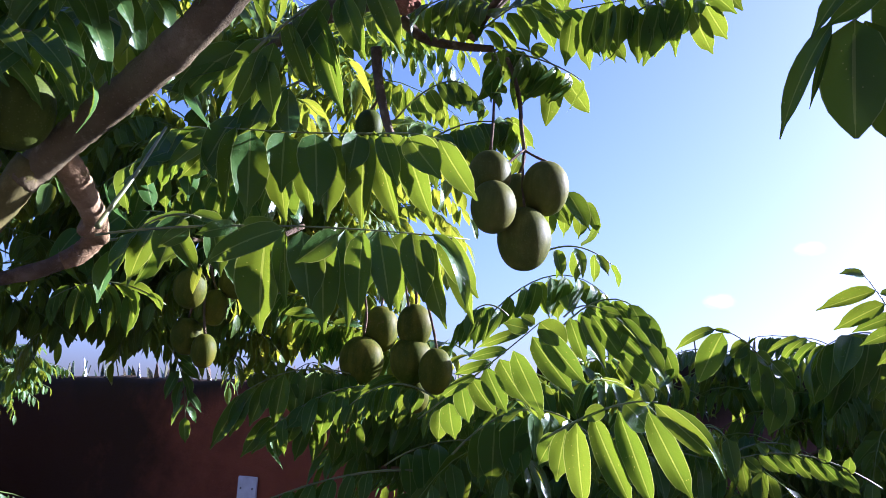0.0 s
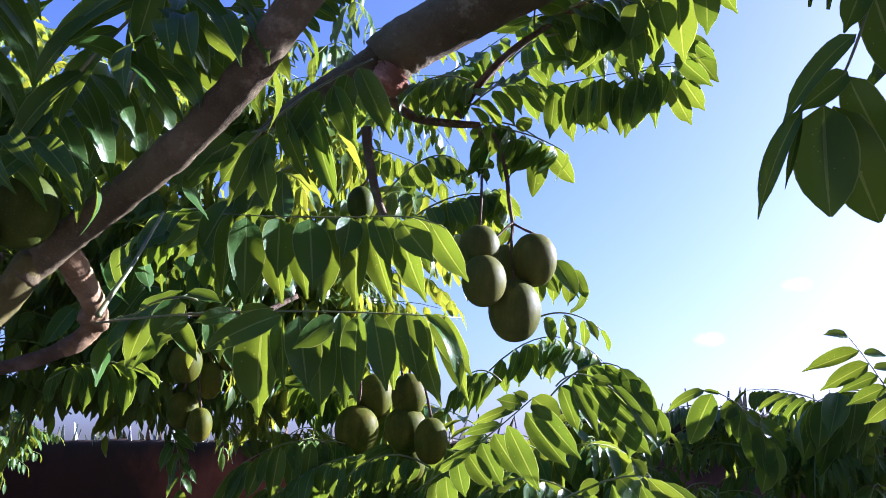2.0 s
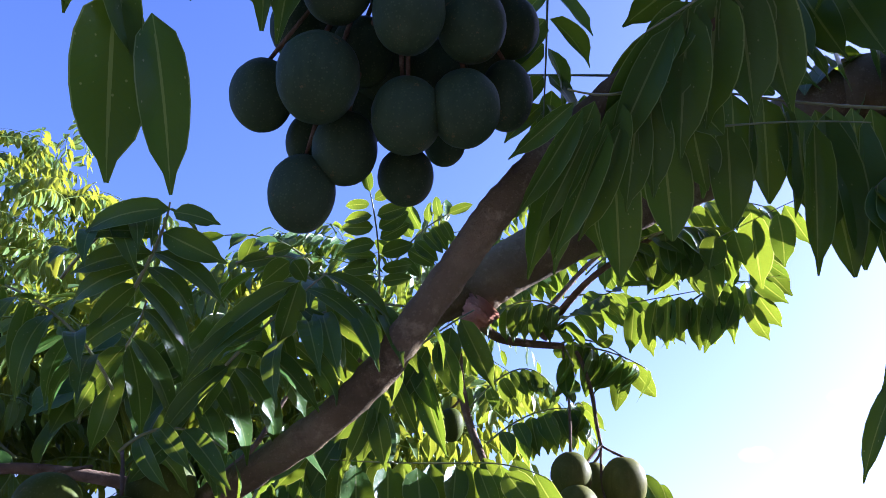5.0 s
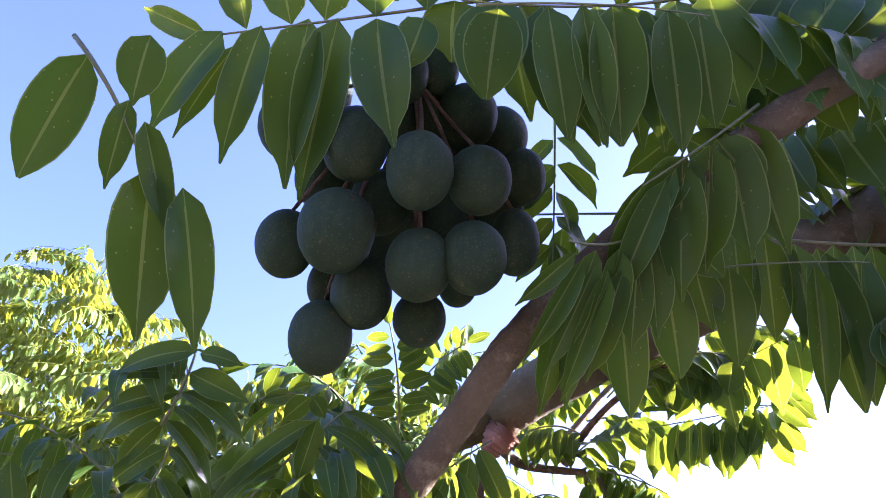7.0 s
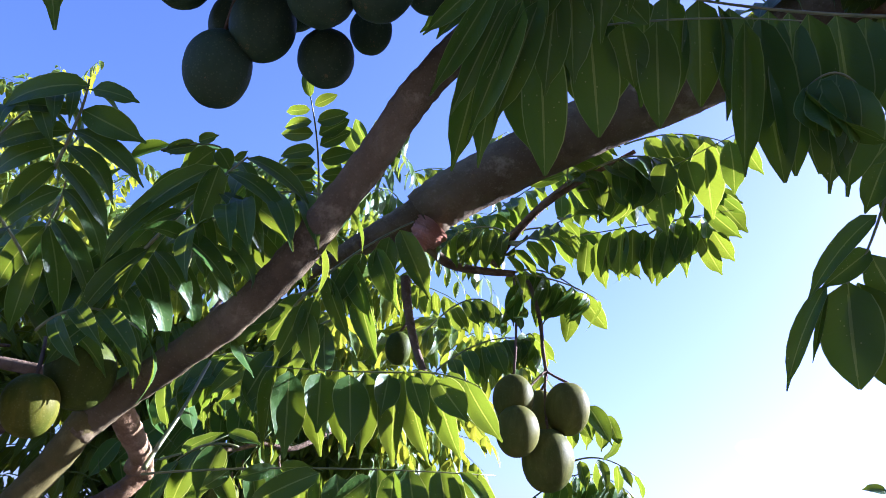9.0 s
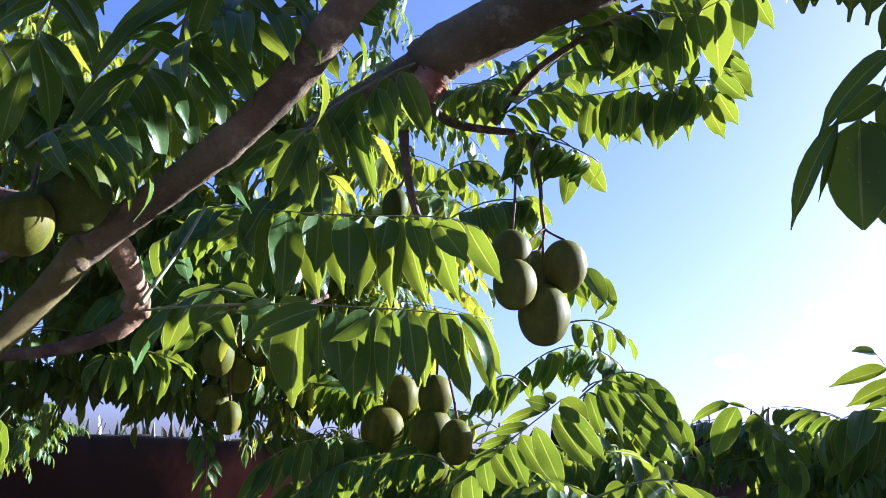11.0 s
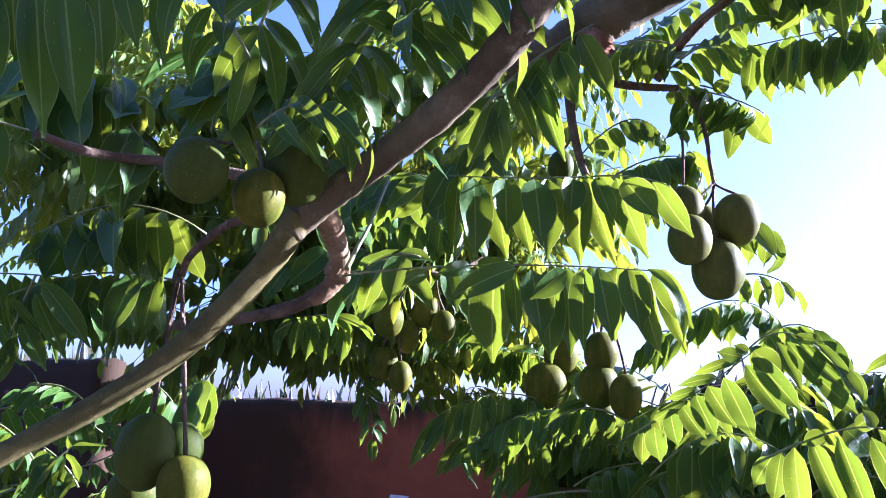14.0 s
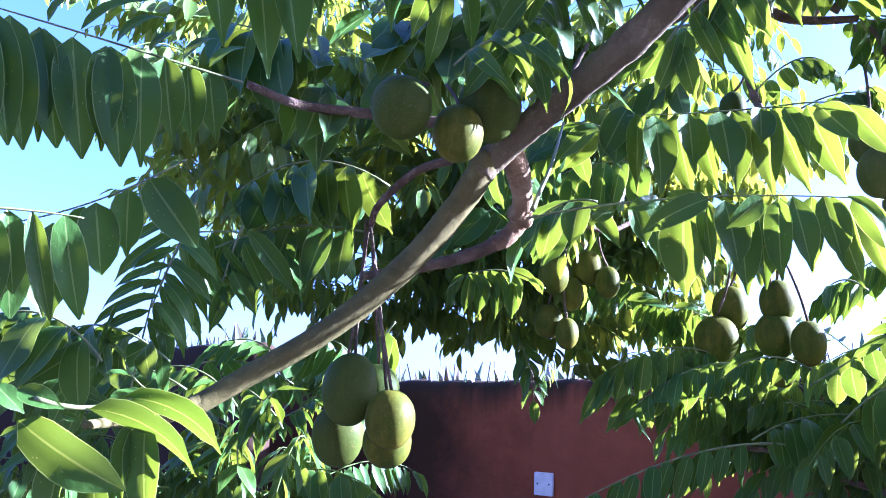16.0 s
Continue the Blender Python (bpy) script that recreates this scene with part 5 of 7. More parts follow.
blade(stem_, (-0.535, 0.799, 2.071), (-0.564, 0.839, 1.967), 0.031, (0.37, -0.83, -0.19), 1, ARCS)
blade(stem_, (-0.518, 0.781, 2.092), (-0.465, 0.824, 1.988), 0.029, (1.08, -0.80, -0.05), 2, ARCS)
frond((-0.519, 0.759, 2.025), (-0.585, 0.711, 2.102), (-0.689, 0.682, 2.137), 6, 0.104, 0.3, kinds=ARCS, seed=138)
frond((-0.363, 0.820, 2.044), (-0.309, 0.783, 2.118), (-0.200, 0.783, 2.135), 6, 0.117, 0.3, kinds=ARCS, seed=139)
frond((-0.427, 1.054, 2.335), (-0.371, 1.075, 2.305), (-0.315, 1.106, 2.259), 4, 0.074, 0.7, seed=140)

# shaded mass over the limb
frond((0.110, 0.540, 2.616), (0.247, 0.562, 2.598), (0.412, 0.589, 2.576), 6, 0.137, 0.8, seed=146)
stem_ = stem((0.524, 0.779, 2.412), (0.359, 0.757, 2.398), (0.204, 0.747, 2.410), 0.0024, 147)
blade(stem_, (0.310, 0.758, 2.393), (0.351, 0.828, 2.194), 0.069, (-0.06, -0.80, -0.51), 2, BROADS)
blade(stem_, (0.356, 0.758, 2.397), (0.363, 0.824, 2.203), 0.062, (-0.09, -0.79, -0.51), 7, BROADS)
blade(stem_, (0.380, 0.759, 2.396), (0.398, 0.824, 2.207), 0.059, (-0.11, -0.78, -0.51), 5, BROADS)
blade(stem_, (0.417, 0.764, 2.399), (0.439, 0.814, 2.248), 0.064, (-0.14, -0.76, -0.52), 0, BROADS)
blade(stem_, (0.457, 0.772, 2.404), (0.458, 0.808, 2.287), 0.057, (-0.15, -0.75, -0.52), 2, BROADS)
blade(stem_, (0.282, 0.755, 2.398), (0.291, 0.795, 2.273), 0.056, (-0.03, -0.78, -0.55), 7, BROADS)
blade(stem_, (0.243, 0.750, 2.406), (0.249, 0.791, 2.277), 0.053, (0.01, -0.79, -0.56), 5, BROADS)
blade(stem_, (0.204, 0.747, 2.410), (0.204, 0.793, 2.268), 0.055, (0.04, -0.80, -0.57), 0, BROADS)
blade(stem_, (0.331, 0.757, 2.397), (0.323, 0.805, 2.248), 0.056, (-0.06, -0.78, -0.54), 2, BROADS)
blade(stem_, (0.480, 0.776, 2.408), (0.502, 0.820, 2.271), 0.064, (-0.17, -0.74, -0.51), 7, BROADS)
blade(stem_, (0.268, 0.754, 2.401), (0.281, 0.798, 2.262), 0.021, (0.57, -0.79, -0.55), 5, BROADS)
stem_ = stem((0.224, 0.818, 2.478), (0.104, 0.829, 2.492), (-0.067, 0.808, 2.478), 0.0024, 148)
blade(stem_, (0.017, 0.845, 2.416), (0.056, 0.911, 2.252), 0.071, (-0.01, -0.85, -0.53), 2)
blade(stem_, (0.090, 0.844, 2.446), (0.129, 0.897, 2.315), 0.061, (-0.07, -0.82, -0.56), 7)
blade(stem_, (0.151, 0.838, 2.454), (0.160, 0.890, 2.325), 0.057, (0.10, -0.81, -0.56), 5)
blade(stem_, (0.195, 0.825, 2.464), (0.193, 0.879, 2.328), 0.058, (0.07, -0.80, -0.57), 0)
blade(stem_, (0.058, 0.836, 2.458), (0.083, 0.890, 2.326), 0.062, (0.17, -0.82, -0.57), 2)
blade(stem_, (-0.019, 0.825, 2.447), (-0.060, 0.877, 2.313), 0.035, (0.27, -0.82, -0.57), 7)
blade(stem_, (0.012, 0.833, 2.444), (-0.006, 0.886, 2.307), 0.046, (0.23, -0.82, -0.56), 5)
blade(stem_, (-0.043, 0.814, 2.465), (-0.108, 0.835, 2.408), 0.031, (0.30, -0.79, -0.61), 0)
blade(stem_, (-0.012, 0.820, 2.462), (-0.027, 0.860, 2.361), 0.046, (0.25, -0.80, -0.59), 2)
blade(stem_, (0.120, 0.834, 2.478), (0.141, 0.889, 2.342), 0.059, (0.12, -0.80, -0.58), 7)
blade(stem_, (0.034, 0.831, 2.462), (0.021, 0.889, 2.314), 0.054, (0.21, -0.82, -0.57), 5)
blade(stem_, (-0.025, 0.847, 2.398), (-0.039, 0.895, 2.276), 0.038, (0.26, -0.84, -0.54), 0)
stem_ = stem((0.059, 0.601, 2.324), (0.017, 0.578, 2.296), (-0.029, 0.549, 2.283), 0.0016, 149)
blade(stem_, (-0.012, 0.572, 2.275), (-0.078, 0.638, 2.185), 0.026, (0.13, -0.83, -0.54), 2)
blade(stem_, (0.000, 0.583, 2.271), (-0.057, 0.653, 2.172), 0.028, (0.11, -0.83, -0.53), 7)
blade(stem_, (0.015, 0.589, 2.269), (-0.036, 0.667, 2.150), 0.032, (0.08, -0.84, -0.53), 5)
blade(stem_, (0.032, 0.594, 2.274), (-0.010, 0.666, 2.171), 0.036, (0.06, -0.83, -0.54), 0)
blade(stem_, (-0.021, 0.561, 2.276), (-0.086, 0.606, 2.237), 0.022, (0.16, -0.81, -0.55), 2)
blade(stem_, (0.002, 0.578, 2.288), (-0.030, 0.634, 2.224), 0.032, (0.09, -0.81, -0.57), 7)
blade(stem_, (0.028, 0.583, 2.293), (0.014, 0.649, 2.208), 0.038, (0.04, -0.81, -0.58), 5)
blade(stem_, (0.050, 0.599, 2.300), (0.043, 0.668, 2.207), 0.041, (0.02, -0.81, -0.58), 0)
blade(stem_, (0.065, 0.603, 2.311), (0.073, 0.670, 2.224), 0.041, (0.19, -0.79, -0.59), 2)
stem_ = stem((0.193, 0.552, 2.464), (0.123, 0.546, 2.403), (0.053, 0.546, 2.350), 0.0016, 150)
blade(stem_, (0.104, 0.550, 2.390), (0.053, 0.599, 2.335), 0.049, (-0.15, -0.83, -0.53), 2)
blade(stem_, (0.114, 0.552, 2.389), (0.066, 0.622, 2.297), 0.053, (-0.12, -0.83, -0.52), 7)
blade(stem_, (0.129, 0.546, 2.403), (0.129, 0.633, 2.289), 0.062, (-0.17, -0.81, -0.55), 5)
blade(stem_, (0.149, 0.546, 2.419), (0.181, 0.635, 2.306), 0.062, (-0.01, -0.79, -0.54), 0)
blade(stem_, (0.091, 0.550, 2.375), (0.009, 0.619, 2.280), 0.043, (-0.07, -0.85, -0.50), 2)
blade(stem_, (0.078, 0.549, 2.359), (0.020, 0.628, 2.249), 0.039, (-0.08, -0.86, -0.50), 7)
blade(stem_, (0.172, 0.554, 2.441), (0.231, 0.648, 2.321), 0.061, (-0.04, -0.78, -0.53), 5)
blade(stem_, (0.136, 0.544, 2.409), (0.192, 0.594, 2.370), 0.059, (-0.13, -0.79, -0.53), 0)
blade(stem_, (0.098, 0.550, 2.383), (0.097, 0.643, 2.258), 0.055, (-0.14, -0.83, -0.53), 2)
frond((-0.026, 0.692, 2.571), (-0.028, 0.724, 2.471), (-0.032, 0.760, 2.365), 5, 0.083, 0.25, up=(0.08, -0.98, -0.17), seed=150)
stem_ = stem((-0.474, 0.314, 2.356), (-0.427, 0.343, 2.291), (-0.388, 0.395, 2.203), 0.002, 151)
blade(stem_, (-0.461, 0.322, 2.341), (-0.526, 0.370, 2.246), 0.055, (0.41, -0.67, -0.54), 2, BROADS)
blade(stem_, (-0.422, 0.338, 2.302), (-0.444, 0.374, 2.234), 0.028, (0.37, -0.70, -0.56), 0)
blade(stem_, (-0.405, 0.315, 2.355), (-0.425, 0.343, 2.302), 0.043, (0.34, -0.66, -0.62), 7)
blade(stem_, (-0.408, 0.348, 2.286), (-0.388, 0.397, 2.200), 0.030, (0.49, -0.72, -0.54), 5)
blade(stem_, (-0.403, 0.368, 2.251), (-0.418, 0.440, 2.120), 0.062, (0.41, -0.77, -0.47), 0)
blade(stem_, (-0.375, 0.378, 2.237), (-0.360, 0.448, 2.114), 0.043, (0.46, -0.79, -0.47), 4)
stem_ = stem((-0.082, 0.488, 2.577), (-0.271, 0.467, 2.525), (-0.424, 0.452, 2.488), 0.002, 152)
blade(stem_, (-0.405, 0.450, 2.493), (-0.480, 0.482, 2.383), 0.054, (-0.01, -0.95, -0.35), 7)
blade(stem_, (-0.391, 0.459, 2.480), (-0.452, 0.497, 2.381), 0.030, (-0.06, -0.81, -0.61), 4)
blade(stem_, (-0.362, 0.450, 2.500), (-0.405, 0.504, 2.355), 0.048, (0.25, -0.93, -0.35), 7)
blade(stem_, (-0.315, 0.464, 2.523), (-0.339, 0.539, 2.344), 0.069, (-0.09, -0.85, -0.54), 0)
blade(stem_, (-0.283, 0.466, 2.525), (-0.321, 0.546, 2.333), 0.062, (0.16, -0.88, -0.46), 5)
blade(stem_, (-0.236, 0.454, 2.511), (-0.217, 0.493, 2.363), 0.068, (0.04, -0.82, -0.59), 2)
blade(stem_, (-0.186, 0.472, 2.529), (-0.204, 0.487, 2.458), 0.050, (0.07, -0.79, -0.64), 1)
blade(stem_, (-0.384, 0.465, 2.510), (-0.418, 0.438, 2.636), 0.045, (-0.06, -0.81, -0.62), 5)
blade(stem_, (-0.334, 0.466, 2.517), (-0.365, 0.435, 2.650), 0.058, (0.03, -0.76, -0.69), 4)
blade(stem_, (-0.296, 0.466, 2.522), (-0.280, 0.434, 2.665), 0.062, (0.01, -0.71, -0.79), 4)
blade(stem_, (-0.239, 0.468, 2.528), (-0.254, 0.432, 2.672), 0.065, (0.27, -0.67, -0.82), 7)
blade(stem_, (-0.182, 0.468, 2.536), (-0.168, 0.440, 2.670), 0.062, (-0.12, -0.83, -0.60), 1)
blade(stem_, (-0.126, 0.469, 2.544), (-0.122, 0.437, 2.684), 0.065, (-0.09, -0.66, -0.89), 5)
blade(stem_, (-0.428, 0.466, 2.503), (-0.516, 0.474, 2.557), 0.032, (0.21, -0.66, -0.84), 5)
frond((0.169, 0.519, 2.765), (-0.047, 0.496, 2.775), (-0.298, 0.501, 2.726), 8, 0.137, 0.5, kinds=BROADS, seed=153)
frond((0.257, 0.583, 2.768), (0.106, 0.552, 2.800), (-0.082, 0.555, 2.766), 7, 0.136, 0.6, seed=154)
stem_ = stem((0.198, 0.499, 2.600), (0.032, 0.479, 2.549), (-0.143, 0.450, 2.532), 0.002, 155)
blade(stem_, (-0.103, 0.453, 2.533), (-0.118, 0.482, 2.418), 0.085, (-0.12, -0.96, -0.35), 5, BROADS)
blade(stem_, (-0.054, 0.459, 2.530), (-0.030, 0.511, 2.379), 0.072, (-0.05, -0.94, -0.38), 7)
blade(stem_, (0.005, 0.463, 2.532), (0.021, 0.516, 2.379), 0.085, (0.16, -0.95, -0.34), 7, BROADS)
blade(stem_, (-0.078, 0.479, 2.552), (0.010, 0.547, 2.403), 0.070, (0.02, -0.94, -0.37), 5)
blade(stem_, (0.036, 0.486, 2.558), (0.057, 0.553, 2.401), 0.076, (0.11, -0.79, -0.62), 5)
blade(stem_, (0.097, 0.487, 2.566), (0.112, 0.548, 2.437), 0.083, (0.24, -0.83, -0.53), 7, BROADS)
blade(stem_, (0.139, 0.500, 2.589), (0.173, 0.572, 2.466), 0.085, (0.21, -0.85, -0.51), 7)
blade(stem_, (-0.152, 0.472, 2.555), (-0.160, 0.498, 2.486), 0.070, (-0.11, -0.91, -0.45), 2)
blade(stem_, (-0.095, 0.514, 2.591), (-0.064, 0.577, 2.463), 0.067, (0.10, -0.93, -0.38), 5)
blade(stem_, (0.063, 0.484, 2.545), (0.074, 0.547, 2.393), 0.066, (-0.00, -0.95, -0.35), 7)
blade(stem_, (-0.010, 0.526, 2.520), (0.015, 0.563, 2.417), 0.052, (0.21, -0.92, -0.37), 0)
frond((0.429, 0.754, 2.282), (0.394, 0.742, 2.299), (0.360, 0.750, 2.279), 3, 0.130, 0.97, seed=156)
frond((0.622, 0.802, 2.739), (0.381, 0.759, 2.729), (0.191, 0.749, 2.666), 7, 0.151, 0.85, seed=157)
frond((0.651, 0.903, 2.667), (0.451, 0.863, 2.686), (0.307, 0.872, 2.627), 6, 0.159, 0.85, seed=158)
frond((0.518, 0.679, 2.739), (0.352, 0.657, 2.752), (0.187, 0.659, 2.724), 7, 0.158, 0.85, seed=159)
frond((0.397, 0.763, 2.672), (0.330, 0.731, 2.719), (0.272, 0.699, 2.767), 5, 0.124, 0.6, seed=160)

# dark frond against the bright sky
stem_ = stem((0.514, 0.807, 2.305), (0.479, 0.864, 2.158), (0.444, 0.890, 2.089), 0.002, 161)
blade(stem_, (0.479, 0.859, 2.171), (0.393, 0.898, 2.066), 0.030, (-0.72, -0.87, -0.06), 0, ARCS)
blade(stem_, (0.420, 0.890, 2.088), (0.373, 0.939, 1.961), 0.027, (-0.72, -0.87, -0.12), 2, ARCS)
blade(stem_, (0.445, 0.889, 2.092), (0.464, 0.949, 1.969), 0.079, (-0.42, -0.87, -0.26), 2, BROADS)
blade(stem_, (0.458, 0.890, 2.091), (0.542, 0.973, 1.970), 0.074, (-0.44, -0.86, -0.26), 0, BROADS)
blade(stem_, (0.472, 0.875, 2.130), (0.412, 0.892, 2.081), 0.033, (-0.38, -0.85, -0.33), 5)
blade(stem_, (0.486, 0.834, 2.234), (0.462, 0.858, 2.172), 0.037, (-0.40, -0.80, -0.41), 0)
blade(stem_, (0.472, 0.877, 2.125), (0.536, 0.931, 2.048), 0.050, (-0.42, -0.84, -0.30), 7)
blade(stem_, (0.419, 0.892, 2.082), (0.405, 0.926, 1.995), 0.011, (-0.36, -0.88, -0.28), 0)
blade(stem_, (0.491, 0.838, 2.225), (0.555, 0.902, 2.123), 0.057, (-0.43, -0.80, -0.37), 2)
blade(stem_, (0.502, 0.820, 2.271), (0.468, 0.838, 2.224), 0.035, (-0.41, -0.78, -0.44), 4)

# low fronds in the sun
stem_ = stem((-0.042, 1.383, 1.620), (0.045, 1.223, 1.689), (0.121, 1.126, 1.755), 0.0014, 162)
blade(stem_, (0.111, 1.138, 1.736), (0.170, 1.157, 1.660), 0.035, (-0.34, -0.98, 0.03), 2, YOUNGS)
blade(stem_, (0.120, 1.129, 1.747), (0.187, 1.147, 1.672), 0.033, (-0.37, -0.98, 0.04), 0, YOUNGS)
blade(stem_, (0.090, 1.185, 1.720), (0.143, 1.207, 1.630), 0.035, (-0.35, -0.99, 0.00), 4, YOUNGS)
blade(stem_, (0.073, 1.213, 1.709), (0.113, 1.229, 1.647), 0.037, (-0.33, -0.99, 0.01), 2, YOUNGS)
blade(stem_, (0.055, 1.222, 1.696), (0.087, 1.238, 1.633), 0.034, (-0.30, -0.99, 0.01), 0, YOUNGS)
blade(stem_, (0.035, 1.227, 1.680), (0.071, 1.240, 1.629), 0.032, (-0.30, -1.00, 0.03), 2, YOUNGS)
blade(stem_, (0.021, 1.242, 1.670), (0.033, 1.255, 1.617), 0.031, (-0.35, -0.99, -0.05), 0, YOUNGS)
blade(stem_, (0.006, 1.311, 1.646), (0.014, 1.324, 1.591), 0.038, (-0.33, -1.00, -0.03), 7)
blade(stem_, (0.119, 1.126, 1.754), (0.156, 1.133, 1.727), 0.037, (-0.36, -0.98, 0.08), 7, BROADS)
blade(stem_, (0.113, 1.128, 1.751), (0.093, 1.125, 1.762), 0.017, (0.21, -0.99, 0.10), 0)
blade(stem_, (0.100, 1.140, 1.743), (0.038, 1.146, 1.716), 0.016, (0.07, -1.00, 0.13), 1, ARCS)
blade(stem_, (0.106, 1.133, 1.745), (0.070, 1.132, 1.749), 0.024, (0.31, -1.00, 0.14), 4)
blade(stem_, (0.083, 1.193, 1.721), (0.025, 1.196, 1.706), 0.017, (0.13, -1.01, 0.16), 2, ARCS)
blade(stem_, (0.065, 1.218, 1.704), (0.011, 1.223, 1.683), 0.017, (0.11, -1.01, 0.17), 1, ARCS)
blade(stem_, (0.041, 1.225, 1.685), (-0.012, 1.233, 1.649), 0.017, (-0.03, -1.01, 0.16), 0, ARCS)
blade(stem_, (-0.007, 1.349, 1.637), (-0.008, 1.362, 1.585), 0.031, (-0.12, -1.00, -0.04), 5)
frond((0.095, 1.933, 1.855), (0.248, 1.910, 1.962), (0.389, 1.921, 1.907), 8, 0.095, 0.85, seed=163)
frond((0.188, 1.625, 1.762), (0.327, 1.603, 1.865), (0.442, 1.629, 1.741), 8, 0.093, 0.8, kinds=YOUNGS, seed=164)
stem_ = stem((0.135, 1.195, 1.598), (0.206, 1.113, 1.643), (0.260, 1.059, 1.653), 0.0016, 165)
blade(stem_, (0.188, 1.116, 1.637), (0.249, 1.147, 1.511), 0.034, (-0.38, -0.96, 0.09), 2, YOUNGS)
blade(stem_, (0.222, 1.110, 1.642), (0.278, 1.142, 1.514), 0.034, (-0.40, -0.96, 0.08), 5, YOUNGS)
blade(stem_, (0.250, 1.069, 1.641), (0.317, 1.095, 1.535), 0.035, (-0.46, -0.95, 0.10), 1, YOUNGS)
blade(stem_, (0.256, 1.060, 1.651), (0.336, 1.077, 1.585), 0.028, (-0.48, -0.96, 0.17), 0, ARCS)
blade(stem_, (0.275, 1.064, 1.647), (0.350, 1.085, 1.562), 0.022, (0.77, -0.95, 0.15), 2, ARCS)
blade(stem_, (0.227, 1.101, 1.651), (0.263, 1.109, 1.621), 0.043, (0.50, -0.98, 0.01), 4, BROADS)
blade(stem_, (0.173, 1.139, 1.624), (0.189, 1.167, 1.509), 0.038, (-0.48, -0.98, 0.01), 0)
blade(stem_, (0.205, 1.112, 1.644), (0.176, 1.116, 1.629), 0.023, (-0.00, -1.00, 0.11), 2)
blade(stem_, (0.236, 1.083, 1.653), (0.261, 1.079, 1.671), 0.025, (0.22, -0.98, 0.07), 5)
blade(stem_, (0.252, 1.061, 1.652), (0.236, 1.055, 1.676), 0.022, (0.40, -0.96, 0.01), 0)
blade(stem_, (0.163, 1.168, 1.615), (0.151, 1.185, 1.544), 0.035, (-0.08, -0.98, -0.00), 7)
blade(stem_, (0.154, 1.184, 1.609), (0.128, 1.194, 1.566), 0.029, (-0.55, -0.99, 0.03), 2, YOUNGS)
stem_ = stem((0.190, 1.374, 1.795), (0.256, 1.371, 1.810), (0.353, 1.391, 1.729), 0.0012, 166)
blade(stem_, (0.236, 1.373, 1.801), (0.302, 1.392, 1.724), 0.031, (-0.37, -0.96, 0.05), 1, YOUNGS)
blade(stem_, (0.259, 1.374, 1.799), (0.331, 1.392, 1.726), 0.031, (-0.40, -0.96, 0.07), 2, YOUNGS)
blade(stem_, (0.286, 1.374, 1.799), (0.342, 1.390, 1.736), 0.023, (0.18, -0.96, 0.06), 0, YOUNGS)
blade(stem_, (0.317, 1.382, 1.767), (0.366, 1.399, 1.700), 0.029, (0.28, -0.95, 0.06), 1, YOUNGS)
blade(stem_, (0.218, 1.373, 1.800), (0.262, 1.394, 1.714), 0.029, (0.27, -0.95, -0.00), 2, YOUNGS)
blade(stem_, (0.287, 1.387, 1.744), (0.353, 1.402, 1.684), 0.035, (-0.42, -0.97, 0.11), 0, YOUNGS)
blade(stem_, (0.199, 1.374, 1.795), (0.233, 1.392, 1.722), 0.029, (-0.29, -0.95, -0.01), 1, YOUNGS)
blade(stem_, (0.333, 1.387, 1.747), (0.313, 1.403, 1.680), 0.029, (-0.24, -0.94, -0.02), 2, YOUNGS)
blade(stem_, (0.247, 1.371, 1.808), (0.286, 1.373, 1.801), 0.021, (0.44, -0.98, 0.13), 0, YOUNGS)
blade(stem_, (0.296, 1.376, 1.792), (0.271, 1.392, 1.724), 0.025, (-0.21, -0.94, -0.03), 1, YOUNGS)
frond((0.017, 1.463, 1.563), (0.136, 1.420, 1.643), (0.256, 1.405, 1.594), 7, 0.104, 0.88, seed=167)
frond((-0.108, 1.675, 1.528), (0.021, 1.663, 1.582), (0.187, 1.666, 1.568), 7, 0.099, 0.85, seed=168)
frond((-0.016, 1.525, 1.658), (-0.099, 1.531, 1.679), (-0.178, 1.552, 1.631), 9, 0.056, 0.6, seed=169)
frond((0.320, 1.570, 1.537), (0.411, 1.560, 1.582), (0.536, 1.567, 1.547), 6, 0.093, 0.8, seed=170)
frond((0.128, 1.712, 1.836), (0.080, 1.708, 1.857), (0.035, 1.716, 1.820), 5, 0.082, 0.6, kinds=YOUNGS, seed=171)
frond((-0.017, 1.666, 1.521), (-0.209, 1.592, 1.502), (-0.428, 1.529, 1.404), 9, 0.087, 0.65, start=0.3, thick=0.0024, kinds=YOUNGS, seed=172)
frond((-0.093, 1.647, 1.663), (-0.203, 1.646, 1.669), (-0.331, 1.663, 1.588), 7, 0.088, 0.75, seed=173)

# bush by the east wall
stem_ = stem((0.669, 1.642, 1.674), (0.598, 1.615, 1.780), (0.515, 1.606, 1.816), 0.0014, 174)
blade(stem_, (0.519, 1.606, 1.815), (0.443, 1.615, 1.774), 0.023, (-0.34, -0.88, 0.40), 0, ARCS)
blade(stem_, (0.517, 1.606, 1.815), (0.554, 1.608, 1.809), 0.010, (-0.05, -0.94, 0.25), 5)
blade(stem_, (0.534, 1.607, 1.810), (0.489, 1.630, 1.715), 0.053, (-0.32, -0.94, -0.08), 2, BROADS)
blade(stem_, (0.586, 1.612, 1.793), (0.551, 1.618, 1.766), 0.036, (0.03, -0.95, 0.03), 0, BROADS)
blade(stem_, (0.587, 1.614, 1.783), (0.589, 1.630, 1.717), 0.034, (-0.16, -0.92, -0.11), 1)
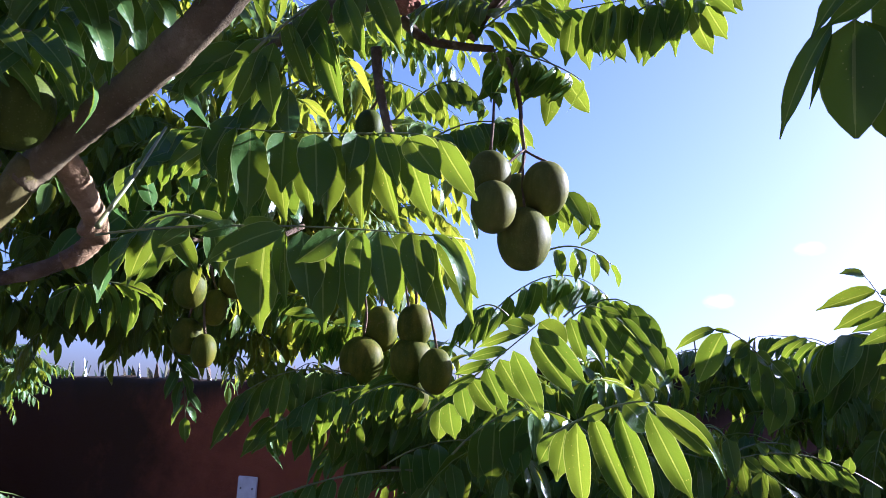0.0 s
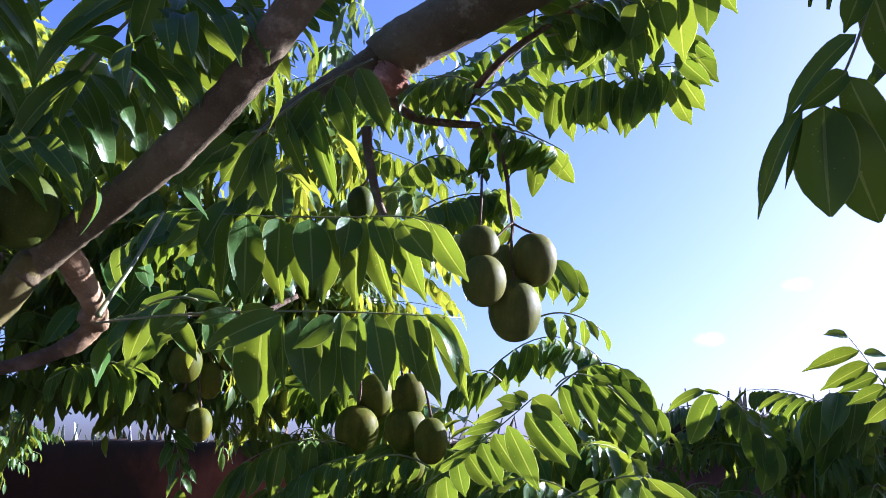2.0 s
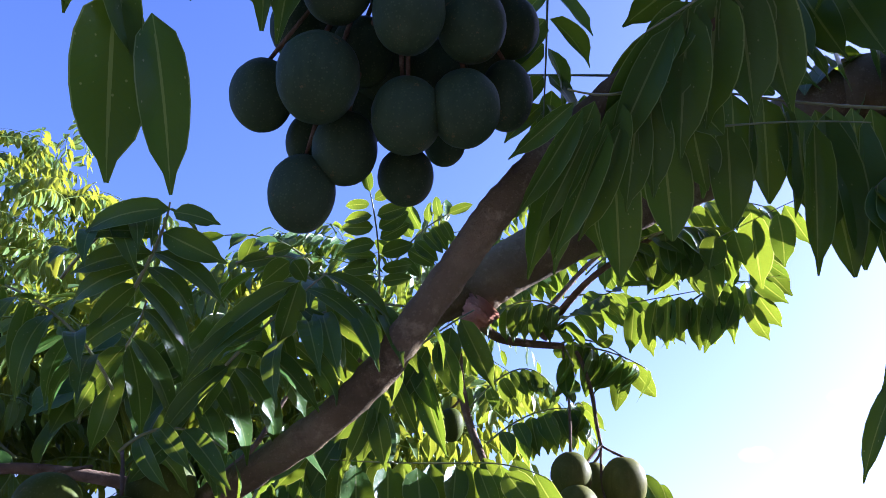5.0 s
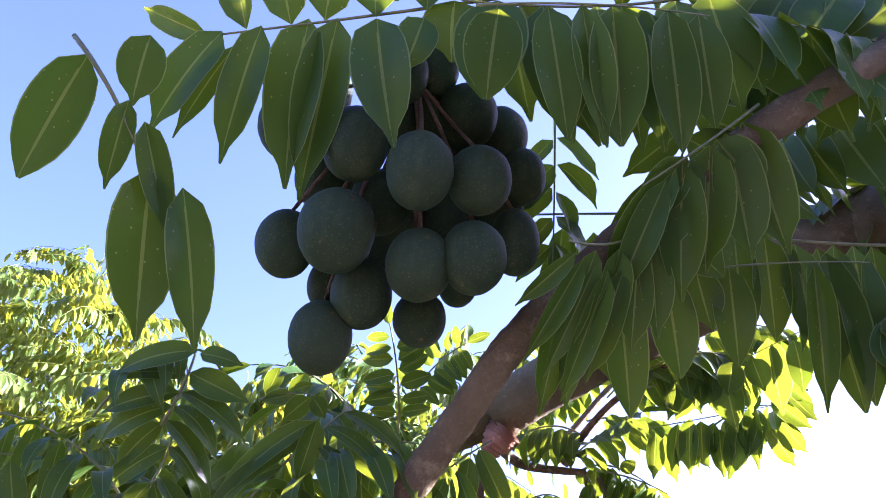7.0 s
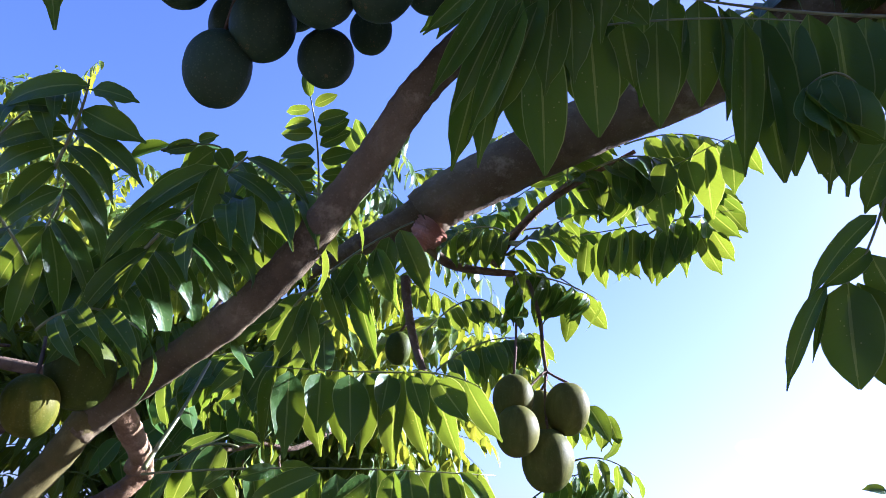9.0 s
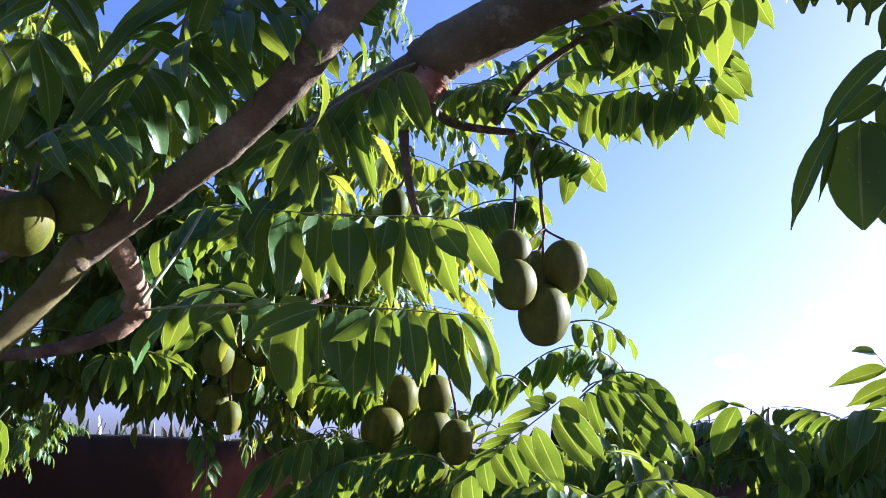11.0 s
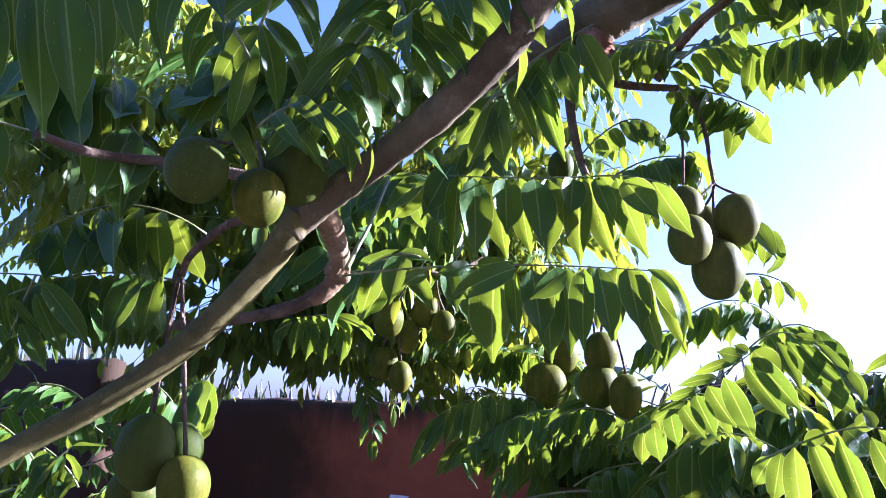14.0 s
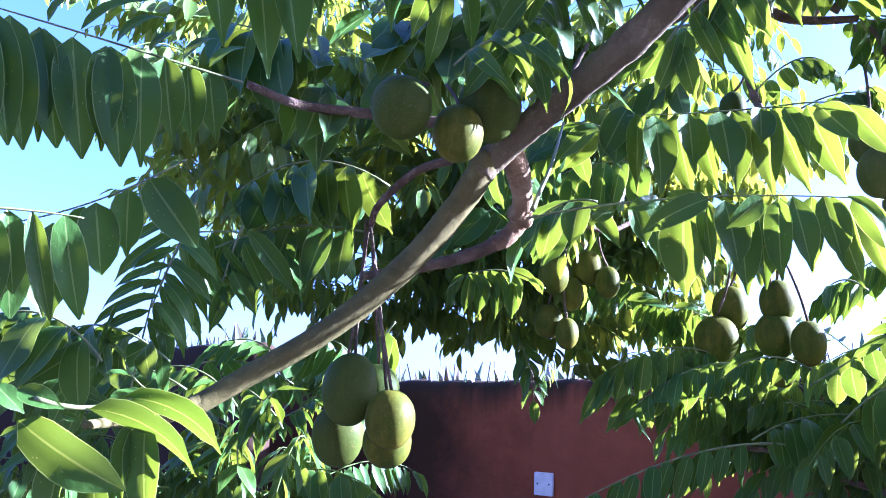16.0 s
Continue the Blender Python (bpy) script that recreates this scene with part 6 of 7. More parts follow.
blade(stem_, (0.599, 1.616, 1.774), (0.636, 1.623, 1.751), 0.030, (0.30, -0.93, 0.14), 5)
blade(stem_, (0.630, 1.620, 1.760), (0.682, 1.634, 1.706), 0.045, (0.44, -0.92, 0.11), 2, BROADS)
blade(stem_, (0.603, 1.619, 1.766), (0.624, 1.643, 1.667), 0.049, (0.02, -0.92, -0.07), 0, BROADS)
blade(stem_, (0.623, 1.624, 1.745), (0.649, 1.645, 1.658), 0.049, (0.01, -0.92, -0.05), 1)
blade(stem_, (0.644, 1.631, 1.716), (0.671, 1.651, 1.637), 0.049, (0.00, -0.92, -0.03), 5)
blade(stem_, (0.579, 1.613, 1.788), (0.567, 1.628, 1.727), 0.030, (-0.16, -0.93, -0.09), 2)
blade(stem_, (0.652, 1.635, 1.699), (0.634, 1.654, 1.620), 0.045, (-0.19, -0.92, -0.03), 0)
stem_ = stem((0.951, 1.812, 1.735), (0.842, 1.793, 1.810), (0.763, 1.788, 1.828), 0.0014, 175)
blade(stem_, (0.766, 1.788, 1.828), (0.691, 1.796, 1.791), 0.018, (-0.39, -0.86, 0.42), 0, ARCS)
blade(stem_, (0.780, 1.788, 1.827), (0.726, 1.801, 1.771), 0.025, (-0.66, -0.83, 0.30), 1, ARCS)
blade(stem_, (0.801, 1.790, 1.821), (0.746, 1.805, 1.758), 0.023, (-0.59, -0.82, 0.28), 2, ARCS)
blade(stem_, (0.825, 1.792, 1.812), (0.788, 1.805, 1.760), 0.046, (-0.08, -0.91, -0.00), 0, BROADS)
blade(stem_, (0.842, 1.794, 1.806), (0.826, 1.804, 1.764), 0.025, (-0.83, -0.90, -0.08), 1)
blade(stem_, (0.864, 1.797, 1.795), (0.815, 1.811, 1.735), 0.035, (-0.36, -0.90, 0.08), 2, ARCS)
blade(stem_, (0.881, 1.800, 1.784), (0.845, 1.823, 1.688), 0.050, (-0.24, -0.89, -0.05), 2, BROADS)
blade(stem_, (0.898, 1.802, 1.775), (0.893, 1.823, 1.687), 0.050, (-0.26, -0.88, -0.08), 0)
blade(stem_, (0.838, 1.793, 1.809), (0.886, 1.802, 1.774), 0.029, (0.15, -0.90, 0.13), 1)
blade(stem_, (0.816, 1.791, 1.817), (0.805, 1.815, 1.718), 0.046, (-0.23, -0.90, -0.09), 5)
blade(stem_, (0.842, 1.794, 1.806), (0.791, 1.824, 1.681), 0.054, (-0.22, -0.90, -0.05), 2)
blade(stem_, (0.868, 1.798, 1.791), (0.834, 1.832, 1.651), 0.054, (-0.24, -0.89, -0.06), 0)
blade(stem_, (0.912, 1.804, 1.765), (0.873, 1.833, 1.645), 0.054, (-0.25, -0.89, -0.04), 1)
blade(stem_, (0.929, 1.808, 1.750), (0.931, 1.831, 1.656), 0.050, (-0.27, -0.87, -0.07), 5)
blade(stem_, (0.907, 1.803, 1.769), (0.939, 1.812, 1.734), 0.034, (0.28, -0.88, 0.10), 2)
stem_ = stem((0.841, 1.474, 1.753), (0.772, 1.452, 1.852), (0.724, 1.439, 1.907), 0.0014, 176)
blade(stem_, (0.730, 1.440, 1.902), (0.685, 1.440, 1.904), 0.026, (0.82, -0.60, 0.48), 0)
blade(stem_, (0.751, 1.446, 1.877), (0.648, 1.457, 1.838), 0.030, (0.70, -0.60, 0.49), 5)
blade(stem_, (0.768, 1.451, 1.855), (0.679, 1.463, 1.808), 0.034, (0.65, -0.59, 0.49), 2)
blade(stem_, (0.785, 1.456, 1.834), (0.713, 1.464, 1.804), 0.028, (0.67, -0.59, 0.51), 0)
blade(stem_, (0.800, 1.460, 1.815), (0.729, 1.469, 1.781), 0.028, (0.65, -0.59, 0.51), 5)
blade(stem_, (0.758, 1.447, 1.871), (0.804, 1.448, 1.867), 0.026, (0.80, -0.58, 0.50), 2)
blade(stem_, (0.777, 1.453, 1.846), (0.828, 1.452, 1.846), 0.028, (0.76, -0.58, 0.52), 0)
blade(stem_, (0.794, 1.459, 1.821), (0.851, 1.458, 1.819), 0.028, (0.76, -0.58, 0.53), 5)
blade(stem_, (0.815, 1.465, 1.792), (0.760, 1.476, 1.751), 0.030, (0.58, -0.57, 0.50), 2)
blade(stem_, (0.820, 1.468, 1.782), (0.871, 1.467, 1.784), 0.030, (0.73, -0.58, 0.55), 0)
frond((0.892, 1.621, 1.772), (0.824, 1.611, 1.823), (0.726, 1.619, 1.786), 5, 0.121, 0.6, seed=177)
frond((0.645, 1.866, 1.581), (0.767, 1.862, 1.599), (0.895, 1.878, 1.519), 7, 0.087, 0.3, kinds=YOUNGS, seed=178)

# fronds of the west side
stem_ = stem((-0.798, 0.787, 1.948), (-0.920, 0.637, 1.951), (-0.999, 0.531, 1.949), 0.0014, 179)
blade(stem_, (-0.858, 0.703, 1.948), (-0.844, 0.714, 1.843), 0.042, (0.62, -0.77, -0.35), 2)
blade(stem_, (-0.869, 0.675, 1.938), (-0.867, 0.689, 1.805), 0.047, (0.65, -0.75, -0.33), 7)
blade(stem_, (-0.893, 0.649, 1.939), (-0.874, 0.670, 1.799), 0.051, (0.66, -0.74, -0.33), 5, BROADS)
blade(stem_, (-0.897, 0.647, 1.939), (-0.896, 0.659, 1.815), 0.042, (0.67, -0.73, -0.34), 0)
blade(stem_, (-0.934, 0.634, 1.947), (-0.919, 0.654, 1.805), 0.053, (0.70, -0.71, -0.33), 2, BROADS)
blade(stem_, (-0.959, 0.617, 1.951), (-0.941, 0.637, 1.813), 0.052, (0.72, -0.69, -0.34), 7, BROADS)
blade(stem_, (-0.962, 0.613, 1.951), (-0.954, 0.629, 1.818), 0.041, (0.72, -0.69, -0.34), 5)
blade(stem_, (-0.969, 0.576, 1.947), (-0.947, 0.599, 1.798), 0.047, (0.74, -0.67, -0.34), 0, BROADS)
blade(stem_, (-0.972, 0.559, 1.943), (-0.952, 0.581, 1.797), 0.044, (0.75, -0.66, -0.34), 2, BROADS)
blade(stem_, (-0.984, 0.540, 1.943), (-0.959, 0.563, 1.799), 0.046, (0.76, -0.65, -0.34), 7, BROADS)
blade(stem_, (-0.849, 0.737, 1.953), (-0.835, 0.747, 1.852), 0.042, (0.60, -0.78, -0.35), 5)
blade(stem_, (-0.834, 0.764, 1.957), (-0.820, 0.772, 1.864), 0.040, (0.58, -0.79, -0.35), 0)
blade(stem_, (-0.887, 0.651, 1.944), (-0.844, 0.684, 1.989), 0.018, (0.07, -0.71, 0.38), 1, ARCS)
blade(stem_, (-0.925, 0.635, 1.955), (-0.852, 0.674, 2.007), 0.020, (0.14, -0.68, 0.40), 2, ARCS)
blade(stem_, (-0.956, 0.618, 1.959), (-0.909, 0.651, 2.009), 0.018, (0.08, -0.68, 0.36), 3, ARCS)
blade(stem_, (-0.864, 0.682, 1.946), (-0.845, 0.711, 1.982), 0.016, (-0.00, -0.73, 0.35), 0, ARCS)
blade(stem_, (-0.849, 0.730, 1.958), (-0.820, 0.761, 1.997), 0.018, (-0.01, -0.74, 0.36), 1, ARCS)
blade(stem_, (-0.833, 0.762, 1.961), (-0.799, 0.794, 2.000), 0.019, (0.01, -0.74, 0.38), 2, ARCS)
frond((-0.701, 1.109, 1.902), (-0.810, 1.058, 1.933), (-0.921, 1.024, 1.879), 7, 0.122, 0.9, seed=182)
frond((-0.729, 1.119, 1.825), (-0.842, 1.062, 1.827), (-0.950, 1.016, 1.782), 7, 0.112, 0.9, seed=183)
frond((-0.642, 1.940, 1.766), (-0.602, 1.945, 1.699), (-0.585, 1.952, 1.600), 6, 0.064, 0.45, up=(0.12, -0.99, 0.11), seed=185)
frond((-0.762, 0.923, 2.046), (-0.825, 0.899, 2.075), (-0.889, 0.879, 2.088), 5, 0.124, 0.8, seed=186)
frond((-0.715, 0.952, 1.976), (-0.762, 0.927, 2.030), (-0.777, 0.905, 2.110), 5, 0.115, 0.6, seed=187)
frond((-0.666, 1.005, 2.031), (-0.649, 0.993, 2.107), (-0.614, 0.983, 2.193), 5, 0.120, 0.5, seed=188)
frond((-0.606, 1.099, 2.157), (-0.534, 1.110, 2.197), (-0.462, 1.120, 2.236), 5, 0.139, 0.8, seed=189)
frond((-0.561, 1.081, 2.057), (-0.611, 1.050, 2.133), (-0.715, 1.016, 2.163), 5, 0.107, 0.6, seed=190)
frond((-0.993, 1.377, 1.637), (-0.907, 1.389, 1.684), (-0.844, 1.420, 1.623), 5, 0.088, 0.8, seed=191)
frond((-0.748, 1.320, 1.710), (-0.779, 1.324, 1.658), (-0.799, 1.334, 1.587), 4, 0.093, 0.6, seed=192)
frond((-0.862, 0.840, 1.540), (-0.913, 0.828, 1.556), (-0.943, 0.818, 1.590), 3, 0.057, 0.2, seed=193)
frond((-1.118, 1.243, 1.613), (-1.018, 1.266, 1.627), (-0.929, 1.298, 1.591), 5, 0.072, 0.7, seed=194)
frond((-1.106, 1.482, 1.505), (-1.016, 1.498, 1.543), (-0.970, 1.502, 1.579), 6, 0.058, 0.4, kinds=YOUNGS, seed=195)
frond((-0.936, 1.144, 1.563), (-0.955, 1.159, 1.472), (-0.938, 1.180, 1.400), 4, 0.065, 0.3, kinds=YOUNGS, seed=196)
frond((-0.948, 1.284, 1.630), (-1.017, 1.257, 1.667), (-1.098, 1.246, 1.624), 6, 0.062, 0.4, kinds=YOUNGS, seed=197)
frond((-1.015, 1.385, 1.572), (-1.067, 1.357, 1.634), (-1.098, 1.337, 1.686), 6, 0.066, 0.4, kinds=YOUNGS, seed=198)
frond((-0.979, 1.189, 1.545), (-1.034, 1.162, 1.599), (-1.099, 1.143, 1.605), 6, 0.058, 0.4, kinds=YOUNGS, seed=199)
frond((-0.860, 1.123, 1.512), (-0.882, 1.109, 1.546), (-0.911, 1.096, 1.570), 5, 0.062, 0.5, seed=200)
frond((-0.921, 1.111, 1.492), (-0.903, 1.106, 1.536), (-0.868, 1.107, 1.572), 5, 0.062, 0.5, kinds=YOUNGS, seed=201)
stem_ = stem((-0.868, 0.950, 1.800), (-0.893, 0.958, 1.734), (-0.910, 0.968, 1.669), 0.0016, 182)
blade(stem_, (-0.896, 0.949, 1.768), (-0.861, 0.968, 1.726), 0.013, (0.22, -0.83, -0.04), 2)
blade(stem_, (-0.913, 0.953, 1.733), (-0.884, 0.973, 1.678), 0.015, (0.26, -0.81, -0.04), 0)
blade(stem_, (-0.925, 0.957, 1.701), (-0.895, 0.971, 1.674), 0.015, (0.23, -0.83, 0.02), 7)
blade(stem_, (-0.965, 0.950, 1.683), (-0.932, 0.966, 1.651), 0.010, (0.26, -0.82, 0.03), 5)
blade(stem_, (-1.005, 0.944, 1.661), (-0.966, 0.961, 1.635), 0.010, (0.25, -0.82, 0.07), 2)
blade(stem_, (-0.947, 0.920, 1.836), (-0.940, 0.938, 1.764), 0.021, (0.26, -0.76, -0.18), 0)
blade(stem_, (-0.885, 0.960, 1.735), (-0.854, 0.982, 1.672), 0.028, (0.84, -0.82, -0.05), 7)
blade(stem_, (-0.889, 0.962, 1.718), (-0.918, 0.971, 1.645), 0.025, (0.51, -0.90, -0.06), 5)
blade(stem_, (-0.868, 0.955, 1.776), (-0.830, 0.985, 1.689), 0.033, (0.93, -0.83, -0.08), 2)
blade(stem_, (-0.860, 0.954, 1.792), (-0.798, 0.990, 1.707), 0.033, (0.90, -0.84, -0.06), 0)
stem_ = stem((-0.900, 0.861, 1.778), (-0.915, 0.849, 1.721), (-0.927, 0.838, 1.662), 0.0018, 181)
blade(stem_, (-0.907, 0.860, 1.774), (-0.998, 0.852, 1.697), 0.018, (0.39, -0.86, 0.21), 1, ARCS)
blade(stem_, (-0.909, 0.851, 1.745), (-0.966, 0.842, 1.715), 0.015, (0.49, -0.85, 0.28), 2, ARCS)
blade(stem_, (-0.915, 0.849, 1.721), (-0.956, 0.842, 1.703), 0.014, (0.51, -0.85, 0.31), 3, ARCS)
blade(stem_, (-0.920, 0.848, 1.699), (-0.950, 0.843, 1.688), 0.012, (0.53, -0.85, 0.33), 0, ARCS)
blade(stem_, (-0.911, 0.854, 1.788), (-0.971, 0.846, 1.751), 0.017, (0.44, -0.85, 0.23), 1, ARCS)
blade(stem_, (-0.919, 0.841, 1.678), (-0.978, 0.829, 1.660), 0.013, (0.59, -0.83, 0.36), 2, ARCS)
blade(stem_, (-0.907, 0.855, 1.752), (-0.858, 0.879, 1.703), 0.023, (1.00, -0.71, 0.21), 3, ARCS)
blade(stem_, (-0.913, 0.849, 1.723), (-0.863, 0.874, 1.672), 0.023, (1.01, -0.71, 0.23), 0, ARCS)
blade(stem_, (-0.920, 0.848, 1.698), (-0.881, 0.872, 1.637), 0.023, (1.07, -0.68, 0.18), 1, ARCS)
blade(stem_, (-0.922, 0.838, 1.670), (-0.884, 0.862, 1.610), 0.022, (1.08, -0.67, 0.20), 2, ARCS)
stem_ = stem((-0.847, 0.757, 1.836), (-0.915, 0.671, 1.756), (-0.970, 0.582, 1.709), 0.0012, 180)
blade(stem_, (-0.876, 0.726, 1.803), (-0.822, 0.759, 1.723), 0.054, (0.67, -0.79, -0.17), 0, BROADS)
blade(stem_, (-0.880, 0.698, 1.782), (-0.887, 0.714, 1.704), 0.040, (0.54, -0.81, -0.21), 2)
blade(stem_, (-0.904, 0.674, 1.759), (-0.899, 0.694, 1.678), 0.049, (0.78, -0.74, -0.18), 5, BROADS)
blade(stem_, (-0.916, 0.672, 1.754), (-0.941, 0.677, 1.700), 0.026, (0.62, -0.78, -0.16), 7)
blade(stem_, (-0.943, 0.658, 1.732), (-0.950, 0.681, 1.624), 0.045, (0.57, -0.77, -0.15), 0)
blade(stem_, (-0.939, 0.663, 1.732), (-0.915, 0.692, 1.631), 0.036, (0.27, -0.74, -0.12), 2)
blade(stem_, (-0.949, 0.621, 1.722), (-0.930, 0.648, 1.623), 0.038, (0.80, -0.71, -0.12), 5)
blade(stem_, (-0.949, 0.605, 1.716), (-0.956, 0.625, 1.618), 0.045, (0.63, -0.74, -0.14), 7, BROADS)
blade(stem_, (-0.958, 0.588, 1.710), (-0.953, 0.607, 1.630), 0.041, (0.83, -0.68, -0.14), 0)
blade(stem_, (-0.868, 0.745, 1.813), (-0.869, 0.761, 1.738), 0.039, (0.69, -0.77, -0.23), 2)
thicket("low_foliage", (-1.84, 3.52, 1.74), (0.13, 0.12, 0.12), 45, 0.053, 91, span=(0.12, 0.2))

# tuft of sunlit leaves at the limb's end
stem_ = stem((-0.900, 0.619, 1.536), (-0.864, 0.651, 1.529), (-0.842, 0.697, 1.541), 0.003, 203)
blade(stem_, (-0.860, 0.653, 1.528), (-0.753, 0.695, 1.470), 0.045, (0.07, 0.71, 0.59), 0, ARCS)
blade(stem_, (-0.850, 0.691, 1.542), (-0.747, 0.732, 1.482), 0.048, (0.10, 0.73, 0.59), 1, ARCS)
blade(stem_, (-0.921, 0.625, 1.513), (-0.818, 0.668, 1.444), 0.055, (0.19, -0.96, -0.14), 7, BROADS)
blade(stem_, (-0.835, 0.696, 1.520), (-0.849, 0.714, 1.421), 0.025, (-0.03, -0.84, 0.06), 5)
blade(stem_, (-0.822, 0.699, 1.520), (-0.824, 0.724, 1.405), 0.043, (0.15, -0.85, 0.06), 0)
blade(stem_, (-0.881, 0.655, 1.494), (-0.909, 0.669, 1.401), 0.039, (0.03, -0.80, 0.10), 2)
blade(stem_, (-0.861, 0.674, 1.467), (-0.856, 0.692, 1.391), 0.036, (0.18, -0.77, 0.11), 7)
blade(stem_, (-0.942, 0.627, 1.497), (-0.898, 0.636, 1.510), 0.011, (-0.34, -0.80, 0.30), 4, YOUNGS)
blade(stem_, (-0.919, 0.615, 1.544), (-0.874, 0.632, 1.525), 0.025, (0.86, -0.74, 0.35), 2)
blade(stem_, (-0.945, 0.612, 1.549), (-0.918, 0.626, 1.519), 0.023, (0.96, -0.70, 0.20), 7)
blade(stem_, (-0.884, 0.644, 1.521), (-0.867, 0.650, 1.516), 0.009, (-0.23, -0.79, 0.20), 0)

# more shaded fronds on the west side
frond((-0.385, 0.903, 2.038), (-0.451, 0.893, 2.062), (-0.514, 0.902, 2.032), 5, 0.108, 0.3, kinds=ARCS, seed=204)
frond((-0.526, 0.819, 1.966), (-0.468, 0.811, 1.993), (-0.402, 0.820, 1.971), 4, 0.098, 0.3, kinds=ARCS, seed=205)
frond((-0.308, 0.915, 2.159), (-0.341, 0.895, 2.214), (-0.409, 0.892, 2.218), 5, 0.113, 0.3, kinds=ARCS, seed=206)
frond((-0.600, 0.751, 2.153), (-0.537, 0.730, 2.217), (-0.479, 0.726, 2.233), 5, 0.091, 0.3, kinds=ARCS, seed=207)
stem_ = stem((-0.771, 0.606, 2.062), (-0.708, 0.632, 2.071), (-0.631, 0.660, 2.081), 0.0016, 208)
blade(stem_, (-0.685, 0.639, 2.062), (-0.670, 0.675, 1.914), 0.050, (0.66, -0.76, -0.38), 2)
blade(stem_, (-0.713, 0.634, 2.059), (-0.705, 0.673, 1.896), 0.045, (0.69, -0.75, -0.37), 7)
blade(stem_, (-0.734, 0.628, 2.053), (-0.728, 0.648, 1.970), 0.038, (0.71, -0.72, -0.40), 5)
blade(stem_, (-0.656, 0.655, 2.065), (-0.648, 0.678, 1.968), 0.032, (0.63, -0.76, -0.41), 0)
blade(stem_, (-0.756, 0.615, 2.048), (-0.747, 0.644, 1.924), 0.041, (0.73, -0.72, -0.37), 2)
blade(stem_, (-0.633, 0.661, 2.074), (-0.617, 0.681, 1.999), 0.030, (0.61, -0.77, -0.42), 7)
frond((-1.006, 1.071, 1.566), (-1.101, 1.037, 1.605), (-1.187, 1.016, 1.593), 5, 0.098, 0.7, seed=209)
frond((-0.974, 0.966, 1.602), (-1.053, 0.934, 1.647), (-1.125, 0.917, 1.635), 5, 0.091, 0.7, seed=210)
frond((-0.938, 0.767, 1.586), (-0.997, 0.740, 1.636), (-1.070, 0.721, 1.633), 5, 0.096, 0.8, seed=211)

# fronds about the hanging plums
stem_ = stem((-0.172, 1.935, 1.812), (-0.270, 1.908, 1.831), (-0.368, 1.885, 1.838), 0.0012, 214)
blade(stem_, (-0.195, 1.930, 1.814), (-0.201, 1.943, 1.748), 0.031, (-0.50, -1.01, -0.11), 0, YOUNGS)
blade(stem_, (-0.212, 1.925, 1.818), (-0.226, 1.940, 1.737), 0.031, (-0.49, -1.01, -0.10), 4, YOUNGS)
blade(stem_, (-0.233, 1.919, 1.822), (-0.248, 1.934, 1.742), 0.033, (-0.48, -1.01, -0.10), 2, YOUNGS)
blade(stem_, (-0.252, 1.913, 1.827), (-0.269, 1.927, 1.754), 0.033, (-0.47, -1.01, -0.10), 0, YOUNGS)
blade(stem_, (-0.274, 1.908, 1.829), (-0.297, 1.922, 1.747), 0.033, (-0.46, -1.01, -0.10), 4, YOUNGS)
blade(stem_, (-0.292, 1.903, 1.831), (-0.313, 1.920, 1.741), 0.031, (-0.45, -1.01, -0.10), 2, YOUNGS)
blade(stem_, (-0.308, 1.899, 1.833), (-0.335, 1.911, 1.756), 0.029, (-0.44, -1.01, -0.10), 0, YOUNGS)
blade(stem_, (-0.324, 1.895, 1.834), (-0.342, 1.903, 1.782), 0.026, (-0.43, -1.01, -0.10), 4, YOUNGS)
blade(stem_, (-0.339, 1.840, 1.831), (-0.252, 1.864, 1.813), 0.021, (0.45, -0.94, 0.35), 0, ARCS)
blade(stem_, (-0.356, 1.835, 1.834), (-0.287, 1.849, 1.843), 0.020, (0.29, -0.98, 0.35), 1, ARCS)
blade(stem_, (-0.252, 1.862, 1.823), (-0.183, 1.879, 1.816), 0.020, (0.36, -0.95, 0.36), 2, ARCS)
stem_ = stem((-0.183, 1.674, 1.701), (-0.291, 1.650, 1.702), (-0.393, 1.659, 1.653), 0.0013, 215)
blade(stem_, (-0.191, 1.673, 1.700), (-0.176, 1.694, 1.624), 0.036, (0.36, -0.96, -0.03), 2)
blade(stem_, (-0.222, 1.666, 1.702), (-0.232, 1.686, 1.608), 0.038, (0.09, -1.02, -0.05), 5)
blade(stem_, (-0.253, 1.659, 1.703), (-0.262, 1.682, 1.595), 0.038, (0.11, -1.02, -0.05), 4)
blade(stem_, (-0.282, 1.652, 1.703), (-0.293, 1.672, 1.604), 0.036, (0.13, -1.02, -0.05), 0)
blade(stem_, (-0.312, 1.648, 1.694), (-0.330, 1.668, 1.592), 0.038, (0.15, -1.02, -0.04), 2)
blade(stem_, (-0.344, 1.654, 1.678), (-0.375, 1.667, 1.591), 0.036, (0.17, -1.03, -0.01), 5)
blade(stem_, (-0.369, 1.659, 1.665), (-0.407, 1.667, 1.593), 0.035, (0.20, -1.03, 0.02), 4)
blade(stem_, (-0.388, 1.659, 1.655), (-0.449, 1.671, 1.545), 0.033, (0.22, -1.03, 0.04), 0)
blade(stem_, (-0.381, 1.659, 1.660), (-0.416, 1.672, 1.570), 0.035, (0.20, -1.03, 0.01), 2)
blade(stem_, (-0.206, 1.669, 1.701), (-0.205, 1.682, 1.648), 0.035, (0.37, -0.95, -0.06), 5)
blade(stem_, (-0.299, 1.649, 1.699), (-0.268, 1.670, 1.637), 0.031, (0.40, -0.97, 0.00), 4)
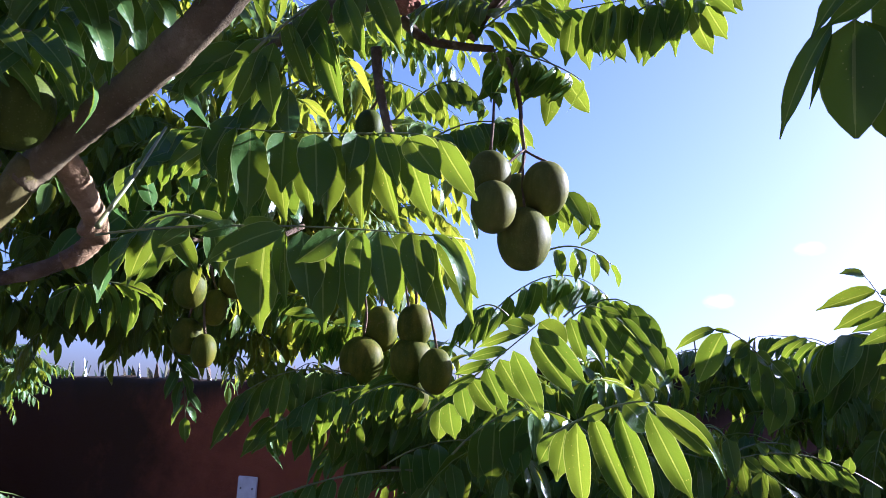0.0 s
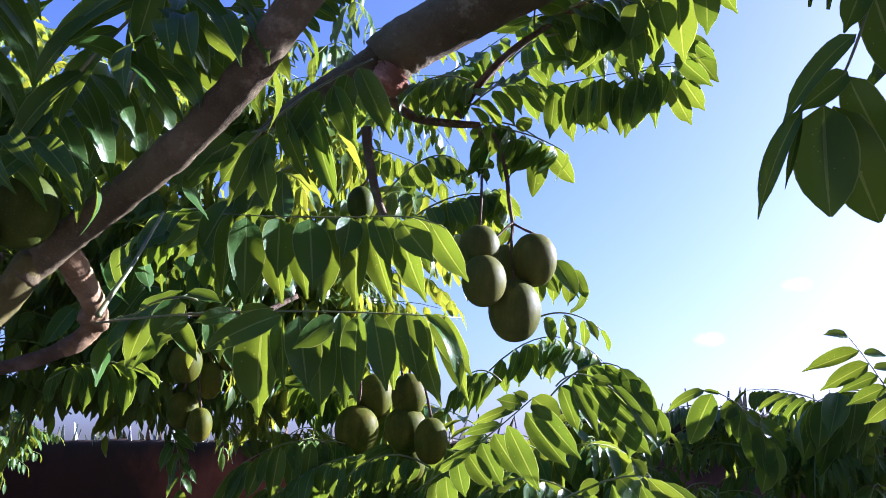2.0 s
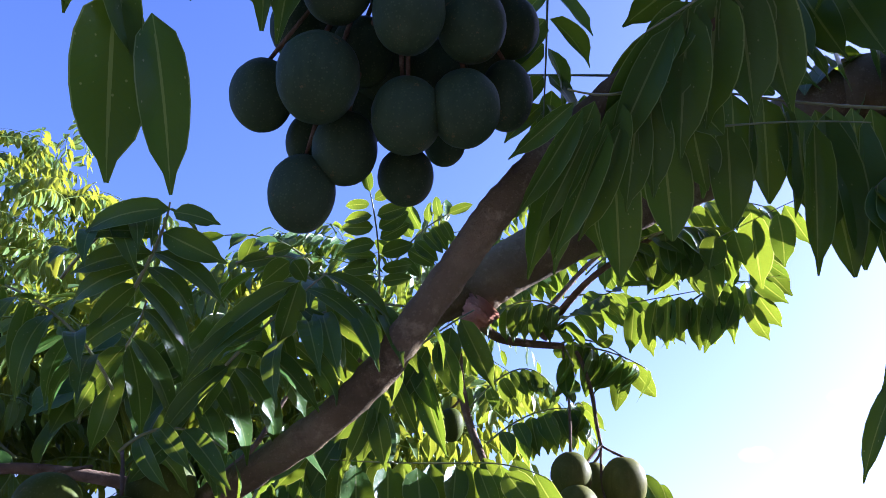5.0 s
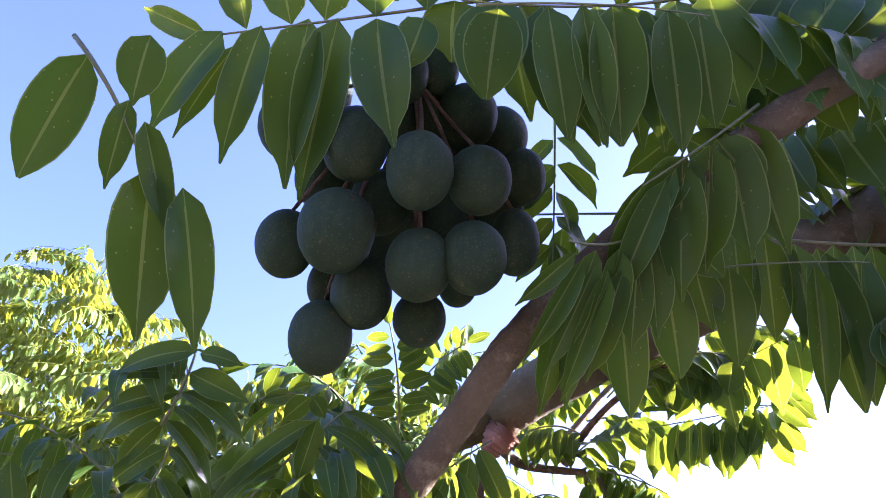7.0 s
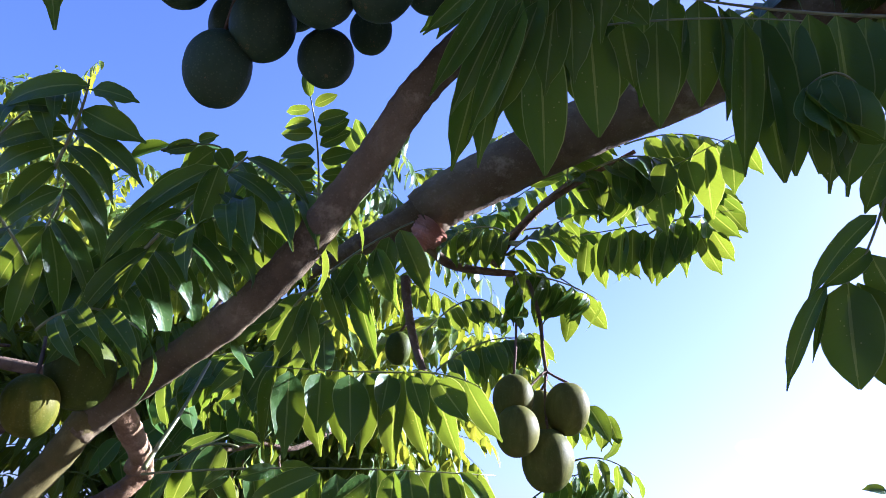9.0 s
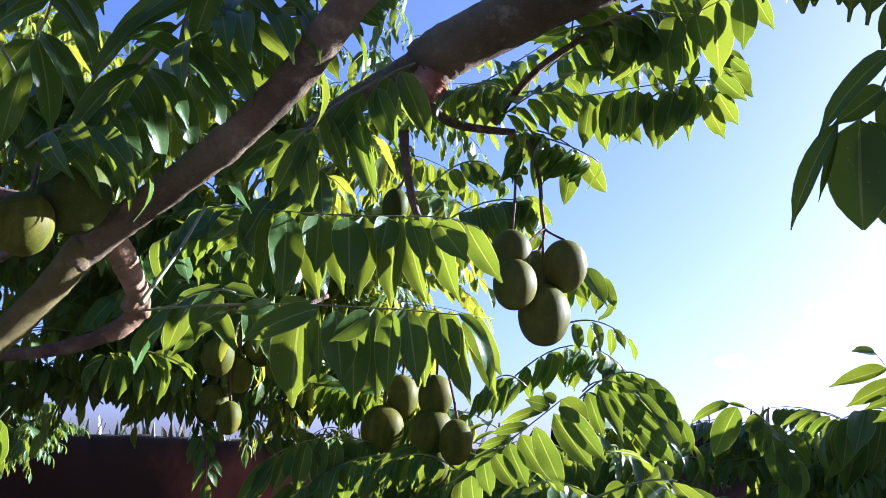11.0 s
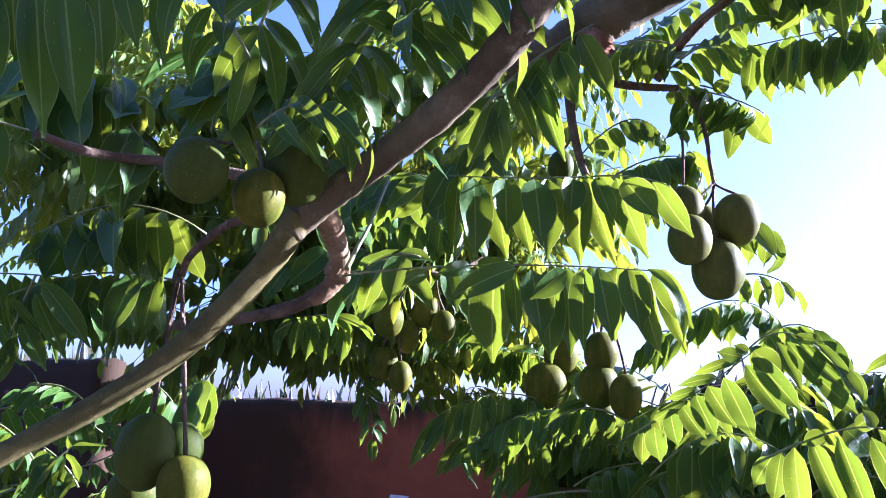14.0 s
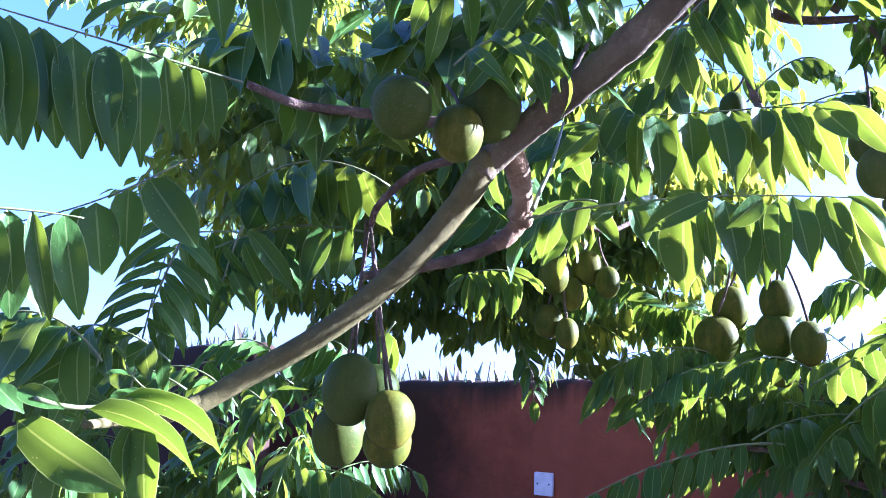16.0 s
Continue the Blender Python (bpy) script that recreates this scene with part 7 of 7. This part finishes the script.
blade(stem_, (-0.330, 1.650, 1.685), (-0.353, 1.660, 1.618), 0.032, (0.16, -1.03, -0.02), 0)
blade(stem_, (-0.237, 1.663, 1.703), (-0.226, 1.678, 1.647), 0.031, (0.38, -0.96, -0.04), 2)
stem_ = stem((-0.164, 1.720, 1.614), (-0.238, 1.705, 1.606), (-0.347, 1.700, 1.612), 0.0013, 216)
blade(stem_, (-0.175, 1.718, 1.611), (-0.168, 1.738, 1.533), 0.032, (0.35, -0.96, 0.01), 2)
blade(stem_, (-0.205, 1.713, 1.609), (-0.215, 1.730, 1.523), 0.033, (0.08, -1.02, -0.00), 5)
blade(stem_, (-0.236, 1.705, 1.606), (-0.252, 1.722, 1.521), 0.035, (-0.45, -1.03, 0.01), 4)
blade(stem_, (-0.267, 1.701, 1.607), (-0.291, 1.714, 1.527), 0.033, (0.13, -1.03, 0.02), 0)
blade(stem_, (-0.298, 1.703, 1.608), (-0.328, 1.715, 1.527), 0.034, (-0.40, -1.03, 0.03), 2)
blade(stem_, (-0.328, 1.703, 1.611), (-0.375, 1.710, 1.537), 0.032, (0.18, -1.03, 0.06), 5)
blade(stem_, (-0.343, 1.701, 1.612), (-0.393, 1.709, 1.528), 0.032, (0.19, -1.03, 0.06), 4)
blade(stem_, (-0.222, 1.709, 1.607), (-0.191, 1.728, 1.556), 0.029, (0.35, -0.98, 0.06), 0)
blade(stem_, (-0.284, 1.701, 1.607), (-0.277, 1.717, 1.545), 0.029, (-0.14, -0.96, 0.01), 2)
blade(stem_, (-0.253, 1.702, 1.606), (-0.234, 1.719, 1.555), 0.029, (0.38, -0.97, 0.04), 5)
stem_ = stem((-0.040, 1.631, 1.665), (-0.069, 1.619, 1.689), (-0.102, 1.609, 1.700), 0.0012, 217)
blade(stem_, (-0.083, 1.615, 1.695), (-0.169, 1.609, 1.637), 0.016, (0.16, -0.89, 0.55), 1, ARCS)
blade(stem_, (-0.090, 1.614, 1.689), (-0.156, 1.614, 1.625), 0.016, (0.05, -0.89, 0.47), 2, ARCS)
blade(stem_, (-0.073, 1.619, 1.685), (-0.134, 1.615, 1.642), 0.015, (0.14, -0.89, 0.54), 0, ARCS)
blade(stem_, (-0.066, 1.622, 1.681), (-0.112, 1.625, 1.622), 0.015, (-0.03, -0.89, 0.39), 1, ARCS)
blade(stem_, (-0.097, 1.610, 1.699), (-0.157, 1.604, 1.667), 0.013, (0.24, -0.88, 0.59), 2, ARCS)
blade(stem_, (-0.059, 1.624, 1.677), (-0.092, 1.632, 1.612), 0.015, (-0.12, -0.88, 0.27), 0, ARCS)
stem_ = stem((-0.922, 0.530, 1.715), (-0.883, 0.561, 1.718), (-0.849, 0.592, 1.718), 0.0014, 218)
blade(stem_, (-0.885, 0.561, 1.718), (-0.871, 0.589, 1.611), 0.024, (0.48, -0.72, -0.14), 2, BROADS)
blade(stem_, (-0.863, 0.579, 1.720), (-0.853, 0.606, 1.615), 0.035, (0.61, -0.74, -0.14), 7, BROADS)
blade(stem_, (-0.904, 0.549, 1.717), (-0.901, 0.568, 1.635), 0.034, (0.80, -0.70, -0.16), 0, BROADS)
blade(stem_, (-0.913, 0.536, 1.712), (-0.911, 0.557, 1.622), 0.033, (0.81, -0.69, -0.15), 2, BROADS)
stem_ = stem((-1.046, 0.981, 1.543), (-1.030, 0.985, 1.686), (-1.018, 0.998, 1.784), 0.0016, 219)
blade(stem_, (-1.021, 0.999, 1.766), (-1.090, 0.987, 1.736), 0.015, (0.44, -0.83, 0.35), 1, ARCS)
blade(stem_, (-1.023, 0.995, 1.747), (-1.096, 0.983, 1.715), 0.016, (0.44, -0.83, 0.36), 2, ARCS)
blade(stem_, (-1.022, 0.987, 1.725), (-1.106, 0.975, 1.678), 0.017, (0.40, -0.84, 0.36), 3, ARCS)
blade(stem_, (-1.023, 0.984, 1.703), (-1.118, 0.970, 1.651), 0.019, (0.41, -0.84, 0.37), 0, ARCS)
blade(stem_, (-1.030, 0.986, 1.680), (-1.120, 0.975, 1.620), 0.019, (0.37, -0.84, 0.37), 1, ARCS)
blade(stem_, (-1.039, 0.989, 1.655), (-1.101, 0.985, 1.598), 0.019, (0.30, -0.85, 0.33), 2, ARCS)
blade(stem_, (-1.020, 0.999, 1.763), (-0.961, 1.036, 1.670), 0.025, (0.95, -0.77, 0.03), 3, ARCS)
blade(stem_, (-1.020, 0.994, 1.741), (-0.968, 1.033, 1.632), 0.026, (0.97, -0.76, 0.02), 0, ARCS)
blade(stem_, (-1.019, 0.987, 1.719), (-0.987, 1.020, 1.610), 0.026, (1.00, -0.74, -0.00), 2, ARCS)
blade(stem_, (-1.025, 0.985, 1.692), (-1.006, 1.015, 1.580), 0.027, (1.01, -0.73, -0.02), 1, ARCS)
blade(stem_, (-1.033, 0.988, 1.669), (-1.018, 1.019, 1.551), 0.027, (1.02, -0.72, -0.01), 3, ARCS)
blade(stem_, (-1.041, 0.989, 1.634), (-1.034, 1.002, 1.584), 0.023, (0.43, -0.72, -0.01), 0, ARCS)
stem_ = stem((-1.079, 1.079, 1.822), (-0.970, 1.086, 1.826), (-0.864, 1.096, 1.817), 0.0014, 220)
blade(stem_, (-1.052, 1.083, 1.823), (-1.035, 1.111, 1.718), 0.033, (0.89, -0.79, -0.14), 2)
blade(stem_, (-1.023, 1.081, 1.823), (-1.000, 1.117, 1.692), 0.034, (0.87, -0.80, -0.13), 7)
blade(stem_, (-0.998, 1.081, 1.824), (-0.971, 1.115, 1.705), 0.034, (0.85, -0.81, -0.13), 5)
blade(stem_, (-0.976, 1.085, 1.825), (-0.947, 1.121, 1.698), 0.034, (0.84, -0.82, -0.13), 0)
blade(stem_, (-0.954, 1.090, 1.826), (-0.930, 1.126, 1.694), 0.033, (0.83, -0.82, -0.13), 2)
blade(stem_, (-0.931, 1.093, 1.825), (-0.905, 1.123, 1.722), 0.031, (0.81, -0.83, -0.13), 7)
blade(stem_, (-0.903, 1.091, 1.821), (-0.879, 1.118, 1.731), 0.030, (0.80, -0.84, -0.13), 5)
blade(stem_, (-0.879, 1.092, 1.819), (-0.859, 1.113, 1.750), 0.027, (0.79, -0.85, -0.14), 0)
stem_ = stem((-1.031, 0.882, 1.529), (-1.062, 0.843, 1.572), (-1.100, 0.805, 1.598), 0.0014, 221)
blade(stem_, (-1.041, 0.873, 1.541), (-1.060, 0.880, 1.487), 0.024, (0.46, -0.84, 0.10), 1, ARCS)
blade(stem_, (-1.046, 0.857, 1.554), (-1.077, 0.861, 1.502), 0.025, (0.50, -0.84, 0.16), 2, ARCS)
blade(stem_, (-1.057, 0.845, 1.567), (-1.092, 0.846, 1.521), 0.024, (0.54, -0.83, 0.18), 3, ARCS)
blade(stem_, (-1.071, 0.838, 1.577), (-1.116, 0.836, 1.534), 0.024, (0.59, -0.82, 0.22), 0, ARCS)
blade(stem_, (-1.082, 0.824, 1.587), (-1.134, 0.818, 1.553), 0.023, (0.65, -0.81, 0.25), 1, ARCS)
blade(stem_, (-1.043, 0.870, 1.544), (-0.998, 0.885, 1.530), 0.021, (0.88, -0.79, 0.32), 2, ARCS)
blade(stem_, (-1.049, 0.852, 1.558), (-1.005, 0.868, 1.540), 0.020, (0.92, -0.77, 0.30), 3, ARCS)
blade(stem_, (-1.062, 0.843, 1.572), (-1.020, 0.856, 1.564), 0.020, (0.87, -0.79, 0.30), 0, ARCS)
blade(stem_, (-1.092, 0.810, 1.593), (-1.112, 0.812, 1.563), 0.020, (0.55, -0.81, 0.14), 1, ARCS)
stem_ = stem((-0.979, 0.812, 1.572), (-0.970, 0.806, 1.610), (-0.955, 0.799, 1.658), 0.0014, 222)
blade(stem_, (-0.973, 0.808, 1.596), (-0.953, 0.804, 1.639), 0.008, (0.06, -0.82, -0.04), 2, YOUNGS)
blade(stem_, (-0.970, 0.806, 1.608), (-0.950, 0.799, 1.663), 0.007, (0.05, -0.82, -0.07), 4, YOUNGS)
blade(stem_, (-0.962, 0.803, 1.634), (-0.936, 0.806, 1.652), 0.008, (0.09, -0.83, -0.02), 0, YOUNGS)
blade(stem_, (-0.977, 0.811, 1.581), (-0.995, 0.800, 1.604), 0.007, (0.24, -0.78, 0.01), 2, YOUNGS)
blade(stem_, (-0.975, 0.810, 1.586), (-0.991, 0.814, 1.548), 0.009, (0.22, -0.82, -0.00), 4, YOUNGS)
blade(stem_, (-0.970, 0.806, 1.610), (-0.932, 0.813, 1.624), 0.007, (0.11, -0.83, 0.01), 0, YOUNGS)
blade(stem_, (-0.975, 0.809, 1.589), (-1.016, 0.793, 1.613), 0.008, (0.37, -0.78, 0.02), 2, YOUNGS)

# fronds before the thick limb
stem_ = stem((-0.125, 0.411, 2.483), (0.001, 0.433, 2.503), (0.125, 0.462, 2.512), 0.0014, 223)
blade(stem_, (-0.102, 0.415, 2.482), (-0.119, 0.460, 2.400), 0.064, (0.03, -0.71, -0.70), 2, BROADS)
blade(stem_, (-0.051, 0.427, 2.496), (-0.034, 0.497, 2.374), 0.051, (0.15, -0.72, -0.68), 7, BROADS)
blade(stem_, (0.017, 0.435, 2.503), (0.027, 0.506, 2.377), 0.066, (0.08, -0.71, -0.67), 5, BROADS)
blade(stem_, (0.077, 0.450, 2.511), (0.092, 0.526, 2.378), 0.053, (0.02, -0.71, -0.66), 0, BROADS)
blade(stem_, (-0.015, 0.432, 2.502), (0.008, 0.507, 2.371), 0.044, (0.11, -0.72, -0.67), 2)
blade(stem_, (0.112, 0.460, 2.513), (0.126, 0.521, 2.405), 0.053, (-0.01, -0.70, -0.66), 7, BROADS)
stem_ = stem((0.136, 0.587, 2.495), (0.112, 0.611, 2.428), (0.082, 0.625, 2.357), 0.0014, 224)
blade(stem_, (0.118, 0.599, 2.453), (0.238, 0.638, 2.403), 0.067, (-0.08, -0.82, -0.46), 2, BROADS)
blade(stem_, (0.111, 0.617, 2.414), (0.217, 0.663, 2.348), 0.058, (-0.05, -0.84, -0.44), 7, BROADS)
blade(stem_, (0.107, 0.619, 2.409), (0.023, 0.660, 2.321), 0.058, (-0.16, -0.87, -0.46), 5, BROADS)
blade(stem_, (0.084, 0.625, 2.357), (0.157, 0.664, 2.299), 0.053, (-0.00, -0.87, -0.41), 0, BROADS)
blade(stem_, (0.112, 0.596, 2.459), (0.043, 0.616, 2.413), 0.041, (-0.15, -0.83, -0.50), 2)
blade(stem_, (0.131, 0.592, 2.484), (0.231, 0.619, 2.451), 0.050, (-0.09, -0.80, -0.49), 7)
blade(stem_, (0.084, 0.623, 2.361), (0.030, 0.656, 2.293), 0.048, (-0.16, -0.88, -0.44), 5)
stem_ = stem((-0.024, 0.707, 2.298), (0.165, 0.702, 2.334), (0.345, 0.702, 2.341), 0.0014, 225)
blade(stem_, (-0.019, 0.706, 2.299), (-0.057, 0.776, 2.169), 0.039, (-0.02, -0.92, -0.39), 2)
blade(stem_, (-0.003, 0.706, 2.303), (-0.026, 0.775, 2.174), 0.034, (-0.05, -0.92, -0.40), 7)
blade(stem_, (0.043, 0.705, 2.311), (0.057, 0.784, 2.171), 0.057, (0.09, -0.89, -0.40), 5, BROADS)
blade(stem_, (0.100, 0.702, 2.323), (0.116, 0.765, 2.214), 0.060, (0.03, -0.88, -0.42), 0, BROADS)
blade(stem_, (0.137, 0.702, 2.330), (0.153, 0.739, 2.267), 0.051, (-0.00, -0.86, -0.44), 2)
blade(stem_, (0.177, 0.703, 2.335), (0.185, 0.763, 2.229), 0.052, (-0.03, -0.86, -0.43), 7, BROADS)
blade(stem_, (0.278, 0.702, 2.338), (0.294, 0.790, 2.182), 0.039, (-0.12, -0.84, -0.39), 5)
stem_ = stem((0.779, 1.517, 1.536), (0.623, 1.503, 1.589), (0.482, 1.509, 1.560), 0.0012, 226)
blade(stem_, (0.507, 1.506, 1.570), (0.519, 1.516, 1.531), 0.020, (-0.43, -0.91, 0.09), 0, YOUNGS)
blade(stem_, (0.532, 1.504, 1.579), (0.566, 1.511, 1.556), 0.022, (-0.56, -0.94, 0.23), 1, YOUNGS)
blade(stem_, (0.557, 1.503, 1.585), (0.594, 1.511, 1.555), 0.022, (-0.56, -0.93, 0.22), 2, YOUNGS)
blade(stem_, (0.582, 1.503, 1.586), (0.625, 1.512, 1.553), 0.024, (-0.57, -0.93, 0.22), 0, YOUNGS)
blade(stem_, (0.611, 1.503, 1.588), (0.654, 1.513, 1.549), 0.024, (-0.57, -0.92, 0.21), 1, YOUNGS)
blade(stem_, (0.638, 1.504, 1.584), (0.682, 1.515, 1.541), 0.024, (-0.57, -0.91, 0.20), 2, YOUNGS)
blade(stem_, (0.669, 1.507, 1.575), (0.713, 1.517, 1.533), 0.024, (-0.59, -0.90, 0.21), 0, YOUNGS)
blade(stem_, (0.701, 1.510, 1.563), (0.741, 1.519, 1.526), 0.024, (-0.61, -0.90, 0.22), 1, YOUNGS)
blade(stem_, (0.522, 1.505, 1.575), (0.491, 1.502, 1.587), 0.018, (0.08, -0.96, 0.26), 2, YOUNGS)
blade(stem_, (0.572, 1.503, 1.586), (0.551, 1.498, 1.606), 0.020, (0.15, -0.93, 0.19), 0, YOUNGS)
blade(stem_, (0.623, 1.503, 1.589), (0.611, 1.497, 1.614), 0.022, (0.18, -0.90, 0.10), 1, YOUNGS)
blade(stem_, (0.675, 1.507, 1.576), (0.673, 1.499, 1.607), 0.022, (-0.41, -0.86, -0.04), 2, YOUNGS)
blade(stem_, (0.716, 1.511, 1.558), (0.720, 1.504, 1.588), 0.022, (-0.43, -0.86, 0.02), 0, YOUNGS)

# thickets
# out-of-view foliage, added to keep the sun off the near fronds
thicket("main_crown", (1.42, 0.72, 2.90), (0.62, 0.46, 0.6), 210, 0.13, 77, label="dense unseen crown about the trunk, added to shade the near fronds")
# clump added to block the sun from the fronds at left
thicket("outer_leaves", (0.74, 1.01, 2.64), (0.13, 0.10, 0.13), 46, 0.12, 78, hang=(0.3, 0.7), span=(0.12, 0.24), label="leaves above the thick limb, added to shade the left fronds")
# two unseen clumps added to shade the right frond and the bush
thicket("outer_leaves", (0.92, 1.08, 2.36), (0.09, 0.14, 0.17), 60, 0.10, 79, hang=(0.1, 0.3), span=(0.10, 0.16), label="unseen leaves beside the crown, added to shade the dark right frond")
thicket("outer_leaves", (1.25, 1.90, 1.95), (0.10, 0.12, 0.09), 9, 0.10, 80, hang=(0.1, 0.4), span=(0.10, 0.16), label="unseen leaves by the wall, added to shade the bush")
thicket("inner_foliage", (-0.758, 1.981, 2.276), (0.8, 0.5, 0.29), 239, 0.078, 212, label="dense inner foliage, sunlight put into its leaf colour", mat=SUN_TINTED)
thicket("inner_foliage", (-0.36, 2.30, 1.90), (0.34, 0.2, 0.25), 76, 0.074, 213, mat=SUN_TINTED)
thicket("inner_foliage", (-0.46, 2.02, 2.06), (0.34, 0.20, 0.20), 76, 0.070, 413, label="leaves deep in the crown, sunlight put into their colour", hang=(0.5, 0.95), mat=SUN_TINTED)
thicket("low_foliage", (0.115, 2.078, 1.550), (0.3, 0.25, 0.12), 50, 0.078, 214, label="shaded low foliage before the wall")
thicket("low_foliage", (0.976, 2.119, 1.587), (0.42, 0.3, 0.24), 105, 0.066, 215, label="shaded bush by the wall")
thicket("low_foliage", (0.277, 1.817, 1.578), (0.3, 0.2, 0.2), 56, 0.083, 216, label="")
thicket("inner_foliage", (-1.144, 1.523, 2.181), (0.35, 0.35, 0.22), 46, 0.070, 217, mat=SUN_TINTED)
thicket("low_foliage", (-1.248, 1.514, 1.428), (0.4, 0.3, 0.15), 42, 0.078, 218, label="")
thicket("low_foliage", (-0.835, 1.913, 1.869), (0.36, 0.3, 0.11), 53, 0.070, 419, label="", hang=(0.5, 0.95), mat=SUN_TINTED)
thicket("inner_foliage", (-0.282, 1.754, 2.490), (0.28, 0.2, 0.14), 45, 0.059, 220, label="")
thicket("far_crown", (-1.947, 2.940, 2.887), (0.6, 0.5, 0.72), 350, 0.066, 221, label="yellow-green upper crown, sunlight put into its leaf colour", mat=SUN_TINTED)


def cloud_puff(place, width, height):
    """A small far cloud: a thin bulged veil, facing the garden."""
    verts, faces = [], []
    for i in range(9):
        for j in range(7):
            x, z = i / 4 - 1, j / 3 - 1
            verts.append((x * width / 2, -height * 0.2 * (1 - min(1, x * x + z * z)), z * height / 2))
    for i in range(8):
        for j in range(6):
            k = i * 7 + j
            faces.append((k, k + 7, k + 8, k + 1))
    ob = new("cloud", solid("cloud", verts, faces, CLOUD))
    ob.matrix_world = pose(*place, 0, 0, -math.degrees(math.atan2(place[0], place[1])))
    return tagged(ob, "small faint white cloud low in the sky", "cloud", kind="structure")


# ---- far clouds ----
cloud_puff((402.5, 871.9, 202.4), 57.1, 29.4)
cloud_puff((307.8, 888.4, 142.6), 60.6, 31.2)
